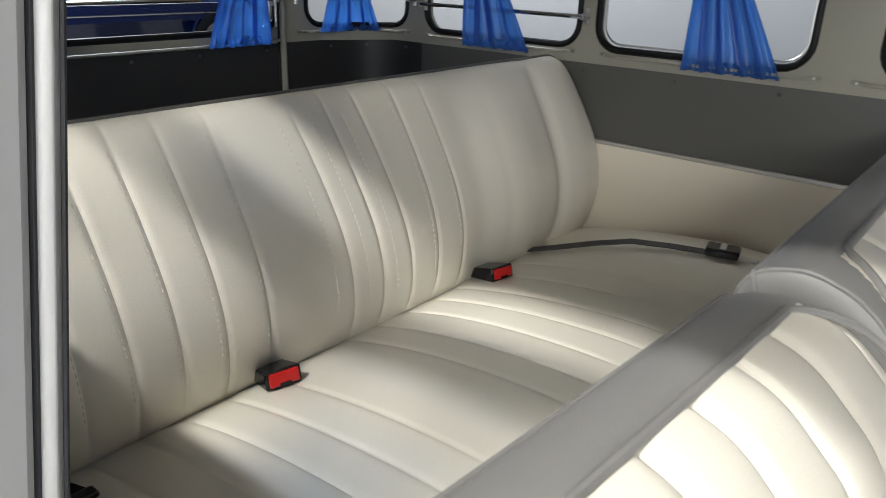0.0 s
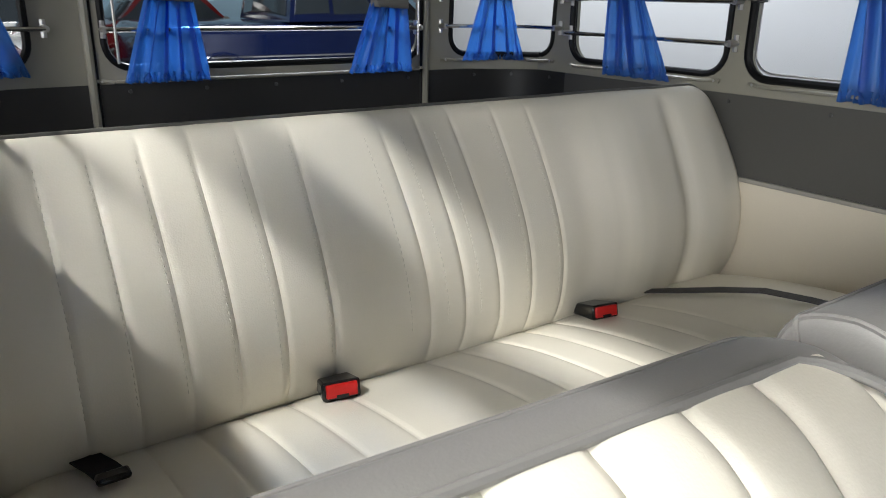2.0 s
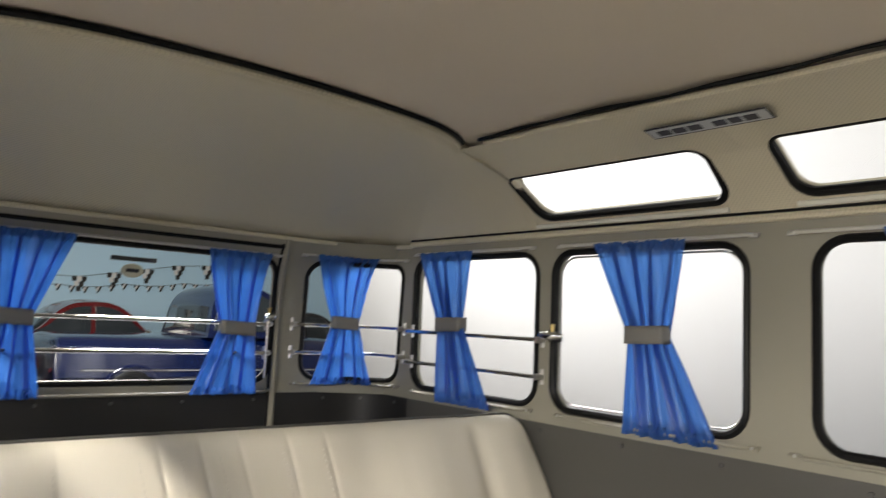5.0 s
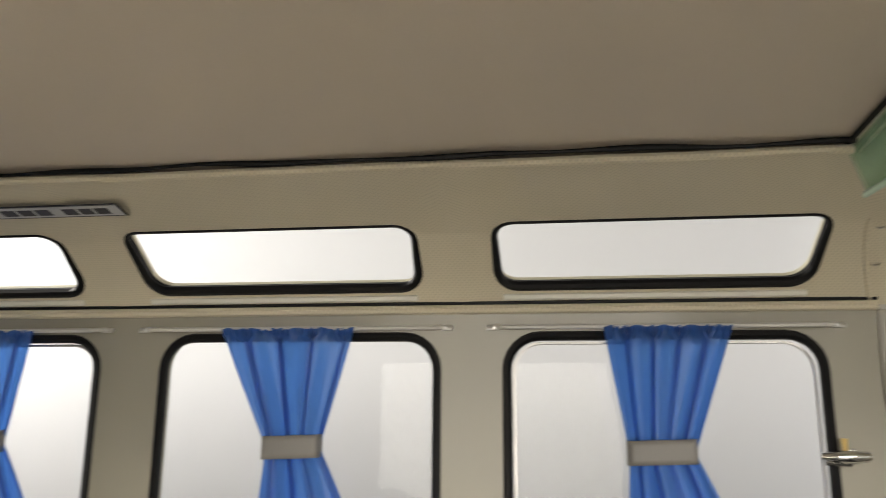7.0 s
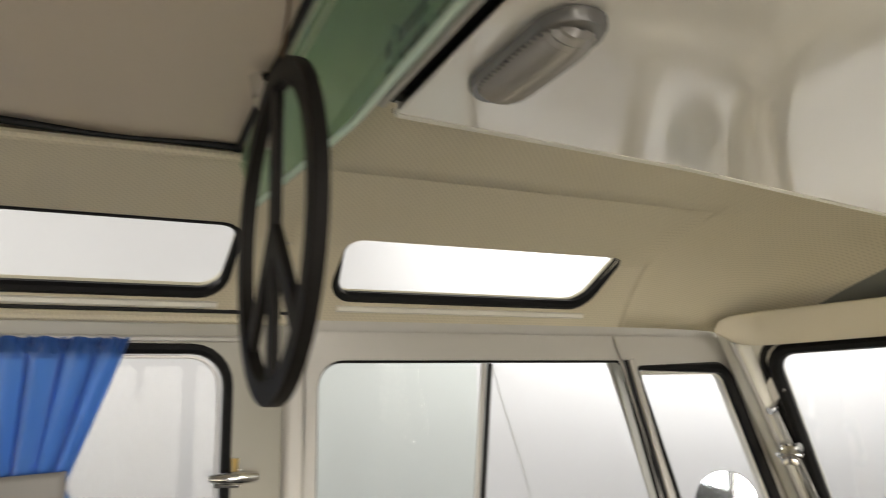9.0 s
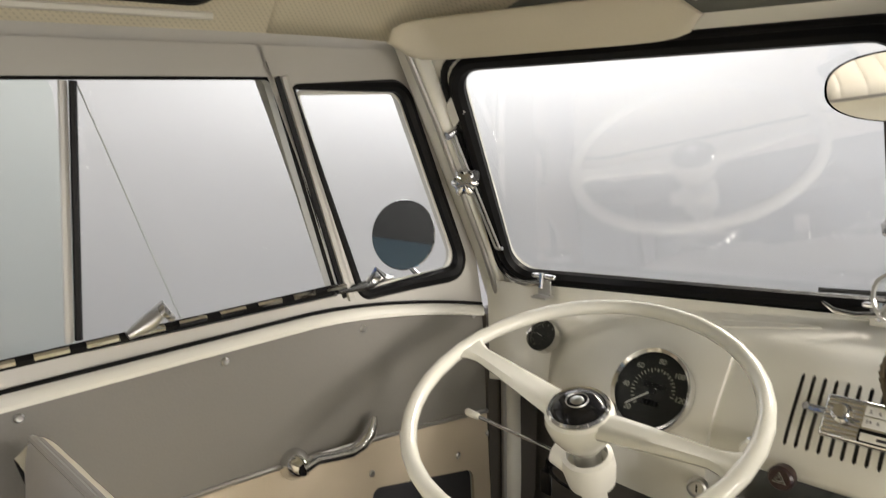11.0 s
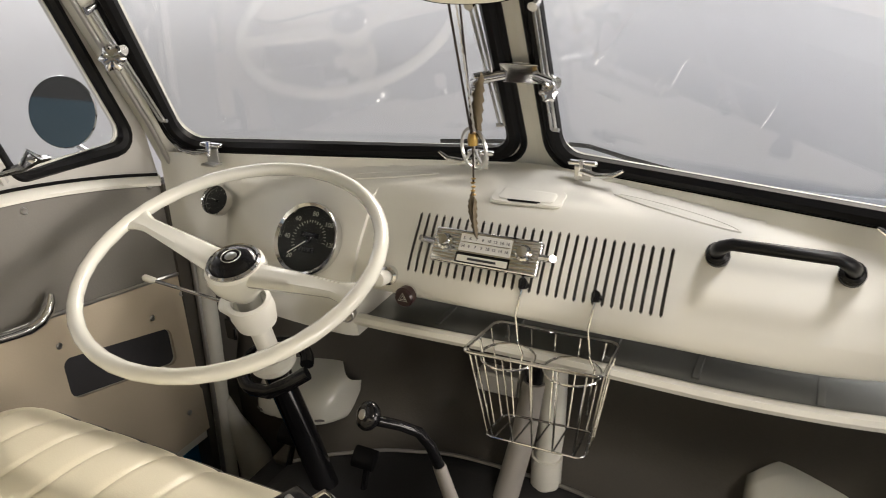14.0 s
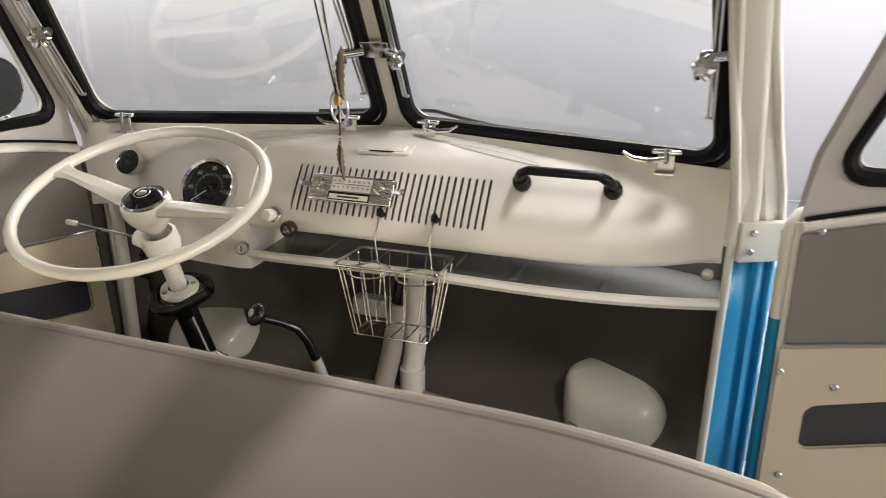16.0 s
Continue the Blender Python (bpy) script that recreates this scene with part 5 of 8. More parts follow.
    part("lower_panel", bm, CREAM_DOOR, th, "cream vinyl lower door panel")
    bm = bmesh.new()
    patch(bm, lambda s, t, d: face(s, strip(s) + 0.003 + (belt(s) - 0.028 - strip(s)) * t, d - 0.002 * math.sin(t * math.pi)), 0.65, 1.69, 0.0, 1.0, -0.006, -0.002, 20, 4)
    part("upper_panel", bm, GREY_DOOR, th, "grey vinyl upper door panel")
    # flat dark sheet close behind the hole stands in for the pocket's shade
    bm = bmesh.new()
    patch(bm, face, 1.365, 1.66, 0.63, 0.83, 0.003, 0.006, 2, 2)
    part("pocket", bm, POCKET, th, "dark sheet standing in for the shaded door pocket")
    part("trim_strip", tubed([face(x, strip(x), -0.009) for x in np.linspace(0.69, 1.69, 20)], 0.0042, 6), ALU, th, "thin aluminium strip")
    for x, z in ((1.128, 1.114), (1.388, 1.104), (1.663, 1.068), (0.85, 1.115), (1.690, 0.808), (1.665, 0.60), (1.601, 0.790), (1.385, 0.835), (1.35, 0.64), (1.645, 0.52), (1.40, 0.52)):
        mm = face_matrix(face(x, z, -0.007), (0, -sg, 0.02))
        part("panel_screw", lathed([(0.0065, -0.001), (0.0065, 0.0015), (0.0045, 0.003), (0, 0.0025)], 14, mm), STEEL, th)
    # window crank
    cm = face_matrix(face(1.228, 0.913, -0.006), (0, -sg, 0.0))
    cr = part("window_crank", lathed([(0.026, 0), (0.026, 0.008), (0.021, 0.018), (0.015, 0.030), (0.011, 0.034)], 24, cm), CHROME, th, "chrome window crank")
    part("crank_cap", lathed([(0.011, 0.031), (0.010, 0.036), (0, 0.037)], 20, cm), BLACK, cr, "black centre cap")
    a = Vector(face(1.228, 0.913, -0.034))
    pts = [a, Vector(face(1.256, 0.918, -0.034)), Vector(face(1.291, 0.912, -0.037)), Vector(face(1.321, 0.909, -0.039)), Vector(face(1.346, 0.914, -0.039)), Vector(face(1.364, 0.926, -0.037)), Vector(face(1.375, 0.942, -0.035)), Vector(face(1.379, 0.953, -0.034))]
    part("crank_arm", tubed(pts, [0.012, 0.010, 0.009, 0.010, 0.011, 0.011, 0.009, 0.005], 12), CHROME, cr)
    # quarter-light catch and door latch
    vp = Vector(face(1.40, 1.178, -0.006))
    vl = part("vent_catch", tubed([vp + Vector((-0.06, 0, 0.0)), vp, vp + Vector((0.03, 0, 0.008)), vp + Vector((0.06, 0, 0.004))], [0.004, 0.009, 0.010, 0.005], 8), CHROME, th, "chrome quarter-light catch")
    part("catch_lever", tubed([vp, vp + Vector((0.012, -sg * 0.015, 0.03)), vp + Vector((0.03, -sg * 0.015, 0.012))], 0.005, 8), CHROME, vl)
    wl = Vector(face(1.02, 1.20, -0.012))
    part("pane_catch", tubed([wl + Vector((-0.03, 0, -0.012)), wl, wl + Vector((0.018, -sg * 0.01, 0.018)), wl + Vector((0.03, -sg * 0.008, 0.0))], [0.006, 0.014, 0.012, 0.006], 10), STEEL, th, "steel sliding-pane catch")
    # painted outer edges
    part("edge_upper", tubed([face(1.704, 0.90, 0.018), face(1.704, 1.045, 0.018), face(1.701, 1.068, 0.018), face(1.692, 1.084, 0.018), face(1.672, 1.093, 0.018)], 0.014, 10), PAINT, th, "ivory door edge")
    part("edge_lower", tubed([face(1.704, z, 0.020 + 0.03 * (z - 0.9) ** 2) for z in (0.43, 0.58, 0.74, 0.90)], 0.0145, 10), BLUE, th, "turquoise door edge")
    bm = bmesh.new()
    patch(bm, face, 0.634, 1.70, 0.46, 0.97, 0.052, 0.056, 4, 4)
    part("outer_skin_lower", bm, BLUE, th, "turquoise outer skin")
    th.location = (HX, sg * HY, 0)
    return th


front_door(1, "driver_door", "closed driver's door, grey and cream vinyl panels, ivory frame")
rd = front_door(-1, "passenger_door", "wide open passenger door, grey and cream vinyl panels")
rd.rotation_euler = (0, 0, radians(95.1))
rd.location = (1.620, -0.815, 0)
# right door opening: blue outer post, hinge
bp = thing("door_hinge_post", "turquoise painted outer post with white steel hinge", "post")


def jamb_sheet(rows, thick=0.012):
    """A pressed door jamb from rows of (inner edge, step, outer edge)."""
    bm = bmesh.new()
    grid = []
    for p, q, r_ in rows:
        p, q, r_ = Vector(p), Vector(q), Vector(r_)
        n = (r_ - p).cross(Vector((0, 0, 1))).normalized()
        pts = [p + n * 0.004, p + (q - p) * 0.12 - n * 0.004, p + (q - p) * 0.5, q - (q - p) * 0.08, q + n * 0.010, q + (r_ - q) * 0.5 + n * 0.010, r_ + n * 0.008, r_ + n * 0.024]
        grid.append([bm.verts.new(v) for v in pts])
    for a, b in zip(grid, grid[1:]):
        for k in range(7):
            bm.faces.new((a[k], a[k + 1], b[k + 1], b[k]))
    return bm


low_rows = [((1.722, -0.748, z), (1.772, -0.792, z), (1.794, -0.812, z)) for z in (0.45, 0.62, 0.80, 0.955)]
high_rows = [((1.722, -0.750, 0.955), (1.768, -0.795, 0.955), (1.790, -0.817, 0.955)), ((1.722, -0.752, 1.03), (1.766, -0.796, 1.03), (1.790, -0.819, 1.03)), ((1.705, -0.745, 1.09), (1.745, -0.788, 1.09), (1.765, -0.812, 1.09)),
             ((1.660, -0.734, 1.20), (1.695, -0.768, 1.20), (1.712, -0.789, 1.20)), ((1.590, -0.712, 1.36), (1.625, -0.742, 1.36), (1.640, -0.760, 1.36)), ((1.480, -0.690, 1.585), (1.515, -0.715, 1.585), (1.53, -0.73, 1.585))]
for nm, rows_, m_, lb in (("post_skin", low_rows, BLUE, "turquoise pressed door jamb"), ("upper_post", high_rows, PAINT, "ivory pressed door jamb")):
    ob = part(nm, jamb_sheet(rows_), m_, bp, lb)
    md = ob.modifiers.new("t", "SOLIDIFY")
    md.thickness, md.offset = 0.010, 0
part("jamb_bead", tubed([(1.716, -0.744, 0.46), (1.722, -0.747, 0.75), (1.722, -0.749, 0.95), (1.720, -0.752, 1.04), (1.700, -0.745, 1.09), (1.655, -0.733, 1.20), (1.585, -0.711, 1.36), (1.475, -0.688, 1.585)], 0.0085, 10), PAINT, bp, "ivory rolled jamb edge")
bm = boxed(-0.050, 0.050, -0.006, 0.006, -0.040, 0.038)
bmesh.ops.transform(bm, matrix=Matrix.Translation((1.738, -0.806, 0.998)) @ Matrix.Rotation(radians(-64), 4, "Z"), verts=bm.verts)
part("hinge_plate", bm, PAINT, bp, "ivory hinge plate", bevel=0.003)
for y, z in ((-0.784, 1.016), (-0.782, 0.980), (-0.836, 1.016), (-0.838, 0.982)):
    part("hinge_bolt", lathed([(0.0065, 0), (0.0065, 0.004), (0.004, 0.006), (0, 0.006)], 8, face_matrix((1.738 - 0.49 * (y + 0.806) - 0.006, y, z), (-0.9, -0.44, 0))), STEEL, bp)
# left post hinge pillar in the cab
tagged(mesh_ob("kick_panel", tubed([(1.748, 0.742, 0.50), (1.756, 0.738, 0.44), (1.774, 0.728, 0.37), (1.790, 0.718, 0.30), (1.792, 0.715, 0.20)], [0.012, 0.022, 0.034, 0.044, 0.046], 14), PAINT), "ivory bulged foot of the door post", "panel")
# ---- seats ----


def chaikin(rows, n=2):
    p = [np.array(r, float) for r in rows]
    for _ in range(n):
        q = []
        for i in range(len(p)):
            a, b = p[i], p[(i + 1) % len(p)]
            q += [a * 0.75 + b * 0.25, a * 0.25 + b * 0.75]
        p = q
    return p


def padded(prof, y0, y1, R, seams, groove=0.0025, puff=0.0014, wide=0.115, arch=0.0, ends=(1, 1), warp=None, full=False, edge=None, drop=None, skew=0.0, folds=(), cut=0.9):
    """Upholstery: prof rows (x, z, pleated 0..1) closed and counter-clockwise in x, z, drawn out along y with rounded ends and sewn pleats.
    Returns the bmesh and the grid of points."""
    pr = chaikin(prof)
    n = len(pr)
    nor = []
    for i in range(n):
        d = pr[(i + 1) % n][:2] - pr[i - 1][:2]
        d = d / (np.hypot(*d) or 1)
        nor.append(np.array([d[1], -d[0]]))
    ys = set()
    for s in seams:
        ys |= {s, s - 0.003, s + 0.003, s - 0.007, s + 0.007, s - 0.013, s + 0.013}
    if edge:
        ys |= set(np.linspace(y0 + edge[0] - 0.003, y0 + edge[0] + edge[1], 14)) | set(np.linspace(y1 - edge[0] - edge[1], y1 - edge[0] + 0.003, 14))
    ys |= set(np.linspace(y0 + R, y1 - R, int((y1 - y0) / 0.014) + 2))
    for a in np.linspace(0, math.pi / 2, 9):
        ys |= {y0 + R - R * math.cos(a), y1 - R + R * math.cos(a)}
    ys = sorted(y for y in ys if y0 <= y <= y1)
    keep = [ys[0]]
    for y in ys[1:]:
        if y - keep[-1] > 0.0012:
            keep.append(y)
    ys = keep
    sm = sorted(seams)
    bm = bmesh.new()
    grid = []
    for y in ys:
        e = 9.0
        if ends[0]:
            e = min(e, y - y0)
        if ends[1]:
            e = min(e, y1 - y)
        inset = R - math.sqrt(max(0, R * R - (R - e) ** 2)) if e < R else 0.0
        g = sum(groove * math.exp(-((y - s) / 0.0045) ** 2) for s in sm)
        g += sum(dp * math.exp(-((y - s) / w) ** 2) for s, w, dp in folds)
        p = 0.0
        for a, b in zip(sm, sm[1:]):
            if a < y < b:
                f = (y - a) / (b - a)
                p = (puff if b - a < wide else puff * 0.9) * math.sin(math.pi * f) ** 0.7
        up = arch * (1 - ((2 * y - y0 - y1) / (y1 - y0)) ** 2)
        fall = 0.0
        if drop:
            for e_, r_ in ((y - y0, drop[0]), (y1 - y, drop[1])):
                if e_ < r_:
                    fall += r_ - math.sqrt(max(0.0, r_ * r_ - (r_ - e_) ** 2))
        row = []
        for k in range(n):
            o = -inset + pr[k][2] * (p - g)
            dy = 0.0
            if warp:
                dy = float(np.interp(y, WARP_Y, WARP_D)) * (1.0 if full else float(np.interp(pr[k][1], (0.80, 1.14), (1, 0))))
            o += 0.0011 * math.sin(y * 17 + pr[k][1] * 13) * math.sin(y * 5.3 - pr[k][0] * 9 + 1) * min(1, pr[k][2] * 2)
            zz = pr[k][1] + nor[k][1] * o + up
            if fall:
                zl = max(q[1] for q in pr) - 0.17
                zz = zz if zz < zl else zl + (zz - zl) * (0.17 - fall) / 0.17
            row.append(bm.verts.new((pr[k][0] + nor[k][0] * o + skew * (y + 0.45), y + dy, zz)))
        grid.append(row)
    for a, b in zip(grid, grid[1:]):
        for k in range(n):
            f = bm.faces.new((a[k], a[(k + 1) % n], b[(k + 1) % n], b[k]))
            f.material_index = 0 if (pr[k][2] + pr[(k + 1) % n][2]) > cut else 1
            if edge:
                f.material_index = 0 if (pr[k][2] + pr[(k + 1) % n][2]) > 1.0 else 1
                c = f.calc_center_median()
                e = min(c.y - y0, y1 - c.y) - edge[0]
                up_ = edge[2] - c.z
                if e < 0 or up_ < 0 or (e < edge[1] and up_ < edge[1] and (edge[1] - e) ** 2 + (edge[1] - up_) ** 2 > edge[1] ** 2):
                    f.material_index = 1
    bm.faces.new(grid[0]).material_index = 1
    bm.faces.new(grid[-1][::-1]).material_index = 1
    return bm, [[v.co.copy() for v in r] for r in grid], pr


def piping(grid, k, r=0.004):
    return tubed([row[k] for row in grid], r, 8)


def face_piping(grid, pr, ya, yb, r, xtop, zlow):
    """Piping round a pleated face: up one end, over rounded corners, along the top and down again."""
    front = [k for k in range(len(pr)) if pr[k][0] > -0.4655 and pr[k][1] > zlow - 0.05]

    mid = min(grid, key=lambda q: abs(q[0].y - (-0.352 if ya < -0.3 else 0.235)))
    lean = (grid[len(grid) * 3 // 4][0].x - grid[len(grid) // 4][0].x) / (grid[len(grid) * 3 // 4][0].y - grid[len(grid) // 4][0].y)
    v = sorted(((mid[k].z, mid[k].x) for k in front))
    w = sorted(((mid[k].x, mid[k].z) for k in front))
    xtop += lean * (mid[0].y + 0.45) if ya < -0.3 else 0.0
    ztop = float(np.interp(xtop, [a for a, _ in w], [b for _, b in w]))

    def on(y, z):
        return Vector((float(np.interp(z, [a for a, _ in v], [b for _, b in v])) + 0.001 + lean * (y - mid[0].y), y, z))
    arc = [(r * (1 - math.sin(a)), r * (1 - math.cos(a))) for a in np.linspace(math.pi / 2, 0, 9)]
    pts = [on(ya, z) for z in np.linspace(zlow, ztop - r, 9)[:-1]] + [on(ya + e, ztop - u) for e, u in arc]
    pts += [on(y, ztop) for y in np.linspace(ya + r, yb - r, 16)[1:-1]]
    pts += [on(yb - e, ztop - u) for e, u in arc[::-1]] + [on(yb, z) for z in np.linspace(ztop - r, zlow, 9)[1:]]
    return tubed(pts, 0.0042, 8)


def stitches(bm, grid, pr, ys, lo, hi, step=0.011):
    """Short raised threads along the seams on the pleated face."""
    n = len(pr)
    for s in ys:
        row = min(grid, key=lambda r: abs(r[0].y - (s + 0.004)))
        pts = [row[k] for k in range(n) if pr[k][2] > 0.5 and lo <= row[k].z <= hi]
        if len(pts) < 2:
            continue
        L = np.concatenate([[0], np.cumsum([(b - a).length for a, b in zip(pts, pts[1:])])])
        if L[-1] > 3:
            continue
        for d in np.arange(0, L[-1] - step, step):
            a, b = [Vector([np.interp(q, L, [p[i] for p in pts]) for i in range(3)]) for q in (d, d + step * 0.62)]
            v = [bm.verts.new(p + Vector((0, w, 0))) for p in (a, b) for w in (-0.0006, 0.0006)]
            c = bm.verts.new((a + b) / 2 + Vector((0.0012, 0, 0.0006)))
            bm.faces.new((v[0], v[1], c))
            bm.faces.new((v[1], v[3], c))
            bm.faces.new((v[3], v[2], c))
            bm.faces.new((v[2], v[0], c))
    return bm


THREAD = mat("tan_thread", (0.56, 0.53, 0.455), 0.8, spec=0.1)
RS = [-0.608, -0.545, -0.480, -0.412, -0.342, -0.263, -0.111, -0.040, 0.030, 0.125, 0.205]
RF = [(0.285, 0.040, 0.004), (0.375, 0.004, 0.0012), (0.440, 0.004, 0.0012), (0.440, 0.085, -0.011), (0.592, 0.022, 0.013), (0.685, 0.045, -0.007)]
# how far each seam strays sideways from the top of the backrest to its foot
WARP_Y = (-0.70, -0.608, -0.48, -0.342, -0.263, -0.111, -0.040, 0.030, 0.125, 0.205, 0.31, 0.70)
WARP_D = (0.0, 0.003, 0.012, 0.015, 0.011, 0.037, 0.037, 0.042, 0.020, 0.016, 0.0, 0.0)
rb = thing("rear_bench", "cream pleated vinyl rear bench with grey piping", "bench seat")
prof = [(-1.34, 0.70, 0), (-1.20, 0.70, 0.2), (-1.152, 0.76, 1), (-1.136, 0.86, 1), (-1.152, 0.95, 1), (-1.196, 1.045, 1), (-1.238, 1.118, 0.9), (-1.268, 1.160, 0.12), (-1.325, 1.158, 0), (-1.365, 1.09, 0), (-1.375, 0.90, 0)]
bm, g, pr = padded(prof, -0.727, 0.784, 0.035, RS, warp=True, folds=RF, drop=(0.05, 0.075), cut=0.1)
part("backrest", bm, [CREAM_SEAT, CREAM_SEAT], rb)
k = min(range(len(pr)), key=lambda i: abs(pr[i][0] + 1.292) + abs(pr[i][1] - 1.158))
part("back_piping", piping(g, k, 0.004), GREY, rb, "dark grey piping")
tagged(part("stitching", stitches(bmesh.new(), g, pr, RS, 0.80, 1.14), THREAD, rb, "fine tan stitching"), kind="stuff")
prof = [(-0.60, 0.66, 0), (-0.585, 0.73, 0.6), (-0.62, 0.790, 1), (-0.72, 0.808, 1), (-0.90, 0.800, 1), (-1.06, 0.776, 1), (-1.19, 0.740, 1), (-1.23, 0.72, 0), (-1.22, 0.60, 0), (-0.65, 0.60, 0)]
bm, g, pr = padded(prof, -0.727, 0.772, 0.07, RS + [0.31, 0.40], groove=0.0022, puff=0.0012, warp=True, full=True)
part("cushion", bm, [CREAM_SEAT, CREAM_SEAT], rb)
part("base", boxed(-1.28, -0.66, -0.72, 0.72, 0.45, 0.62), GREY, rb, "dark seat base")

for nm, y0, y1, seams in (("near", -0.69, -0.180, [-0.660, -0.592, -0.525, -0.458, -0.387, -0.323, -0.245]), ("far", -0.178, 0.73, [-0.09, -0.02, 0.08, 0.15, 0.32, 0.39, 0.46, 0.53, 0.60])):
    mbt = thing("middle_bench", "cream pleated vinyl bench section with grey band and back", "bench seat", "middle bench sections")
    prof = [(-0.545, 0.62, 0), (-0.37, 0.62, 0.3), (-0.340, 0.72, 1), (-0.335, 0.88, 1), (-0.338, 0.97, 1), (-0.348, 1.025, 1), (-0.366, 1.058, 1), (-0.389, 1.080, 1), (-0.405, 1.096, 1), (-0.424, 1.1090, 1), (-0.447, 1.1165, 0.9), (-0.4615, 1.1195, 0.0), (-0.466, 1.1200, 0), (-0.478, 1.1185, 0), (-0.494, 1.1145, 0), (-0.510, 1.107, 0), (-0.522, 1.09, 0), (-0.535, 1.04, 0), (-0.556, 0.85, 0)]
    if nm == "far":
        prof = [(x + 0.0095, z - 0.004 if z > 1.0 else z, k) for x, z, k in prof]
    bm, g, pr = padded(prof, y0, y1, 0.022 if nm == "near" else 0.012, seams, groove=0.0035, puff=0.003, edge=(0.034, 0.065, 1.122 if nm == "near" else 1.118), drop=(0.03, 0.09) if nm == "near" else (0.012, 0.03), skew=0.055 if nm == "near" else 0.0)
    part("backrest", bm, [CREAM_SEAT, GREY_SEAT], mbt)
    part("face_piping", face_piping(g, pr, y0 + 0.034, y1 - 0.034, 0.065, -0.4535 if nm == "near" else -0.444, 0.70), GREY_SEAT, mbt, "grey piping round the pleated face")
    row = min(g, key=lambda r: abs(r[0].y - y0 - 0.008))
    part("end_piping", tubed([row[i] for i in range(len(pr)) if pr[i][1] > 0.9], 0.0026, 6), GREY_SEAT, mbt)
    k = min(range(len(pr)), key=lambda i: abs(pr[i][0] + 0.511) + abs(pr[i][1] - 1.103))
    part("back_piping", piping(g, k, 0.003), GREY_SEAT, mbt)
    prof = [(-0.02, 0.66, 0), (-0.005, 0.74, 0.6), (-0.04, 0.79, 1), (-0.2, 0.80, 1), (-0.38, 0.785, 1), (-0.44, 0.74, 0), (-0.43, 0.62, 0), (-0.06, 0.62, 0)]
    bm, g, pr = padded(prof, y0, y1, 0.05, seams)
    part("cushion", bm, [CREAM_SEAT, GREY_SEAT], mbt)
    part("base", boxed(-0.5, -0.06, y0 + 0.04, y1 - 0.04, 0.45, 0.635), GREY, mbt, "dark seat base")

FS = [0.605, 0.535, 0.462, 0.388, 0.312, 0.235, -0.20, -0.29, -0.375, -0.455, -0.535]
fb = thing("front_bench", "cream pleated front bench with grey-brown vinyl back", "bench seat")
prof = [(0.87, 0.66, 0), (0.97, 0.68, 0.4), (0.958, 0.80, 1), (0.935, 0.88, 1), (0.905, 0.96, 0.8), (0.885, 1.03, 0.5), (0.872, 1.085, 0.3), (0.858, 1.118, 0.3), (0.840, 1.130, 0), (0.824, 1.105, 0), (0.818, 1.0, 0), (0.83, 0.90, 0), (0.855, 0.75, 0)]
bm, g, pr = padded(prof, -0.815, 0.70, 0.05, FS, cut=0.28)
for v in bm.verts:
    if v.co.z > 0.95:
        v.co.z -= 0.020 * max(0.0, (-0.55 - v.co.y) / 0.22) ** 2 * (v.co.z - 0.95) / 0.17
g = [[p - Vector((0, 0, 0.020 * max(0.0, (-0.55 - p.y) / 0.22) ** 2 * max(0.0, p.z - 0.95) / 0.17)) for p in row] for row in g]
BACK = mat("taupe_back_vinyl", (0.33, 0.31, 0.28), 0.42, grain=0.03, scale=350, bump=0.12)
part("backrest", bm, [CREAM_FRONT, BACK], fb)
k = min(range(len(pr)), key=lambda i: abs(pr[i][0] - 0.841) + abs(pr[i][1] - 1.124))
part("top_piping", piping(g, k, 0.0045), BACK, fb, "taupe piping")
prof = [(1.255, 0.70, 0), (1.262, 0.78, 0.5), (1.240, 0.842, 1), (1.17, 0.868, 1), (1.08, 0.872, 1), (0.99, 0.862, 1), (0.93, 0.80, 0), (0.93, 0.66, 0), (1.2, 0.66, 0)]
bm, g, pr = padded(prof, -0.72, 0.70, 0.11, FS)
part("cushion", bm, [CREAM_FRONT, CREAM_FRONT], fb)
k = min(range(len(pr)), key=lambda i: abs(pr[i][0] - 1.247) + abs(pr[i][1] - 0.828))
part("cushion_piping", piping(g, k, 0.004), GREY, fb, "dark grey piping")
part("base", boxed(0.86, 1.23, -0.70, 0.68, 0.45, 0.70), GREY, fb, "dark seat box")


def buckle(p, yaw, red=True):
    th = thing("seat_belt_buckle", "black seat belt buckle with red release button on the bench" if red else "black seat belt buckle lying on the front bench", "buckle", "seat belt buckles")
    m = Matrix.Translation(p) @ Matrix.Rotation(yaw, 4, "Z") @ Matrix.Rotation(radians(-14), 4, "Y") @ Matrix.Scale(1.15, 4)
    bm = boxed(-0.055, 0.018, -0.026, 0.026, -0.012, 0.013)
    for v in bm.verts:
        if v.co.x < 0:
            v.co.y *= 0.8
            v.co.z *= 0.75
    bmesh.ops.transform(bm, matrix=m, verts=bm.verts)
    part("body", bm, BLACK, th, bevel=0.004)
    if red:
        bm = boxed(0.0155, 0.0215, -0.021, 0.021, -0.008, 0.010)
        bmesh.ops.transform(bm, matrix=m, verts=bm.verts)
        part("button", bm, RED, th, "red release button", bevel=0.002)
        bm = boxed(0.0205, 0.0222, -0.008, 0.008, -0.009, -0.004)
        bmesh.ops.transform(bm, matrix=m, verts=bm.verts)
        part("tongue_slot", bm, BLACK, th)
    return th


buckle((-1.122, -0.262, 0.775), radians(-12))
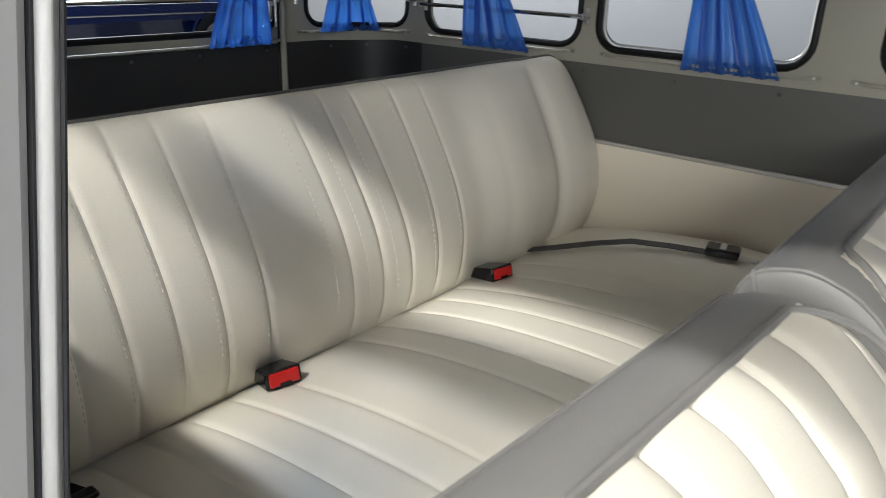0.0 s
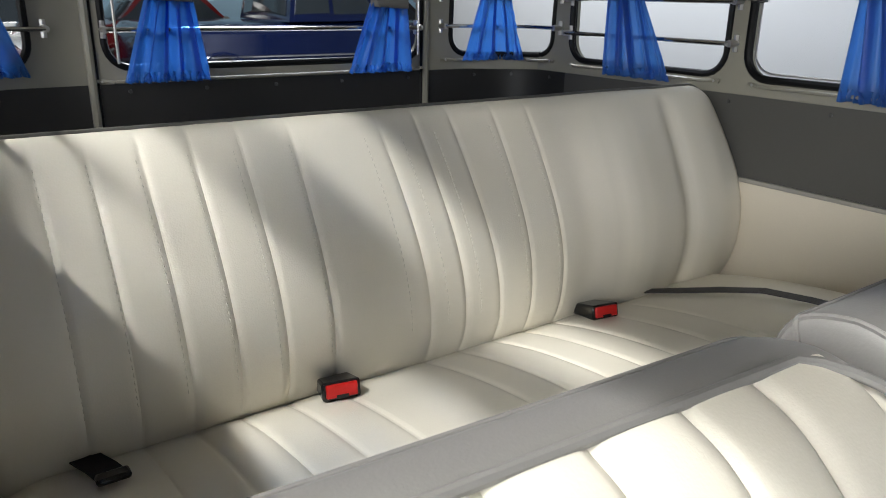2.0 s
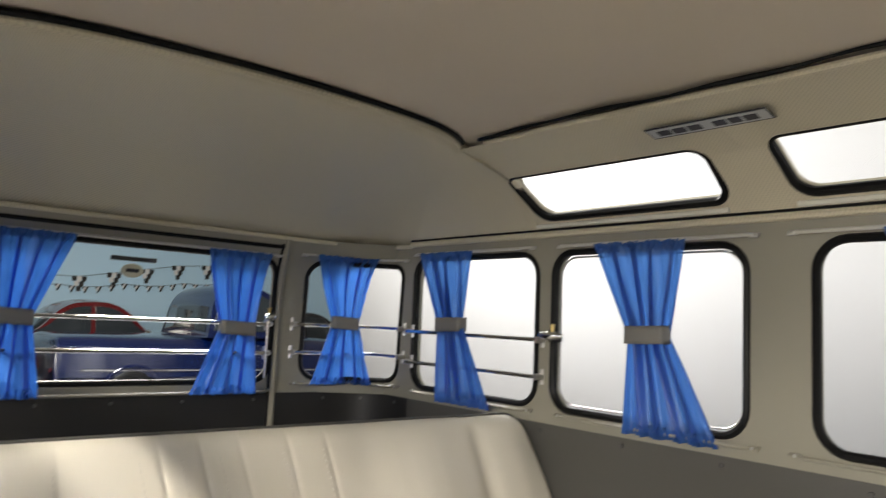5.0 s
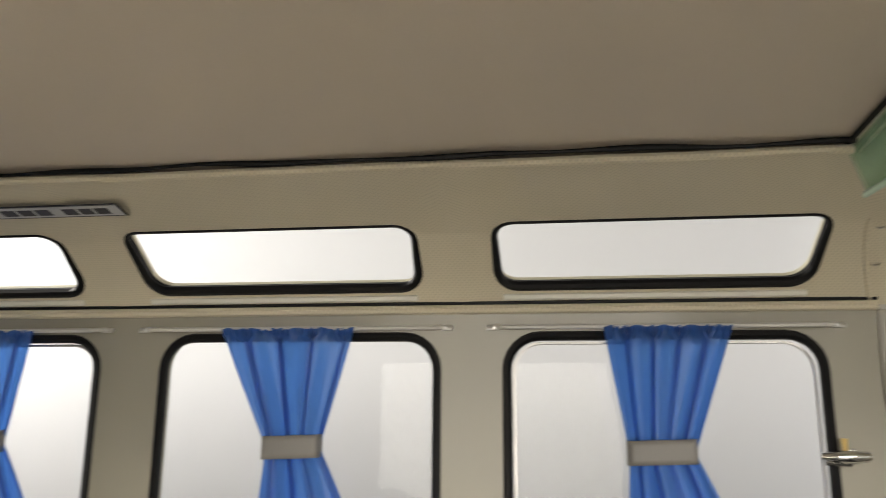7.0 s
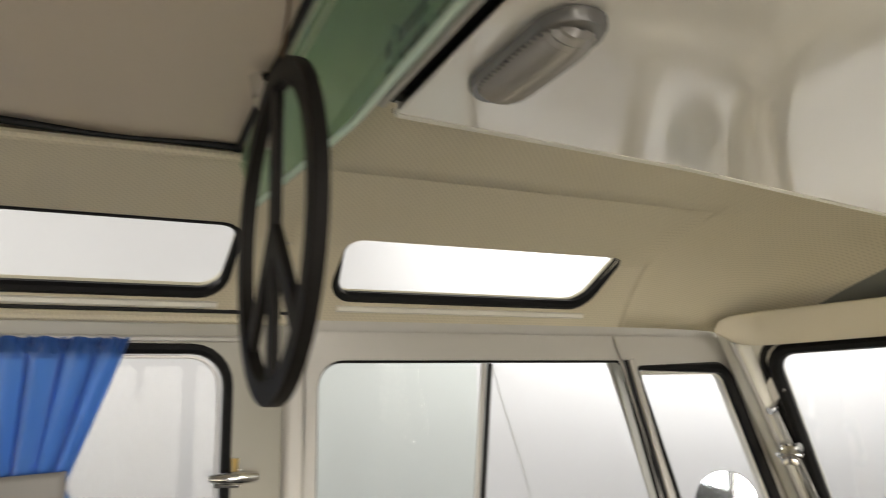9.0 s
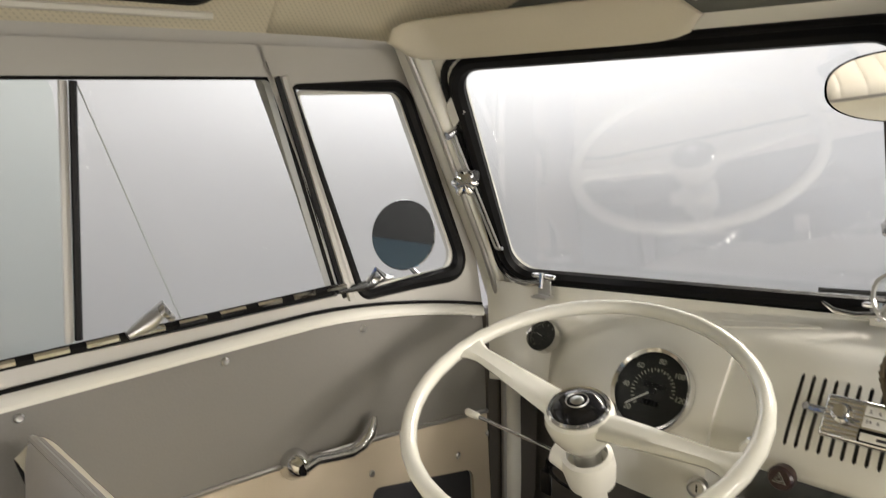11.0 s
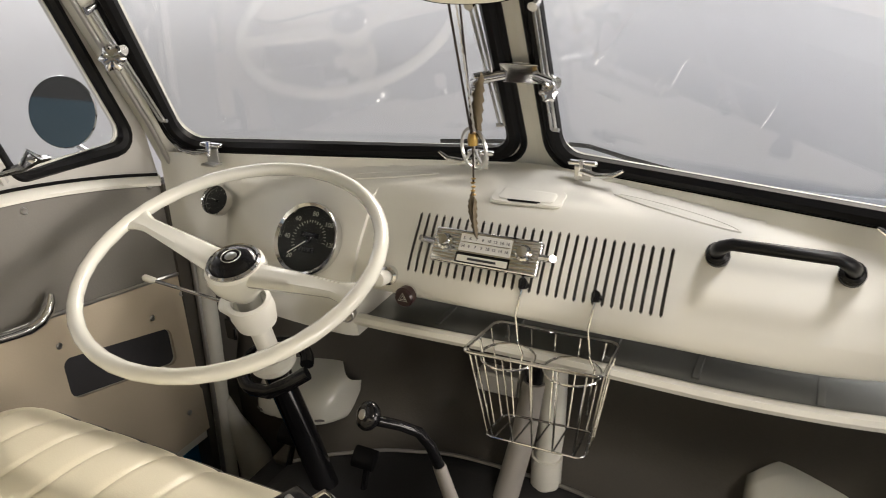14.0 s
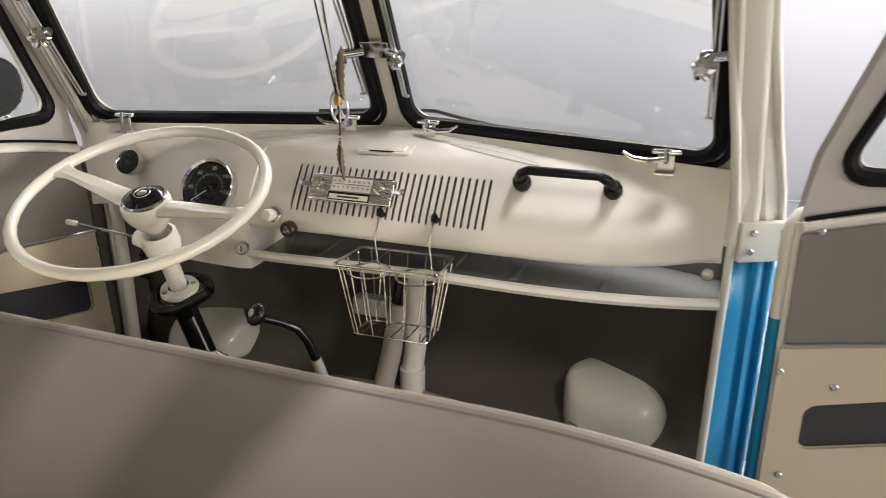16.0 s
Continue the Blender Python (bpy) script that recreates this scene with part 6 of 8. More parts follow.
buckle((-1.112, 0.290, 0.775), radians(-10))


DARK_WEB = mat("dark_grey_webbing", (0.03, 0.03, 0.032), 0.6, grain=0.15, scale=500, bump=0.4)
GREY_WEB = mat("grey_webbing", (0.35, 0.36, 0.39), 0.55, grain=0.1, scale=400, bump=0.3)


def strap(name, pts, w, parent, m=WEB, up=Vector((0, 0, 1))):
    bm = bmesh.new()
    rows = []
    pts = [Vector(p) for p in pts]
    for i, p in enumerate(pts):
        d = (pts[min(i + 1, len(pts) - 1)] - pts[max(i - 1, 0)]).normalized()
        s = d.cross(up).normalized() * w / 2
        rows.append([bm.verts.new(p - s), bm.verts.new(p + s), bm.verts.new(p + s + up * 0.002), bm.verts.new(p - s + up * 0.002)])
    for a, b in zip(rows, rows[1:]):
        for k in range(4):
            bm.faces.new((a[k], a[(k + 1) % 4], b[(k + 1) % 4], b[k]))
    bm.faces.new(rows[0])
    bm.faces.new(rows[-1][::-1])
    return part(name, bm, m, parent)


sb = thing("seat_belt", "black lap belt with tongue lying on the rear bench", "seat belt")
strap("webbing", [(-1.15, 0.475, 0.760), (-1.09, 0.490, 0.778), (-1.02, 0.535, 0.794), (-0.95, 0.570, 0.808), (-0.87, 0.595, 0.811), (-0.79, 0.612, 0.813)], 0.030, sb, DARK_WEB)
bm = boxed(-0.034, 0.034, -0.026, 0.026, -0.006, 0.012)
bmesh.ops.transform(bm, matrix=Matrix.Translation((-0.768, 0.615, 0.820)) @ Matrix.Rotation(radians(14), 4, "Z"), verts=bm.verts)
part("tongue_body", bm, BLACK, sb, "black plastic tongue", bevel=0.005)
bm = boxed(-0.006, 0.006, -0.016, 0.016, 0.0118, 0.0140)
bmesh.ops.transform(bm, matrix=Matrix.Translation((-0.768, 0.615, 0.820)) @ Matrix.Rotation(radians(14), 4, "Z"), verts=bm.verts)
part("tongue_slot", bm, STEEL, sb)
bm = boxed(0.030, 0.075, -0.010, 0.010, 0.001, 0.004)
bmesh.ops.transform(bm, matrix=Matrix.Translation((-0.768, 0.615, 0.818)) @ Matrix.Rotation(radians(-8), 4, "Z"), verts=bm.verts)
part("steel_tongue", bm, STEEL, sb, "bare steel tongue")
sb = thing("seat_belt", "black seat belt end at the crease of the rear bench", "seat belt")
strap("webbing", [(-1.18, -0.615, 0.757), (-1.14, -0.607, 0.766), (-1.10, -0.60, 0.777), (-1.06, -0.594, 0.785)], 0.036, sb)
bm = boxed(-1.070, -1.050, -0.614, -0.574, 0.783, 0.792)
part("end_piece", bm, BLACK, sb, "black belt end", bevel=0.004)
fbk = thing("seat_belt", "grey belt with black and steel tongue on the front bench", "seat belt")
m = Matrix.Translation((1.176, 0.042, 0.871)) @ Matrix.Rotation(radians(70), 4, "Z")
bm = boxed(-0.045, 0.045, -0.03, 0.026, -0.006, 0.014)
bmesh.ops.transform(bm, matrix=m, verts=bm.verts)
part("tongue_body", bm, BLACK, fbk, "black plastic tongue", bevel=0.006)
bm = tubed([m @ Vector((-0.028, -0.004, 0.014)), m @ Vector((0.028, -0.004, 0.014))], 0.006, 10)
part("steel_roller", bm, STEEL, fbk)
bm = tubed([m @ Vector(q) for q in ((-0.014, -0.028, 0.006), (-0.014, -0.05, 0.006), (0.014, -0.05, 0.006), (0.014, -0.028, 0.006))], 0.003, 6)
part("steel_tongue", bm, CHROME, fbk)
strap("webbing", [(1.15, 0.045, 0.874), (1.12, 0.035, 0.876), (1.06, 0.018, 0.876), (1.0, 0.0, 0.865)], 0.045, fbk, GREY_WEB)

# ---- curtains, rods, bars ----
n_, l_ = CURTAIN.node_tree.nodes, CURTAIN.node_tree.links
tl, mx = n_.new("ShaderNodeBsdfTranslucent"), n_.new("ShaderNodeMixShader")
tl.inputs[0].default_value = (0.16, 0.44, 0.95, 1)
mx.inputs[0].default_value = 0.38
l_.new(n_["Principled BSDF"].outputs[0], mx.inputs[1])
l_.new(tl.outputs[0], mx.inputs[2])
tp, m2 = n_.new("ShaderNodeBsdfTransparent"), n_.new("ShaderNodeMixShader")
tp.inputs[0].default_value = (0.36, 0.62, 1.0, 1)
m2.inputs[0].default_value = 0.50
l_.new(mx.outputs[0], m2.inputs[1])
l_.new(tp.outputs[0], m2.inputs[2])
l_.new(m2.outputs[0], n_["Material Output"].inputs[0])


def curtain(mp, top, tie, bot, t_top, t_tie, t_bot, seed, d=-0.026):
    rnd = random.Random(seed)
    th = thing("curtain", "blue satin curtain gathered by a grey tie band", "curtain", "blue curtains")
    bm = bmesh.new()
    rows = []
    n = 96
    ph = [rnd.uniform(0, 6.28) for _ in range(5)]
    fr = [4 + rnd.random() * 2, 10 + rnd.random() * 3, 1.7 + rnd.random() * 0.8]
    for i in range(37):
        f = i / 36
        t = t_top + (t_bot - t_top) * f
        ft = (t_tie - t_top) / (t_bot - t_top)
        if f < ft:
            u = f / ft
            w = u ** 1.05
            a, b = top[0] + (tie[0] - top[0]) * w, top[1] + (tie[1] - top[1]) * w
            amp = 0.008 + 0.006 * u
        else:
            u = (f - ft) / (1 - ft)
            w = u ** 0.95
            a, b = tie[0] + (bot[0] - tie[0]) * w, tie[1] + (bot[1] - tie[1]) * w
            amp = 0.014 - 0.002 * u
        if f < 0.05 or f > 0.965:
            amp *= 0.6
        row = []
        for j in range(n + 1):
            v = j / n
            fold = math.sin(v * fr[0] * 6.283 + ph[0]) * 0.55 + math.sin(v * fr[1] * 6.283 + ph[1] + f * 1.5) * 0.25 + math.sin(v * fr[2] * 6.283 + ph[2] - f * 2) * 0.45
            if f < 0.05 or f > 0.965:
                fold += 0.8 * math.sin(v * 26 * 6.283 + ph[3])
            vv = v + 1.9 / (6.283 * fr[2] * 2) * math.sin(v * fr[2] * 2 * 6.283 + ph[4] + f * 0.7) * min(1.0, 8 * v * (1 - v)) * (0.35 if f < 0.05 or f > 0.965 else 1.0)
            row.append(bm.verts.new(mp(a + (b - a) * vv, t + 0.0015 * math.sin(v * 60 + ph[4]), d - amp * fold * 1.15)))
        rows.append(row)
    for a, b in zip(rows, rows[1:]):
        for j in range(n):
            bm.faces.new((a[j], a[j + 1], b[j + 1], b[j]))
    ob = part("cloth", bm, CURTAIN, th)
    ob.modifiers.new("t", "SOLIDIFY").thickness = 0.0012
    bm = bmesh.new()
    lo, hi = min(tie) - 0.003, max(tie) + 0.003
    ring = rrect(lo, hi, d - 0.022, d + 0.014, 0.010, 4)
    sl = (0.004 if t_bot < t_top else 0)
    rr = [[bm.verts.new(mp(s, t_tie + h + sl * (s - lo) / (hi - lo), q)) for s, q in ring] for h in (-0.0185, -0.010, 0.0, 0.010, 0.0185)]
    for a, b in zip(rr, rr[1:]):
        for k in range(len(ring)):
            bm.faces.new((a[k], a[(k + 1) % len(ring)], b[(k + 1) % len(ring)], b[k]))
    ob = part("tie_band", bm, TIE, th, "grey tie band")
    ob.modifiers.new("t", "SOLIDIFY").thickness = 0.002
    return th


zt, zm, zb = TZ(1.563), TZ(1.353), TZ(1.163)
CL = [((-1.653, -1.436), (-1.556, -1.462), (-1.56, -1.356)), ((-1.054, -0.826), (-0.958, -0.867), (-0.964, -0.759)), ((-0.468, -0.234), (-0.380, -0.288), (-0.40, -0.19)), ((0.177, 0.377), (0.209, 0.308), (0.20, 0.40))]
for i, (a, b, c) in enumerate(CL):
    curtain(left, a, b, c, zt, zm, zb, i, -0.026 if i else -0.044)
    if i < 2:
        def lean(s, t, d):
            p = right(s, t, d)
            return (p[0], p[1] + 0.002 + 0.17 * (p[2] - 1.165), p[2])
        curtain(lean if i else right, a, b, c, zt, zm, zb, 10 + i, -0.024)
curtain(rear, (RL + 0.345, RL + 0.114), (RL + 0.289, RL + 0.196), (RL + 0.358, RL + 0.162), 1.535, 1.335, 1.150, 20, -0.045)
curtain(rear, (RL - 0.216, RL - 0.400), (RL - 0.271, RL - 0.364), (RL - 0.196, RL - 0.385), 1.535, 1.325, 1.150, 21, -0.045)
curtain(rear, (0.145, 0.390), (0.212, 0.315), (0.135, 0.378), 1.548, 1.350, 1.172, 22, -0.046)
curtain(rear, (2 * RL - 0.390, 2 * RL - 0.145), (2 * RL - 0.315, 2 * RL - 0.212), (2 * RL - 0.378, 2 * RL - 0.135), 1.548, 1.350, 1.172, 23, -0.046)


def rod(mp, s0, s1, t, d=-0.020, n=10, m=PAINT_GREY):
    th = thing("curtain_rod", "thin pale curtain rod screwed over the window", "curtain rod", "curtain rods")
    part("rod", tubed([mp(s0, t + 0.002, -0.004)] + [mp(s, t, d) for s in np.linspace(s0 + 0.02, s1 - 0.02, n)] + [mp(s1, t + 0.002, -0.004)], 0.0038, 6), m, th)
    for s in (s0, s1):
        e = 0.012 if s == s1 else -0.012
        bm = bmesh.new()
        tube(bm, [mp(s - e * 0.6, t, -0.004), mp(s + e, t, -0.004)], 0.006, 8, squash=0.5)
        part("end_tab", bm, m, th)
        part("screw", lathed([(0.003, 0), (0.003, 0.002), (0, 0.003)], 10, face_matrix(mp(s, t, -0.008), Vector(mp(s, t, -0.02)) - Vector(mp(s, t, 0)))), STEEL, th)


for i, (a, b) in enumerate(((-1.715, -1.262), (-1.165, -0.699), (-0.621, -0.082), (0.0, 0.539))):
    rod(left, a, b, TZ(1.561))
    rod(left, a, b, TZ(1.166), m=WALL_BEIGE)
    if i < 2:
        rod(right, a, min(b, -0.745), TZ(1.561))
        rod(right, a, min(b, -0.745), TZ(1.166), m=WALL_BEIGE)
rod(rear, 0.06, 0.41, 1.546, -0.03)
rod(rear, 0.06, 0.41, 1.172, -0.03, m=WALL_BEIGE)
rod(rear, RL - 0.435, RL + 0.40, 1.535, -0.03, 20)
rod(rear, RL - 0.435, RL + 0.40, 1.152, -0.03, 20, WALL_BEIGE)


def bar(mp, s0, s1, t, d=-0.026):
    th = thing("window_bar", "chrome protective bar across the luggage window", "bar", "window bars")
    part("bar", tubed([mp(s, t, d) for s in np.linspace(s0, s1, 14)], 0.0052, 8), CHROME, th)
    for s in (s0, s1):
        part("bracket", tubed([mp(s, t, 0.0), mp(s, t, d - 0.004)], 0.0075, 8), ALU, th, "small steel bracket")
        part("bracket_foot", tubed([mp(s, t - 0.018, -0.002), mp(s, t + 0.018, -0.002)], 0.006, 6), ALU, th)


for t in (1.343, 1.262):
    bar(left, -1.728, -1.222, TZ(t))
    bar(right, -1.728, -1.222, TZ(t))
    bar(rear, 0.030, 0.425, t)
    bar(rear, 2 * RL - 0.425, 2 * RL - 0.030, t)
    bar(rear, RL - 0.424, RL + 0.385, t - 0.003)


def latch(p, out, along):
    """Chrome pop-out window latch."""
    th = thing("window_latch", "chrome pop-out window latch on the pillar", "latch", "window latches")
    p, out, along = Vector(p), Vector(out), Vector(along)
    part("base", tubed([p - out * 0.012, p + out * 0.012], 0.011, 12), CHROME, th)
    part("lever", tubed([p + out * 0.010 - along * 0.022, p + out * 0.016, p + out * 0.014 + along * 0.020, p + out * 0.006 + along * 0.042], [0.008, 0.010, 0.009, 0.005], 10), CHROME, th)
    part("link", tubed([p + Vector((0, 0, -0.012)), p + along * 0.036 + Vector((0, 0, -0.010))], 0.004, 8), CHROME, th)
    part("pin", tubed([p + along * 0.006 + Vector((0, 0, 0.008)), p + along * 0.006 + Vector((0, 0, 0.026))], [0.004, 0.0055], 8), mat("brass", (0.55, 0.40, 0.16), 0.3, metal=1.0), th, "brass pin")


latch((-1.185, 0.757, 1.352), (0, -1, 0), (1, 0, 0))
latch((0.535, 0.757, 1.362), (0, -1, 0), (-1, 0, 0))
latch((-1.185, -0.712, 1.352), (0, 1, 0), (1, 0, 0))
for sg in (1, -1):
    latch(rear(RL - 0.025 - sg * 0.41, 1.36, 0.0), (1, 0, 0), (0, -sg * 0.5, 0))
    st = thing("tailgate_stay", "thin steel stay beside the rear window", "stay", "tailgate stays")
    part("rod", tubed([rear(RL - 0.025 - sg * 0.39, 1.35, -0.03), rear(RL - 0.025 - sg * 0.39, 1.19, -0.03)], 0.0032, 6), ALU, st)


DULL = mat("darkened_steel", (0.10, 0.10, 0.10), 0.35, metal=0.8)


def board_screws(mp, ss, t):
    for s in ss:
        p = mp(s, t, -0.004)
        q = mp(s, t, -0.02)
        b = lathed([(0.0045, -0.001), (0.0045, 0.001), (0.003, 0.002), (0, 0.0017)], 12, face_matrix(p, Vector(q) - Vector(p)))
        tagged(mesh_ob("board_screw", b, DULL), "small dark screw with cup washer", "screw", "board screws")


board_screws(lambda s, t, d: (s, 0.775 + d, t), (-1.45, -1.22, -0.987, -0.76, -0.5, -0.25, 0.02, 0.3, 0.55), 1.128)
board_screws(lambda s, t, d: (s, -0.730 - d, t), (-1.45, -1.22, -0.987, -0.72), 1.128)
board_screws(rear, (0.06, 0.19, 0.31, RL - 0.40, RL - 0.20, RL - 0.02, RL + 0.16, RL + 0.34, 2 * RL - 0.31, 2 * RL - 0.19), 1.128)

# name plate on the headliner
TP = SIDE.find(0, 0.566)
plate = thing("name_plate", "small white plate with dark border on the headliner", "plate")
for h, m, d, nm in ((0.0195, BARS, -0.0115, "border"), (0.0155, mat("white_plate", (0.46, 0.47, 0.47), 0.35), -0.0125, "field")):
    bm = bmesh.new()
    w = 0.1125 if nm == "border" else 0.1095
    patch(bm, left, -0.6815 - w, -0.6815 + w, TP - h, TP + h, d, d + 0.0012, 4, 2)
    part(nm, bm, m, plate)
for a, b in ((-0.775, -0.750), (-0.745, -0.720), (-0.715, -0.690), (-0.668, -0.645), (-0.640, -0.618), (-0.613, -0.590)):
    bm = bmesh.new()
    patch(bm, left, a, b, TP - 0.009, TP + 0.009, -0.0134, -0.0129, 1, 1)
    part("print_bar", bm, BARS, plate)
# ---- roof fittings ----
ab = thing("air_box", "glossy ivory fresh-air box under the cab roof", "air box")
BOT = [(0.56, 0.178, 1.704), (0.90, 0.19, 1.696), (1.24, 0.205, 1.678), (1.50, 0.245, 1.603), (1.56, 0.25, 1.598)]
bm = bmesh.new()
rows = []
for x, hw, z in BOT:
    row = []
    for j in range(13):
        v = -1 + j / 6
        row.append(bm.verts.new((x, hw * v, z + 0.003 * (1 - v * v))))
    row.insert(0, bm.verts.new((x, -hw - 0.004, z + 0.075)))
    row.append(bm.verts.new((x, hw + 0.004, z + 0.075)))
    rows.append(row)
for a, b in zip(rows, rows[1:]):
    for j in range(14):
        bm.faces.new((a[j], a[j + 1], b[j + 1], b[j]))
part("tray", bm, mat("glossy_tray_enamel", (0.80, 0.78, 0.71), 0.08, blotch=0.03, coat=1.0), ab, "glossy ivory tray")
for sg in (1, -1):
    part("edge_flange", tubed([(x, sg * (hw + 0.002), z + 0.002) for x, hw, z in BOT], 0.0045, 6), PAINT, ab)
    part("edge_gap", tubed([(x, sg * (hw + 0.0075), z + 0.005) for x, hw, z in BOT], 0.0022, 6), RUBBER, ab, "dark joint line")
    for x, y, z in ((1.30, 0.212, 1.660), (1.42, 0.232, 1.626), (1.25, 0.15, 1.676)):
        part("tray_screw", lathed([(0.007, 0), (0.007, 0.002), (0.004, 0.004), (0, 0.004)], 12, face_matrix((x, sg * (y - 0.012), z - 0.001), (0.2, 0, -1), (1, 0, 0))), STEEL, ab)
part("mouth", boxed(0.552, 0.566, -0.183, 0.183, 1.716, 1.768), BLACK, ab, "dark air outlet")
for k in range(5):
    y = -0.15 + k * 0.075
    part("mouth_bar", tubed([(0.549, y, 1.714), (0.549, y, 1.772)], 0.0035, 6), PAINT_GREY, ab)
part("mouth_lip", tubed([(0.549, -0.185, 1.714), (0.549, 0.185, 1.714)], 0.004, 6), PAINT_GREY, ab)
part("bar_across", tubed([(0.548, -0.18, 1.744), (0.548, 0.18, 1.744)], 0.003, 6), PAINT_GREY, ab)
vn = part("air_knob", lathed([(0.032, 0), (0.030, 0.003), (0.020, 0.005), (0.014, 0.007), (0, 0.008)], 28, face_matrix((1.12, 0.05, 1.684), (0.05, 0, -1), (1, 0, 0))), STEEL, ab, "steel control boss")
part("knob_lens", lathed([(0.019, 0.005), (0.012, 0.010), (0, 0.011)], 20, face_matrix((1.12, 0.05, 1.684), (0.05, 0, -1), (1, 0, 0))), mat("brown_lens", (0.16, 0.11, 0.07), 0.15), vn, "brown lens")
dl = thing("dome_lamp", "oblong ribbed glass dome lamp in a grey frame", "lamp")
LC = (0.612, 0.040, 1.704)
cap = rrect(-0.028, 0.028, -0.075, 0.075, 0.0275, 6)
bm = bmesh.new()
rows = [[bm.verts.new((LC[0] + a * s, LC[1] + b * (1 - (1 - s) * 0.4), LC[2] - h)) for a, b in cap] for s, h in ((0.92, 0.0), (0.92, 0.005), (0.84, 0.009))]
for a, b in zip(rows, rows[1:]):
    for k in range(len(cap)):
        bm.faces.new((a[k], a[(k + 1) % len(cap)], b[(k + 1) % len(cap)], b[k]))
bm.faces.new(rows[-1])
part("frame", bm, mat("grey_lamp_frame", (0.24, 0.235, 0.225), 0.25, metal=0.6), dl, "grey lamp frame")
bm = bmesh.new()
rows = []
for k in range(41):
    y = -0.060 + 0.120 * k / 40
    e = math.sqrt(max(0.0, 1 - (abs(y) / 0.0605) ** 6))
    rr = 0.0235 * e * (1.0 if k % 2 else 0.82)
    rows.append([bm.verts.new((LC[0] + rr * math.cos(a), LC[1] + y, LC[2] - 0.008 - rr * 0.55 * math.sin(a))) for a in np.linspace(0, math.pi, 9)])
for a, b in zip(rows, rows[1:]):
    for k in range(8):
        bm.faces.new((a[k], a[k + 1], b[k + 1], b[k]))
part("lens", bm, mat("ribbed_lamp_glass", (0.30, 0.285, 0.26), 0.10, coat=0.8), dl, "ribbed glass lens")

# green glass deflector at the front of the sunroof
gd = thing("wind_deflector", "green tinted glass wind deflector below the sunroof", "deflector")
bm = bmesh.new()
a = [(0.478, y, 1.757 + CROWN * (1 - (y / 0.49) ** 2) * 0.9) for y in np.linspace(-0.5, 0.5, 21)]
b = [(0.50 + 0.035 * min(1, (0.515 - abs(y)) / 0.3), y * 1.03, 1.702 + 0.006 * (1 - (y / 0.5) ** 2)) for y in np.linspace(-0.5, 0.5, 21)]
ra, rb_ = [bm.verts.new(p) for p in a], [bm.verts.new(p) for p in b]
rc, rd_ = [bm.verts.new((p[0] + 0.005, p[1], p[2] + 0.001)) for p in a], [bm.verts.new((p[0] + 0.005, p[1], p[2] + 0.001)) for p in b]
for k in range(20):
    bm.faces.new((ra[k], ra[k + 1], rb_[k + 1], rb_[k]))
    bm.faces.new((rc[k], rc[k + 1], rd_[k + 1], rd_[k]))
GG = mat("green_glass_body", (0.42, 0.56, 0.46), 0.10, trans=0.0, blotch=0.03, coat=0.3)
n_, l_ = GG.node_tree.nodes, GG.node_tree.links
tr, mx = n_.new("ShaderNodeBsdfTransparent"), n_.new("ShaderNodeMixShader")
tr.inputs[0].default_value = (0.72, 0.88, 0.76, 1)
mx.inputs[0].default_value = 0.76
l_.new(n_["Principled BSDF"].outputs[0], mx.inputs[1])
l_.new(tr.outputs[0], mx.inputs[2])
l_.new(mx.outputs[0], n_["Material Output"].inputs[0])
part("pane", bm, GG, gd, "green tinted pane")
part("lower_edge", tubed(b, 0.0075, 8, squash=0.6), mat("pale_green_edge", (0.62, 0.82, 0.70), 0.12, coat=0.5), gd, "bright polished edge")
part("upper_edge", tubed([(p[0] - 0.003, p[1], p[2] + 0.004) for p in a], 0.004, 6), RUBBER, gd)
for y in (0.29, -0.29):
    part("clip", tubed([(0.462, y, 1.772), (0.470, y, 1.745), (0.478, y, 1.722), (0.476, y + 0.004, 1.700)], [0.010, 0.012, 0.008, 0.006], 8), CHROME, gd, "chrome clip")
sh = thing("sunroof_handle", "chrome sunroof handle with black knob", "handle")
part("base", lathed([(0.036, 0), (0.036, 0.014), (0.030, 0.022), (0, 0.024)], 28, face_matrix((0.395, 0.052, 1.806), (0.1, -0.05, -1), (1, 0, 0))), BLACK, sh, "black round base")
part("dome", lathed([(0.026, 0.016), (0.025, 0.034), (0.018, 0.048), (0, 0.052)], 28, face_matrix((0.405, 0.045, 1.806), (0.1, -0.05, -1), (1, 0, 0))), CHROME, sh, "chrome dome")
part("grip", tubed([(0.41, 0.05, 1.765), (0.432, 0.035, 1.752), (0.452, 0.0, 1.768), (0.458, -0.03, 1.785)], [0.010, 0.013, 0.012, 0.008], 10), CHROME, sh)

# peace sign hanging from the handle
ps = thing("peace_sign", "black wooden peace sign hanging on a string", "ornament")
PM = Matrix.Translation((0.430, 0.05, 1.561)) @ Matrix.Rotation(radians(0.0), 4, "Z") @ Matrix.Rotation(radians(90), 4, "Y")


def flat_ring(bm, r0, r1, th, m, n=64):
    rings = [[bm.verts.new(m @ Vector((r * math.cos(a), r * math.sin(a), h))) for a in np.linspace(0, 6.28318, n, endpoint=False)] for r, h in ((r0, -th), (r1, -th), (r1, th), (r0, th))]
    for i in range(4):
        a, b = rings[i], rings[(i + 1) % 4]
        for k in range(n):
            bm.faces.new((a[k], a[(k + 1) % n], b[(k + 1) % n], b[k]))
    return bm


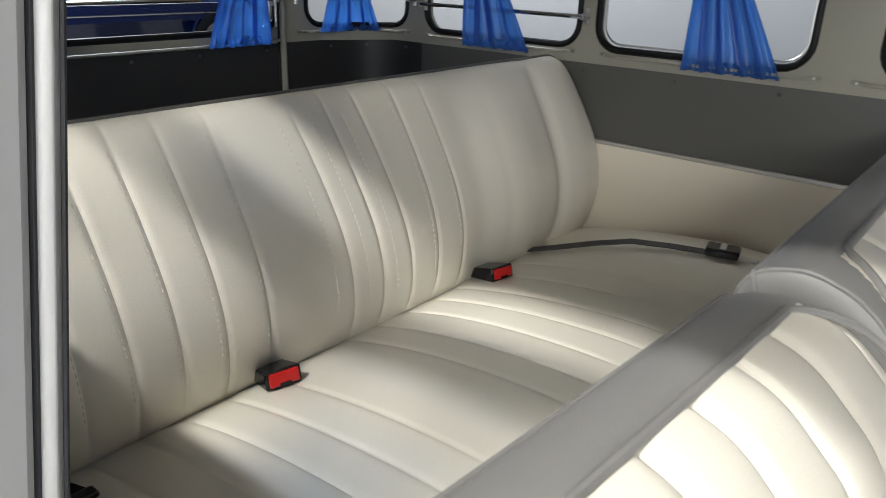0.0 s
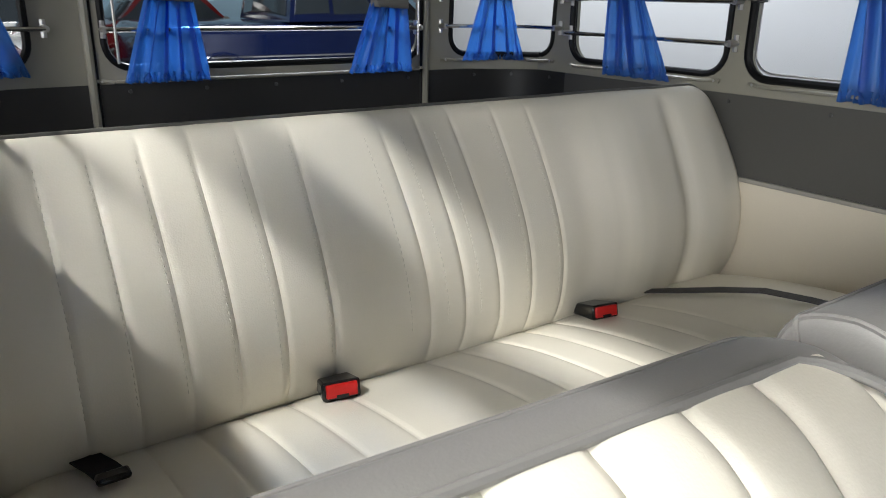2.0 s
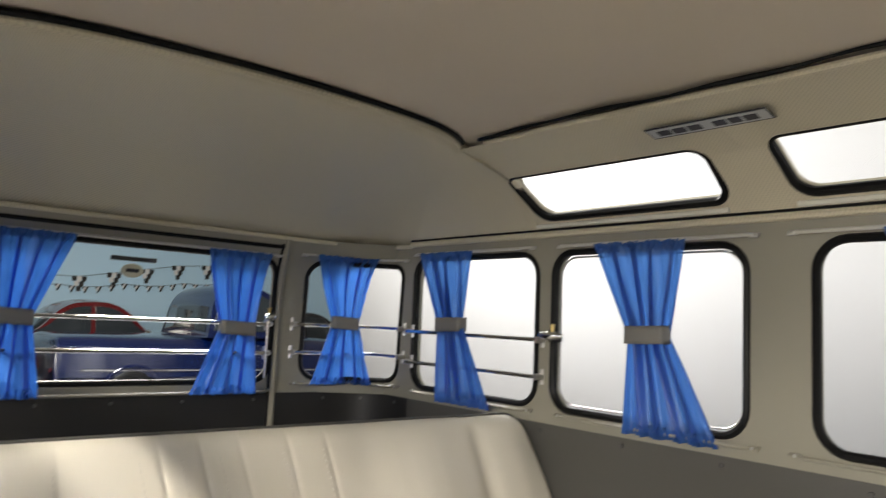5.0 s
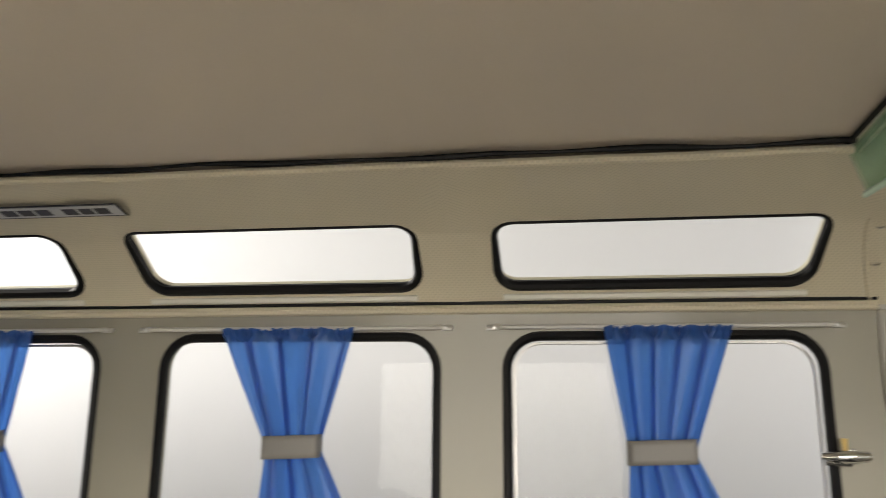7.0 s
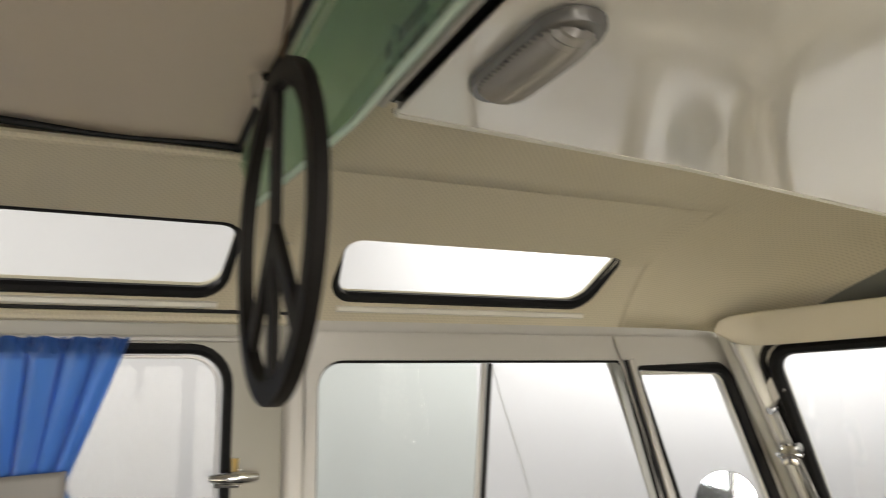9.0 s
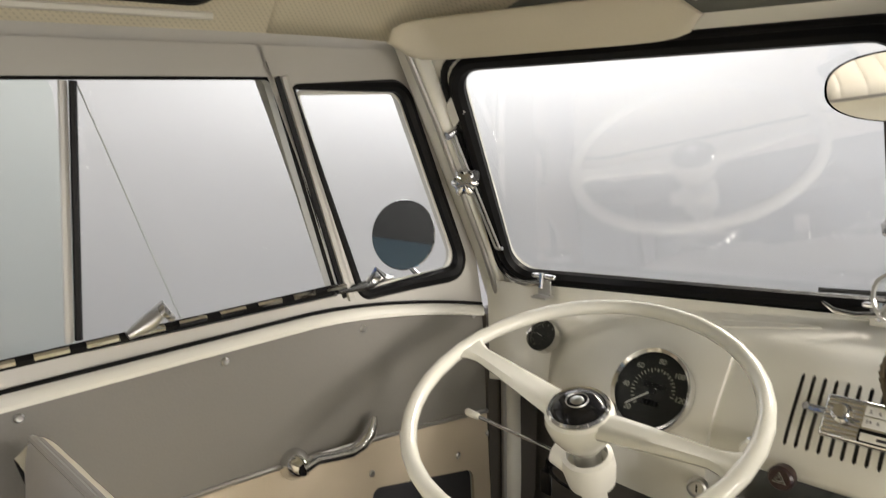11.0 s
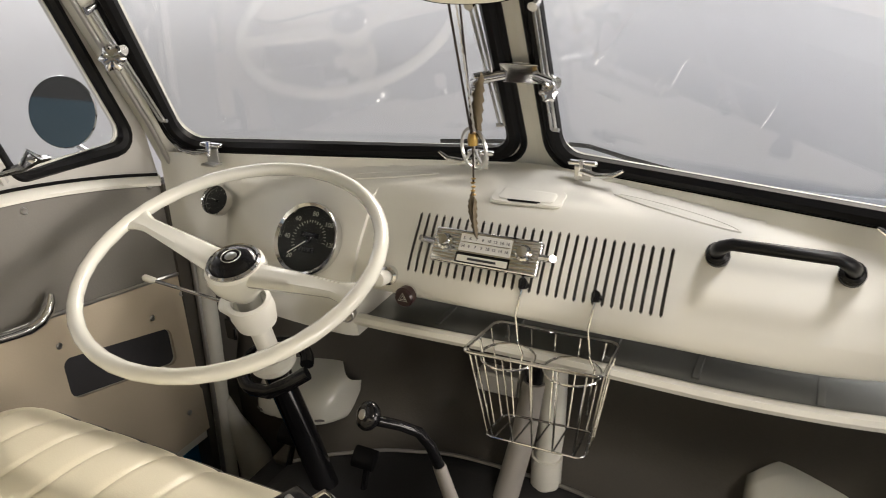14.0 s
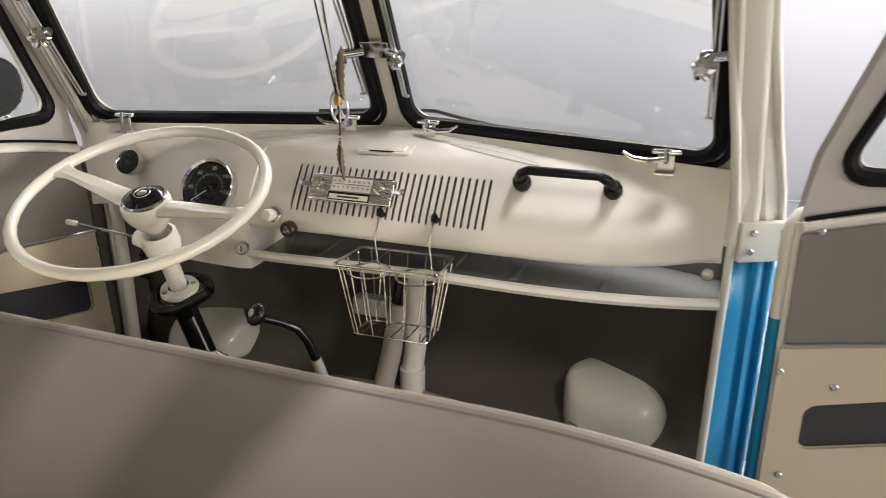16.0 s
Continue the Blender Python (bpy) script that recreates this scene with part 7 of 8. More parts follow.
WOOD = mat("black_stained_wood", (0.008, 0.007, 0.006), 0.6, spec=0.15, grain=0.3, scale=40, stretch=(1, 1, 8))
R0 = 0.103
part("ring", flat_ring(bmesh.new(), R0 - 0.0145, R0, 0.0045, PM), WOOD, ps, bevel=0.001)


def arm(ang, w0, w1, r0, r1):
    bm = boxed(r0, r1, -w0 / 2, w0 / 2, -0.0028, 0.0028)
    for v in bm.verts:
        if v.co.x > (r0 + r1) / 2:
            v.co.y *= w1 / w0
    bmesh.ops.rotate(bm, cent=(0, 0, 0), matrix=Matrix.Rotation(ang, 3, "Z"), verts=bm.verts)
    bmesh.ops.transform(bm, matrix=PM, verts=bm.verts)
    return bm


part("upright", arm(0, 0.012, 0.012, -0.092, 0.092), WOOD, ps)
for a in (radians(44), radians(-44)):
    part("branch", arm(a, 0.013, 0.012, -0.004, 0.092), WOOD, ps)
part("string", tubed([(0.430, 0.05, 1.561 + R0 - 0.004), (0.438, 0.06, 1.71), (0.442, 0.07, 1.765)], 0.0011, 5), mat("brown_string", (0.10, 0.06, 0.03), 0.8), ps, "thin brown string")

# sun visor
for sg in (1, -1):
    sv = thing("sun_visor", "beige padded sun visor folded up over the windscreen", "sun visor", "sun visors")
    bm = bmesh.new()
    rows = []
    for k in range(25):
        f = k / 24
        y = 0.24 + 0.46 * f
        e = min(1.0, math.sqrt(max(0.0, 1 - ((f - 0.5) / 0.5) ** 8)))
        c = Vector((1.645 - 0.26 * y - 0.035, sg * y, 1.578))
        rows.append([bm.verts.new(c + Vector((0.012 * math.cos(a) - 0.022 * math.sin(a) * e, 0, 0.030 * math.sin(a) * e))) for a in np.linspace(0, 6.283, 16, endpoint=False)])
    for a, b in zip(rows, rows[1:]):
        for k in range(16):
            bm.faces.new((a[k], a[(k + 1) % 16], b[(k + 1) % 16], b[k]))
    bm.faces.new(rows[0])
    bm.faces.new(rows[-1][::-1])
    part("pad", bm, VISOR, sv)
    part("rod", tubed([(1.52, sg * 0.705, 1.555), (1.50, sg * 0.70, 1.57), (1.515, sg * 0.66, 1.575)], 0.004, 8), CHROME, sv, "chrome visor rod")

# ---- windscreen fittings ----
def arm_set(s, sg, t0, t1, tk):
    th = thing("windscreen_stay", "slotted chrome opening stay with wing knob", "stay", "windscreen stays")
    for o in (-0.004, 0.004):
        part("stay_arm", tubed([screen(s + o, t0, -0.022), screen(s + o + sg * 0.004, t1, -0.016)], 0.0028, 6), STEEL, th)
    part("stay_end", tubed([screen(s - 0.006, t1, -0.016), screen(s + 0.006, t1, -0.016)], 0.004, 6), STEEL, th)
    part("pivot", tubed([screen(s, t0, -0.004), screen(s, t0, -0.034)], 0.008, 10), CHROME, th)
    bm = bmesh.new()
    q = [screen(s - sg * 0.0, t0 + 0.005, -0.012), screen(s - sg * 0.030, t0 + 0.03, -0.010), screen(s - sg * 0.018, t0 + 0.06, -0.006), screen(s + sg * 0.004, t0 + 0.04, -0.008)]
    v = [bm.verts.new(p) for p in q] + [bm.verts.new(Vector(p) + Vector((0.004, 0, 0.002))) for p in q]
    bm.faces.new(v[:4])
    bm.faces.new(v[4:])
    for k in range(4):
        bm.faces.new((v[k], v[(k + 1) % 4], v[4 + (k + 1) % 4], v[4 + k]))
    part("bracket_tag", bm, PAINT_GREY, th)
    part("clamp_body", tubed([screen(s + sg * 0.022, tk, -0.010), screen(s - sg * 0.02, tk + 0.002, -0.030)], 0.011, 10), CHROME, th)
    k0 = Vector(screen(s - sg * 0.012, tk - 0.002, -0.050))
    kb = bmesh.new()
    kr = 0.015 if abs(s) < 0.1 else 0.022
    lathe(kb, [(0.005, -0.014), (0.008, -0.006), (kr * 0.92, 0.0), (kr, 0.004), (kr * 0.75, 0.009), (0, 0.011)], 36)
    for v in kb.verts:
        k = 1 + 0.13 * math.cos(6 * math.atan2(v.co.y, v.co.x)) if math.hypot(v.co.x, v.co.y) > 0.01 else 1
        v.co.x, v.co.y = v.co.x * k, v.co.y * k
    bmesh.ops.transform(kb, matrix=face_matrix(k0, (-0.8, -sg * 0.55, 0.2)), verts=kb.verts)
    part("wing_knob", kb, CHROME, th, "chrome wing knob")
    part("knob_screw", lathed([(0.006, 0), (0.006, 0.003), (0, 0.004)], 10, face_matrix(screen(s + sg * 0.026, tk + 0.012, -0.002), (-1, 0, 0.3))), STEEL, th)


arm_set(0.700, 1, 1.440, 1.215, 1.365)
arm_set(-0.685, -1, 1.455, 1.235, 1.345)
arm_set(0.052, -1, 1.44, 1.22, 1.315)
arm_set(-0.052, 1, 1.44, 1.22, 1.315)
br = thing("centre_bracket", "chrome bracket across the windscreen centre post", "bracket")
bm = bmesh.new()
q = [screen(s, t, d) for d in (-0.012, -0.004) for s, t in ((-0.034, 1.300), (0.034, 1.300), (0.034, 1.335), (-0.034, 1.335))]
v = [bm.verts.new(p) for p in q]
for f in ((0, 1, 2, 3), (7, 6, 5, 4), (0, 4, 5, 1), (1, 5, 6, 2), (2, 6, 7, 3), (3, 7, 4, 0)):
    bm.faces.new([v[i] for i in f])
part("plate", bm, CHROME, br, bevel=0.002)


def clamp(s, sg):
    th = thing("windscreen_clamp", "chrome windscreen clamp with lever on the dashboard", "clamp", "windscreen clamps")
    p = Vector(screen(s, 1.153, -0.016))
    part("bracket", boxed(p.x - 0.030, p.x - 0.004, s - 0.017, s + 0.017, p.z - 0.030, p.z - 0.026), STEEL, th)
    bm = boxed(p.x - 0.012, p.x - 0.008, s - 0.015, s + 0.015, p.z - 0.028, p.z + 0.004)
    part("upright", bm, STEEL, th, bevel=0.001)
    q = p + Vector((-0.012, 0, 0.006))
    bm = bmesh.new()
    box(bm, q.x - 0.006, q.x + 0.008, s - 0.026, s + 0.026, q.z, q.z + 0.014)
    for vv in bm.verts:
        if vv.co.z > q.z + 0.007 and abs(vv.co.y - s) > 0.02:
            vv.co.z -= 0.006
    part("head", bm, CHROME, th, bevel=0.003)
    part("bolt", tubed([q + Vector((-0.010, 0, -0.016)), q + Vector((-0.006, 0, 0.012))], 0.005, 8), CHROME, th)
    part("lever", tubed([q + Vector((-0.010, 0, -0.006)), q + Vector((-0.018, sg * 0.03, -0.010)), q + Vector((-0.022, sg * 0.058, -0.006)), q + Vector((-0.020, sg * 0.076, 0.004))], [0.006, 0.006, 0.005, 0.003], 8, squash=0.7), CHROME, th)


for s, sg in ((0.625, 1), (0.095, 1), (-0.100, -1), (-0.620, 1)):
    clamp(s, sg)
for sg, pts in ((1, ((0.02, 1.132), (0.06, 1.144), (0.20, 1.141))), (-1, ((-0.05, 1.148), (-0.09, 1.151), (-0.16, 1.140), (-0.36, 1.118)))):
    wp = thing("wiper", "dark steel windscreen wiper resting on the glass", "wiper", "wipers")
    part("arm", tubed([screen(s, t, 0.045) for s, t in pts], 0.0045, 6), DULL, wp)
    part("blade", tubed([screen(pts[-1][0] - sg * 0.10, pts[-1][1] - 0.004, 0.038), screen(pts[-1][0] + sg * 0.16, pts[-1][1] - 0.010, 0.038)], 0.005, 6), RUBBER, wp, "black rubber blade")

# interior mirror with hanging trinkets
im = thing("interior_mirror", "oval chrome-backed interior mirror on a stem", "mirror")
MM = face_matrix((1.615, 0.008, 1.478), (-0.93, -0.25, -0.2))
MIR = mat("mirror_glass", (0.85, 0.86, 0.86), 0.02, metal=1.0, blotch=0.0)
oval = [(0.098 * math.copysign(abs(math.cos(a)) ** 0.8, math.cos(a)), 0.042 * math.copysign(abs(math.sin(a)) ** 0.8, math.sin(a))) for a in np.linspace(0, 6.28318, 40, endpoint=False)]
bm = bmesh.new()
rows = [[bm.verts.new(MM @ Vector((a * s, b * s, h))) for a, b in oval] for s, h in ((0.6, -0.022), (0.95, -0.012), (1.0, -0.002), (1.0, 0.002))]
for a, b in zip(rows, rows[1:]):
    for k in range(40):
        bm.faces.new((a[k], a[(k + 1) % 40], b[(k + 1) % 40], b[k]))
bm.faces.new(rows[0])
part("shell", bm, BLACK, im, "dark mirror shell")
bm = bmesh.new()
bm.faces.new([bm.verts.new(MM @ Vector((a * 0.97, b * 0.97, 0.0025))) for a, b in oval])
part("glass", bm, MIR, im)
part("stem", tubed([(1.63, 0.006, 1.48), (1.655, 0.004, 1.52), (1.665, 0.003, 1.575)], 0.005, 8), CHROME, im)
tk = thing("mirror_pendant", "cord pendant with feathers, gold bead and peace ring", "pendant")
CORD = mat("dark_cord", (0.03, 0.02, 0.015), 0.7)
GOLD = mat("old_gold", (0.45, 0.30, 0.10), 0.35, metal=1.0)
FEA = mat("brown_feather", (0.10, 0.075, 0.04), 0.6, grain=0.3, scale=120)
part("cord", tubed([(1.635, 0.048, 1.440), (1.668, 0.046, 1.33), (1.695, 0.043, 1.235), (1.70, 0.042, 1.20)], 0.002, 6), CORD, tk)
part("cord", tubed([(1.635, 0.030, 1.440), (1.67, 0.036, 1.33), (1.695, 0.041, 1.235)], 0.0016, 6), CORD, tk)
ch = [Vector((1.638, 0.036, 1.440)) + (Vector((1.69, 0.034, 1.24)) - Vector((1.638, 0.036, 1.440))) * k / 30 for k in range(31)]
part("chain", tubed([p + Vector((0, 0.002 * (k % 2), 0)) for k, p in enumerate(ch)], [0.0022 if k % 2 else 0.0012 for k in range(31)], 6), STEEL, tk)
part("bead", lathed([(0, -0.012), (0.008, -0.010), (0.009, 0.0), (0.007, 0.010), (0, 0.012)], 16, Matrix.Translation((1.70, 0.042, 1.222))), GOLD, tk, "gold bead")
pm2 = Matrix.Translation((1.705, 0.043, 1.205)) @ Matrix.Rotation(radians(-30), 4, "Z") @ Matrix.Rotation(radians(90), 4, "Y")
part("peace_ring", flat_ring(bmesh.new(), 0.031, 0.036, 0.0018, pm2, 40), STEEL, tk, "silver peace ring")
for a in (0, math.pi, radians(45), radians(-45)):
    bm = boxed(0.0, 0.033, -0.002, 0.002, -0.0015, 0.0015)
    bmesh.ops.rotate(bm, cent=(0, 0, 0), matrix=Matrix.Rotation(a, 3, "Z"), verts=bm.verts)
    bmesh.ops.transform(bm, matrix=pm2, verts=bm.verts)
    part("peace_spoke", bm, STEEL, tk)


def feather(p, q, w):
    p, q = Vector(p), Vector(q)
    d = q - p
    side = d.cross(Vector((-1, -0.4, 0))).normalized()
    bm = bmesh.new()
    rows = []
    for k in range(21):
        f = k / 20
        ww = w * math.sin(math.pi * min(1, f * 1.02)) ** 0.6 * (1 - 0.3 * f) + 0.0004
        c = p + d * f + Vector((0, 0.006 * math.sin(f * 3), 0))
        j = 1.0 + 0.18 * (k % 3 - 1)
        rows.append([bm.verts.new(c - side * ww * j + Vector((0.002, 0, -0.004))), bm.verts.new(c + Vector((-0.0015, 0, 0))), bm.verts.new(c + side * ww * (2 - j) + Vector((0.002, 0, -0.004)))])
    for a, b in zip(rows, rows[1:]):
        for i in range(2):
            bm.faces.new((a[i], a[i + 1], b[i + 1], b[i]))
    return bm


for a, b, w in (((1.682, 0.018, 1.335), (1.70, 0.030, 1.225), 0.010), ((1.70, 0.040, 1.125), (1.692, 0.030, 1.045), 0.006), ((1.70, 0.043, 1.14), (1.695, 0.040, 1.075), 0.005)):
    ob = part("feather", feather(a, b, w), FEA, tk, "brown feather")
    ob.modifiers.new("t", "SOLIDIFY").thickness = 0.0012
part("lower_cord", tubed([(1.70, 0.042, 1.21), (1.70, 0.042, 1.15)], 0.0018, 6), CORD, tk)
for k in range(5):
    part("gold_ring", lathed([(0, -0.003), (0.0045, 0), (0, 0.003)], 10, Matrix.Translation((1.70, 0.042 + 0.001 * (k % 2), 1.155 - k * 0.007))), GOLD, tk)

# outside mirror on the driver's door
om = thing("door_mirror", "round chrome outside mirror on an arm", "mirror")
OM = face_matrix((1.590, 0.885, 1.229), (-0.93, -0.37, 0.235))
part("shell", lathed([(0, -0.024), (0.033, -0.021), (0.066, -0.008), (0.0715, 0.0), (0.070, 0.003)], 40, OM), CHROME, om, "chrome round shell")
part("glass", lathed([(0.069, 0.0026), (0, 0.0028)], 40, OM), mat("blue_grey_mirror", (0.30, 0.31, 0.32), 0.03, metal=1.0, blotch=0.0), om, "dark mirror glass")
part("arm", tubed([(1.605, 0.885, 1.160), (1.64, 0.87, 1.12), (1.70, 0.82, 1.08)], 0.006, 8), CHROME, om)

# ---- the hall outside ----
tagged(mesh_ob("ground", boxed(-16, 9, -12, 9, -0.12, 0.0), TILE), "grey tiled hall floor", "floor", kind="structure")
# the hall's white wall runs round the van's nose in one broad curve
line = [(5.3, -7.5), (5.3, -4.0), (5.3, 0.0)] + [(1.5 + 3.8 * math.cos(a), 3.8 * math.sin(a)) for a in np.linspace(0.06, math.pi / 2, 26)] + [(-2.0, 3.8), (-6.75, 3.8)]
bm = bmesh.new()
rows = [[bm.verts.new((x, y, z)) for x, y in line] for z in (0.0, 2.5, 5.0)]
for a, b in zip(rows, rows[1:]):
    for k in range(len(line) - 1):
        bm.faces.new((a[k], a[k + 1], b[k + 1], b[k]))
ob = mesh_ob("hall_wall_front", bm, WALLW)
ob.modifiers.new("t", "SOLIDIFY").thickness = 0.15
tagged(ob, "plain white hall wall curving round the van", "wall", kind="structure")
tagged(mesh_ob("hall_wall_rear", boxed(-14.2, -14.0, -11, 9, 0, 5), mat("pale_blue_hall_wall", (0.50, 0.73, 0.90), 0.7, blotch=0.02)), "pale blue hall wall", "wall", kind="structure")
tagged(mesh_ob("baseboard", boxed(5.12, 5.15, -7.5, 0.0, 0, 0.14), mat("grey_base", (0.16, 0.17, 0.19), 0.5)), "dark grey skirting along the hall wall", "trim", kind="structure")
TILE_L = mat("light_floor_tile", (0.42, 0.42, 0.43), 0.25, grain=0.06, scale=60, blotch=0.06)
TILE_D = mat("dark_floor_tile", (0.14, 0.14, 0.15), 0.25, grain=0.06, scale=60, blotch=0.06)
tile_me = []
for mt in (TILE_L, TILE_D):
    bm = boxed(-0.298, 0.298, -0.298, 0.298, 0, 0.006)
    me = bpy.data.meshes.new("tile")
    bm.to_mesh(me)
    bm.free()
    me.materials.append(mt)
    tile_me.append(me)
gr = bpy.data.objects["ground"]
rest, cells = bmesh.new(), []
for i in range(-24, 14):
    for j in range(-12, 21):
        x, y = 1.0 + i * 0.6, -4.4 + j * 0.6
        if x > 4.9 or y > 7.6 or (y > 3.4 and x > -8.5) or (x > 1.5 and y > 0 and math.hypot(x - 1.5, y) > 3.3):
            continue
        if 0.0 < x < 5.3 and -4.6 < y < 0.9:
            o = new("tile", tile_me[(i + j) % 2])
            o.location = (x, y, 0.0)
            o.parent = gr
        else:
            cells.append((x, y, (i + j) % 2))
for x, y, k in cells:
    v = [rest.verts.new((x + a, y + b, 0.005)) for a, b in ((-0.298, -0.298), (0.298, -0.298), (0.298, 0.298), (-0.298, 0.298))]
    w = [rest.verts.new((q.co.x, q.co.y, 0.0)) for q in v]
    rest.faces.new(v).material_index = k
    for m in range(4):
        rest.faces.new((w[m], w[(m + 1) % 4], v[(m + 1) % 4], v[m])).material_index = k
ob = mesh_ob("floor_tiles", rest, (TILE_L, TILE_D), gr, smooth=False)
tagged(ob, kind="stuff")

# the van's plain outer skin and the wheels that carry it
for nm, b in (("left", (-1.90, 0.60, 0.812, 0.822)), ("right", (-1.90, -0.712, -0.795, -0.785))):
    tagged(mesh_ob("body_skin_" + nm, boxed(*b, 0.34, 1.10), BLUE, bevel=0.004), "turquoise outer side panel of the van", "panel", kind="structure")
bm = patch(bmesh.new(), rear, 0.12, 2 * RL - 0.12, 0.34, 1.10, 0.034, 0.044, 40, 1)
tagged(mesh_ob("body_skin_rear", bm, BLUE), "turquoise outer rear panel of the van", "panel", kind="structure")
bm = bmesh.new()
rows = [[bm.verts.new((1.958 - 0.06 * (abs(y) / 0.78) ** 4, y, z)) for y in np.linspace(-0.78, 0.78, 25)] for z in (0.34, 0.6, 0.85, 1.07)]
for a, b in zip(rows, rows[1:]):
    for k in range(24):
        bm.faces.new((a[k], a[k + 1], b[k + 1], b[k]))
ob = mesh_ob("body_skin_front", bm, BLUE)
ob.modifiers.new("t", "SOLIDIFY").thickness = 0.012
tagged(ob, "turquoise rounded nose panel of the van", "panel", kind="structure")
for x in (-1.15, 1.25):
    for sg in (1, -1):
        wh = thing("van_wheel", "black tyre with pale steel rim under the van", "wheel", "van wheels")
        wm = Matrix.Translation((x, sg * 0.66, 0.325)) @ Matrix.Rotation(radians(90), 4, "X")
        part("tyre", lathed([(0.20, -0.075), (0.29, -0.08), (0.318, -0.05), (0.32, 0.05), (0.29, 0.08), (0.20, 0.075)], 32, wm), RUBBER, wh)
        part("rim", lathed([(0, -0.05), (0.14, -0.06), (0.205, -0.07), (0.205, 0.07), (0.14, 0.06), (0, 0.05)], 28, wm), PAINT, wh, "ivory steel rim")


def smooth_line(rows, n=3):
    return softened([(*q, 0) for q in rows], n)


def car(name, label, at, yaw, colour, L=4.2, W=1.75, sill=0.26, low=None, top=None):
    """low: the body's outline (x as a share of the length, z) up to the belt; top: the cabin's outline from tail to nose."""
    th = thing(name, label, "car", "parked cars")
    m = mat("car_paint_" + name, colour, 0.12, blotch=0.02, coat=0.7, spec=0.4)
    dark = mat("dark_car_glass_" + name, (0.02, 0.025, 0.03), 0.05)
    line = [(q[0] * L - L / 2, q[1]) for q in smooth_line(low)]
    bm = bmesh.new()
    rows = []
    for x, z in line:
        e = abs(2 * x / L)
        w = W / 2 * (1 - 0.10 * e ** 5)
        sec = []
        for k in range(13):
            v = -1 + k / 6
            crown = 1 - 0.20 * abs(v) ** 5
            sec.append(bm.verts.new((x, w * math.copysign(abs(v) ** 0.85, v) * (1 if abs(v) < 0.99 else 0.96), sill + (z - sill) * crown)))
        for v in (1.0, 0.9, -0.9, -1.0):
            sec.append(bm.verts.new((x, w * v * (1.0 if abs(v) > 0.95 else 0.9), sill + (0.30 * (z - sill) if abs(v) > 0.95 else 0.0))))
        rows.append(sec)
    n = len(rows[0])
    for a, b in zip(rows, rows[1:]):
        for k in range(n):
            bm.faces.new((a[k], a[(k + 1) % n], b[(k + 1) % n], b[k]))
    bm.faces.new(rows[0])
    bm.faces.new(rows[-1][::-1])
    part("body", bm, m, th)
    cab = [(q[0] * L - L / 2, q[1]) for q in smooth_line(top)]
    z0, z1 = min(q[1] for q in cab), max(q[1] for q in cab)
    half = lambda z: W * (0.46 - 0.09 * ((z - z0) / (z1 - z0)) ** 1.4)
    bm = bmesh.new()
    rows = [[bm.verts.new((x, half(z) * v, z + (0.03 * (1 - v * v) if z > z0 + 0.02 else 0))) for v in (-1, -0.96, -0.5, 0, 0.5, 0.96, 1)] for x, z in cab]
    for a, b in zip(rows, rows[1:]):
        for k in range(6):
            bm.faces.new((a[k], a[k + 1], b[k + 1], b[k]))
    for k in (0, 6):
        bm.faces.new([r[k] for r in rows] if k else [r[k] for r in rows][::-1])
    part("cabin", bm, m, th, bevel=0.015)
    # side glass follows the cabin's outline, set in from it
    cx = sum(q[0] for q in cab) / len(cab)
    zc = (z0 + z1) / 2 + 0.02
    for sg in (1, -1):
        for lo_, hi_ in ((-9.0, cx - 0.03), (cx + 0.03, 9.0)):
            pts = [(min(max(cx + (x - cx) * 0.86, lo_), hi_), zc + (z - zc) * 0.74) for x, z in cab]
            bm = bmesh.new()
            a = [bm.verts.new((x, sg * (half(z) + 0.004), z)) for x, z in pts]
            b = [bm.verts.new((x, sg * (half(z) - 0.02), z)) for x, z in pts]
            bm.faces.new(a)
            for k in range(len(a)):
                bm.faces.new((a[k], a[(k + 1) % len(a)], b[(k + 1) % len(a)], b[k]))
            part("side_window", bm, dark, th)
    for pts, d in ((cab[1:len(cab) // 3], -1), (cab[-len(cab) // 3:-1], 1)):
        pts = [p for p in pts if z0 + 0.06 < p[1] < z1 - 0.05]
        if len(pts) < 2:
            continue
        bm = bmesh.new()
        rows = [[bm.verts.new((x + d * 0.008, half(z) * 0.86 * v, z + 0.03 * (1 - v * v) + 0.004)) for v in (-1, -0.5, 0, 0.5, 1)] for x, z in pts]
        for a, b in zip(rows, rows[1:]):
            for k in range(4):
                bm.faces.new((a[k], a[k + 1], b[k + 1], b[k]))
        ob = part("screen", bm, dark, th)
        ob.modifiers.new("t", "SOLIDIFY").thickness = 0.006
    for x in (-0.31 * L, 0.31 * L):
        for sg in (1, -1):
            wm = Matrix.Translation((x, sg * W * 0.45, 0.31)) @ Matrix.Rotation(radians(90), 4, "X")
            wh = part("wheel", lathed([(0.19, -0.085), (0.27, -0.1), (0.31, -0.08), (0.31, 0.08), (0.27, 0.1), (0.19, 0.085)], 28, wm), RUBBER, th)
            part("rim", lathed([(0.195, -0.095), (0.17, -0.085), (0.10, -0.098), (0.0, -0.106)], 24, wm), CHROME, wh)
            part("rim", lathed([(0.195, 0.095), (0.17, 0.085), (0.10, 0.098), (0.0, 0.106)], 24, wm), CHROME, wh)
            arch = [(x + 0.36 * math.cos(a), sg * W * 0.492, 0.31 + 0.36 * math.sin(a)) for a in np.linspace(0.05, math.pi - 0.05, 14)]
            part("arch_lip", tubed(arch, 0.022, 8), m, th)
    zh = line[-8][1] * 0.80
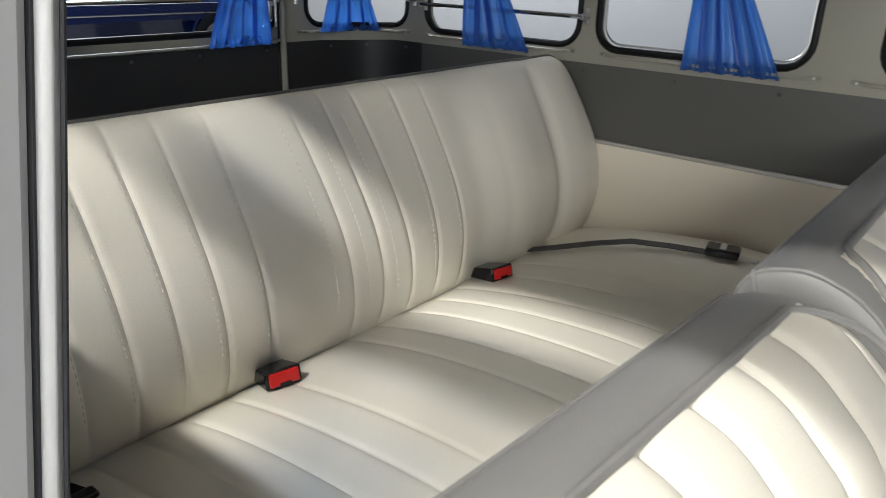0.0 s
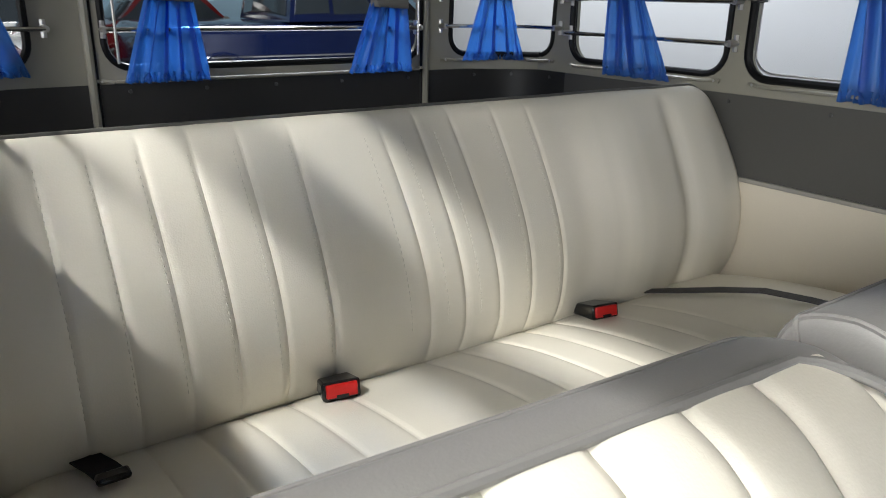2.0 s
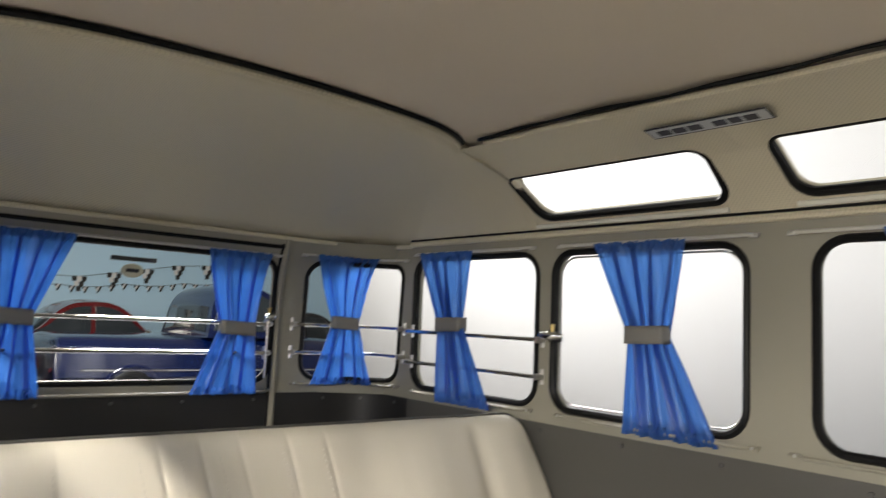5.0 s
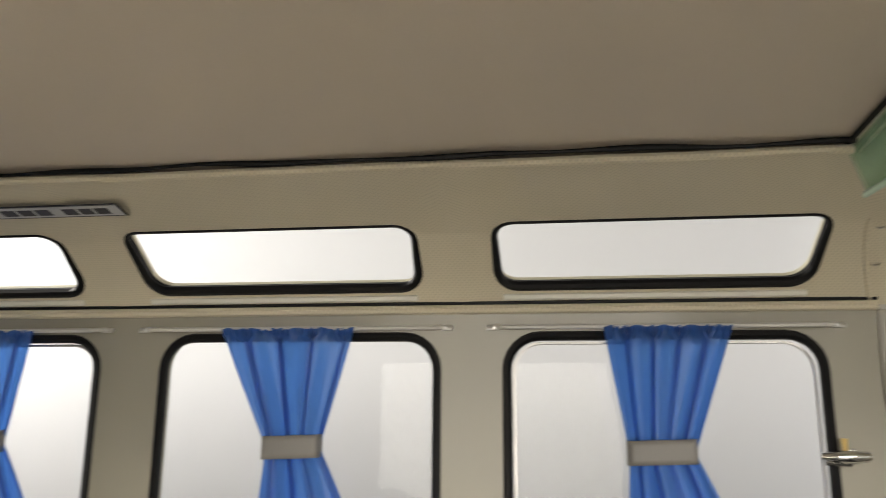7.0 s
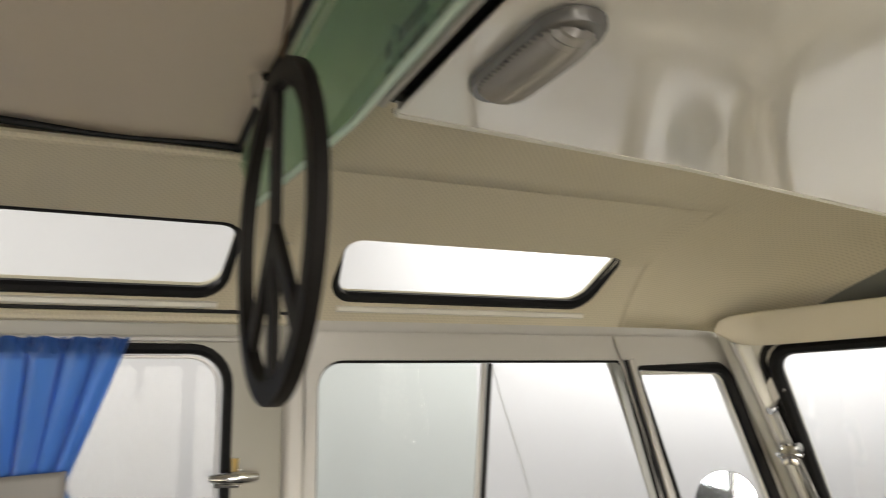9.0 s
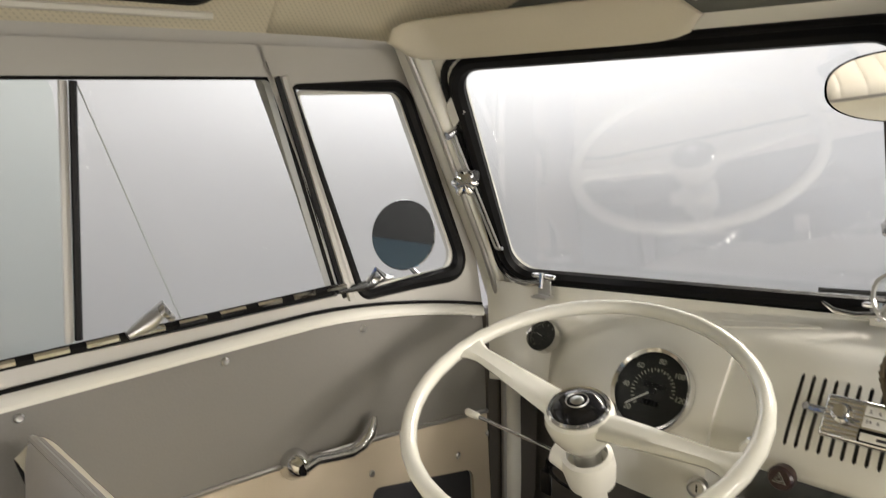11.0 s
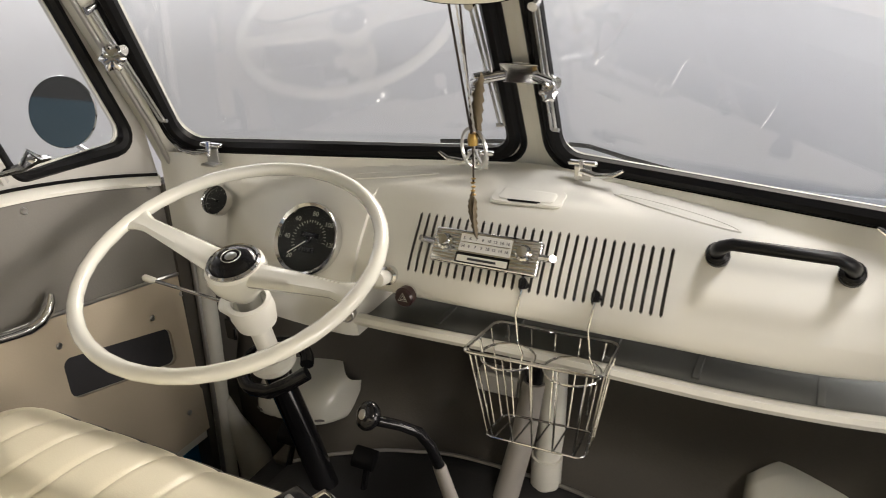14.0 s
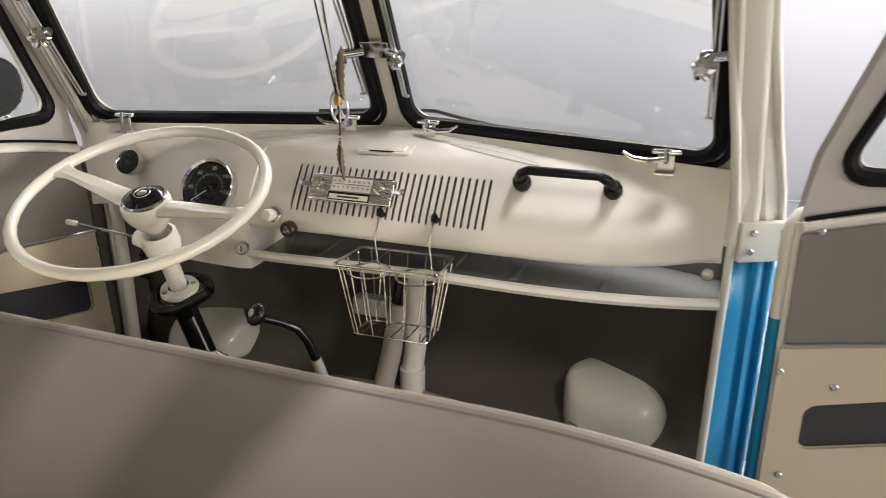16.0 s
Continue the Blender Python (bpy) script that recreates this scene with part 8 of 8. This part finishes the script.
    for sg in (1, -1):
        part("headlight", lathed([(0.10, -0.05), (0.105, 0.0), (0.09, 0.015), (0.0, 0.035)], 18, face_matrix((L / 2 - 0.03, sg * W * 0.34, zh), (1, 0, 0))), CHROME, th)
        part("tail_light", lathed([(0.07, -0.02), (0.07, 0.01), (0.0, 0.025)], 14, face_matrix((-L / 2 + 0.02, sg * W * 0.36, line[8][1] * 0.82), (-1, 0, 0))), RED, th)
        part("bright_strip", tubed([(x, sg * (W / 2 * (1 - 0.10 * abs(2 * x / L) ** 5) + 0.002), sill + 0.62 * (0.80 - sill)) for x in np.linspace(-0.44 * L, 0.44 * L, 14)], 0.010, 6), CHROME, th)
        part("mirror", tubed([(0.16 * L, sg * W * 0.47, z0 + 0.03), (0.16 * L, sg * W * 0.54, z0 + 0.10)], [0.012, 0.055], 10), CHROME, th)
    for e in (1, -1):
        part("bumper", tubed([(e * (L / 2 - 0.12), -W * 0.49, 0.42), (e * (L / 2 + 0.03), -W * 0.40, 0.42), (e * (L / 2 + 0.07), 0, 0.42), (e * (L / 2 + 0.03), W * 0.40, 0.42), (e * (L / 2 - 0.12), W * 0.49, 0.42)], 0.048, 8), CHROME, th)
    for k in range(7):
        part("grille_bar", tubed([(L / 2 - 0.02, -W * 0.24, 0.50 + 0.035 * k), (L / 2 + 0.02, 0, 0.50 + 0.035 * k), (L / 2 - 0.02, W * 0.24, 0.50 + 0.035 * k)], 0.008, 6), CHROME, th)
    th.location, th.rotation_euler = (*at, 0), (0, 0, radians(yaw))
    return th


SEDAN = [(0.0, 0.45), (0.0, 0.82), (0.05, 0.88), (0.25, 0.92), (0.5, 0.93), (0.70, 0.92), (0.92, 0.84), (1.0, 0.74), (1.0, 0.45)]
SEDAN_TOP = [(0.10, 0.88), (0.20, 0.94), (0.30, 1.34), (0.42, 1.42), (0.56, 1.38), (0.68, 0.94), (0.74, 0.90)]
ROD = [(0.0, 0.40), (0.0, 0.72), (0.06, 0.94), (0.20, 1.02), (0.38, 0.98), (0.55, 0.97), (0.74, 1.04), (0.90, 0.98), (1.0, 0.78), (1.0, 0.40)]
ROD_TOP = [(0.16, 0.98), (0.24, 1.02), (0.31, 1.10), (0.40, 1.12), (0.50, 1.10), (0.56, 1.02), (0.62, 0.98)]
PICK = [(0.0, 0.45), (0.0, 0.98), (0.03, 1.02), (0.40, 1.02), (0.44, 1.04), (0.70, 1.06), (0.90, 1.02), (1.0, 0.88), (1.0, 0.45)]
PICK_TOP = [(0.39, 1.02), (0.395, 1.10), (0.41, 1.55), (0.47, 1.70), (0.60, 1.68), (0.69, 1.10), (0.72, 1.04)]
WAGON_TOP = [(0.02, 0.90), (0.05, 0.96), (0.09, 1.48), (0.20, 1.56), (0.55, 1.54), (0.70, 0.98), (0.76, 0.90)]
car("blue_truck", "tall glossy blue pickup truck parked in the hall", (-9.9, 3.7), 90, (0.001, 0.005, 0.034), 4.4, 1.80, 0.34, PICK, PICK_TOP)
car("red_hatchback", "red car parked behind the van", (-7.6, -0.80), 4, (0.075, 0.004, 0.005), 3.7, 1.60, 0.24, ROD, ROD_TOP)
car("red_coupe", "low red car parked near the van", (-7.0, -4.1), 84, (0.18, 0.008, 0.01), 4.0, 1.65, 0.22, ROD, ROD_TOP)
car("red_saloon", "dark red car parked at the back of the hall", (-12.2, 2.75), 90, (0.09, 0.004, 0.005), 3.2, 1.5, 0.26, SEDAN, SEDAN_TOP)
car("black_saloon", "black car parked at the back of the hall", (-12.2, 6.2), 90, (0.010, 0.010, 0.011), 3.4, 1.75, 0.26, SEDAN, SEDAN_TOP)
car("white_wagon", "white estate car parked in the hall", (-10.6, 0.20), 2, (0.45, 0.45, 0.45), 4.0, 1.75, 0.28, SEDAN, WAGON_TOP)
car("grey_saloon", "grey car parked at the back of the hall", (-12.4, -4.2), 88, (0.12, 0.125, 0.13), 4.4, 1.8, 0.26, SEDAN, SEDAN_TOP)
# shallow pillar on the far wall
tagged(mesh_ob("hall_wall_pillar", boxed(-14.0, -13.86, 5.35, 5.85, 0, 5), WALLW, bevel=0.01), "pale pillar on the far hall wall", "pillar", kind="structure")

# bunting on the far wall
FLAG = [mat("black_flag", (0.02, 0.02, 0.02), 0.7), mat("white_flag", (0.7, 0.7, 0.7), 0.7)]
for y0b, y1b, rise_, n, sz in ((-4.0, 8.6, ((-4.0, 1.90), (2.7, 1.86), (3.8, 2.06), (5.4, 2.28), (8.6, 2.9)), 22, 0.24), (-4.0, 5.6, ((-4.0, 1.62), (2.66, 1.69), (4.87, 1.86), (5.6, 1.95)), 44, 0.10)):
    bt = thing("bunting", "string of black and white chequered pennants", "bunting", "buntings")
    pts = [(-13.985, y0b + (y1b - y0b) * k / n, float(np.interp(y0b + (y1b - y0b) * k / n, [q[0] for q in rise_], [q[1] for q in rise_])) - 0.05 * math.sin(math.pi * ((k / 5) % 1))) for k in range(n + 1)]
    part("cord", tubed(pts, 0.005, 5), CORD, bt)
    for k, p in enumerate(pts[:-1]):
        for c in range(2):
            bm = bmesh.new()
            for r in range(3):
                for q in range(3 - r):
                    if (r + q) % 2 != c:
                        continue
                    w = sz / 3
                    yy = p[1] + (q - (3 - r) / 2) * w
                    z0_, z1_ = p[2] - r * sz * 0.36, p[2] - (r + 1) * sz * 0.36
                    vv = [bm.verts.new((p[0] + dx, y_, z_)) for dx in (0.002, 0.012) for y_, z_ in ((yy, z0_), (yy + w, z0_), (yy + w * 0.9, z1_), (yy + w * 0.1, z1_))]
                    for f in ((0, 1, 2, 3), (7, 6, 5, 4), (0, 4, 5, 1), (1, 5, 6, 2), (2, 6, 7, 3), (3, 7, 4, 0)):
                        bm.faces.new([vv[i] for i in f])
            part("pennant", bm, FLAG[c], bt)
# decal on the rear glass
em = thing("window_decal", "dark and cream maker's decal on the rear glass", "decal")
bm = patch(bmesh.new(), rear, RL - 0.104, RL + 0.011, 1.486, 1.4975, 0.0135, 0.0145, 2, 1)
part("bar", bm, BARS, em, "dark lettering bar")
dec = [(RL - 0.046 + 0.028 * math.cos(a), 1.462 + 0.018 * math.sin(a)) for a in np.linspace(0, 6.283, 20, endpoint=False)]
part("shield", pane(bmesh.new(), rear, dec, 0.0125, 0.0015), mat("cream_emblem", (0.6, 0.57, 0.45), 0.6), em, "cream oval")
bm = patch(bmesh.new(), rear, RL - 0.062, RL - 0.030, 1.458, 1.467, 0.0105, 0.0115, 1, 1)
part("shield_bar", bm, BARS, em)
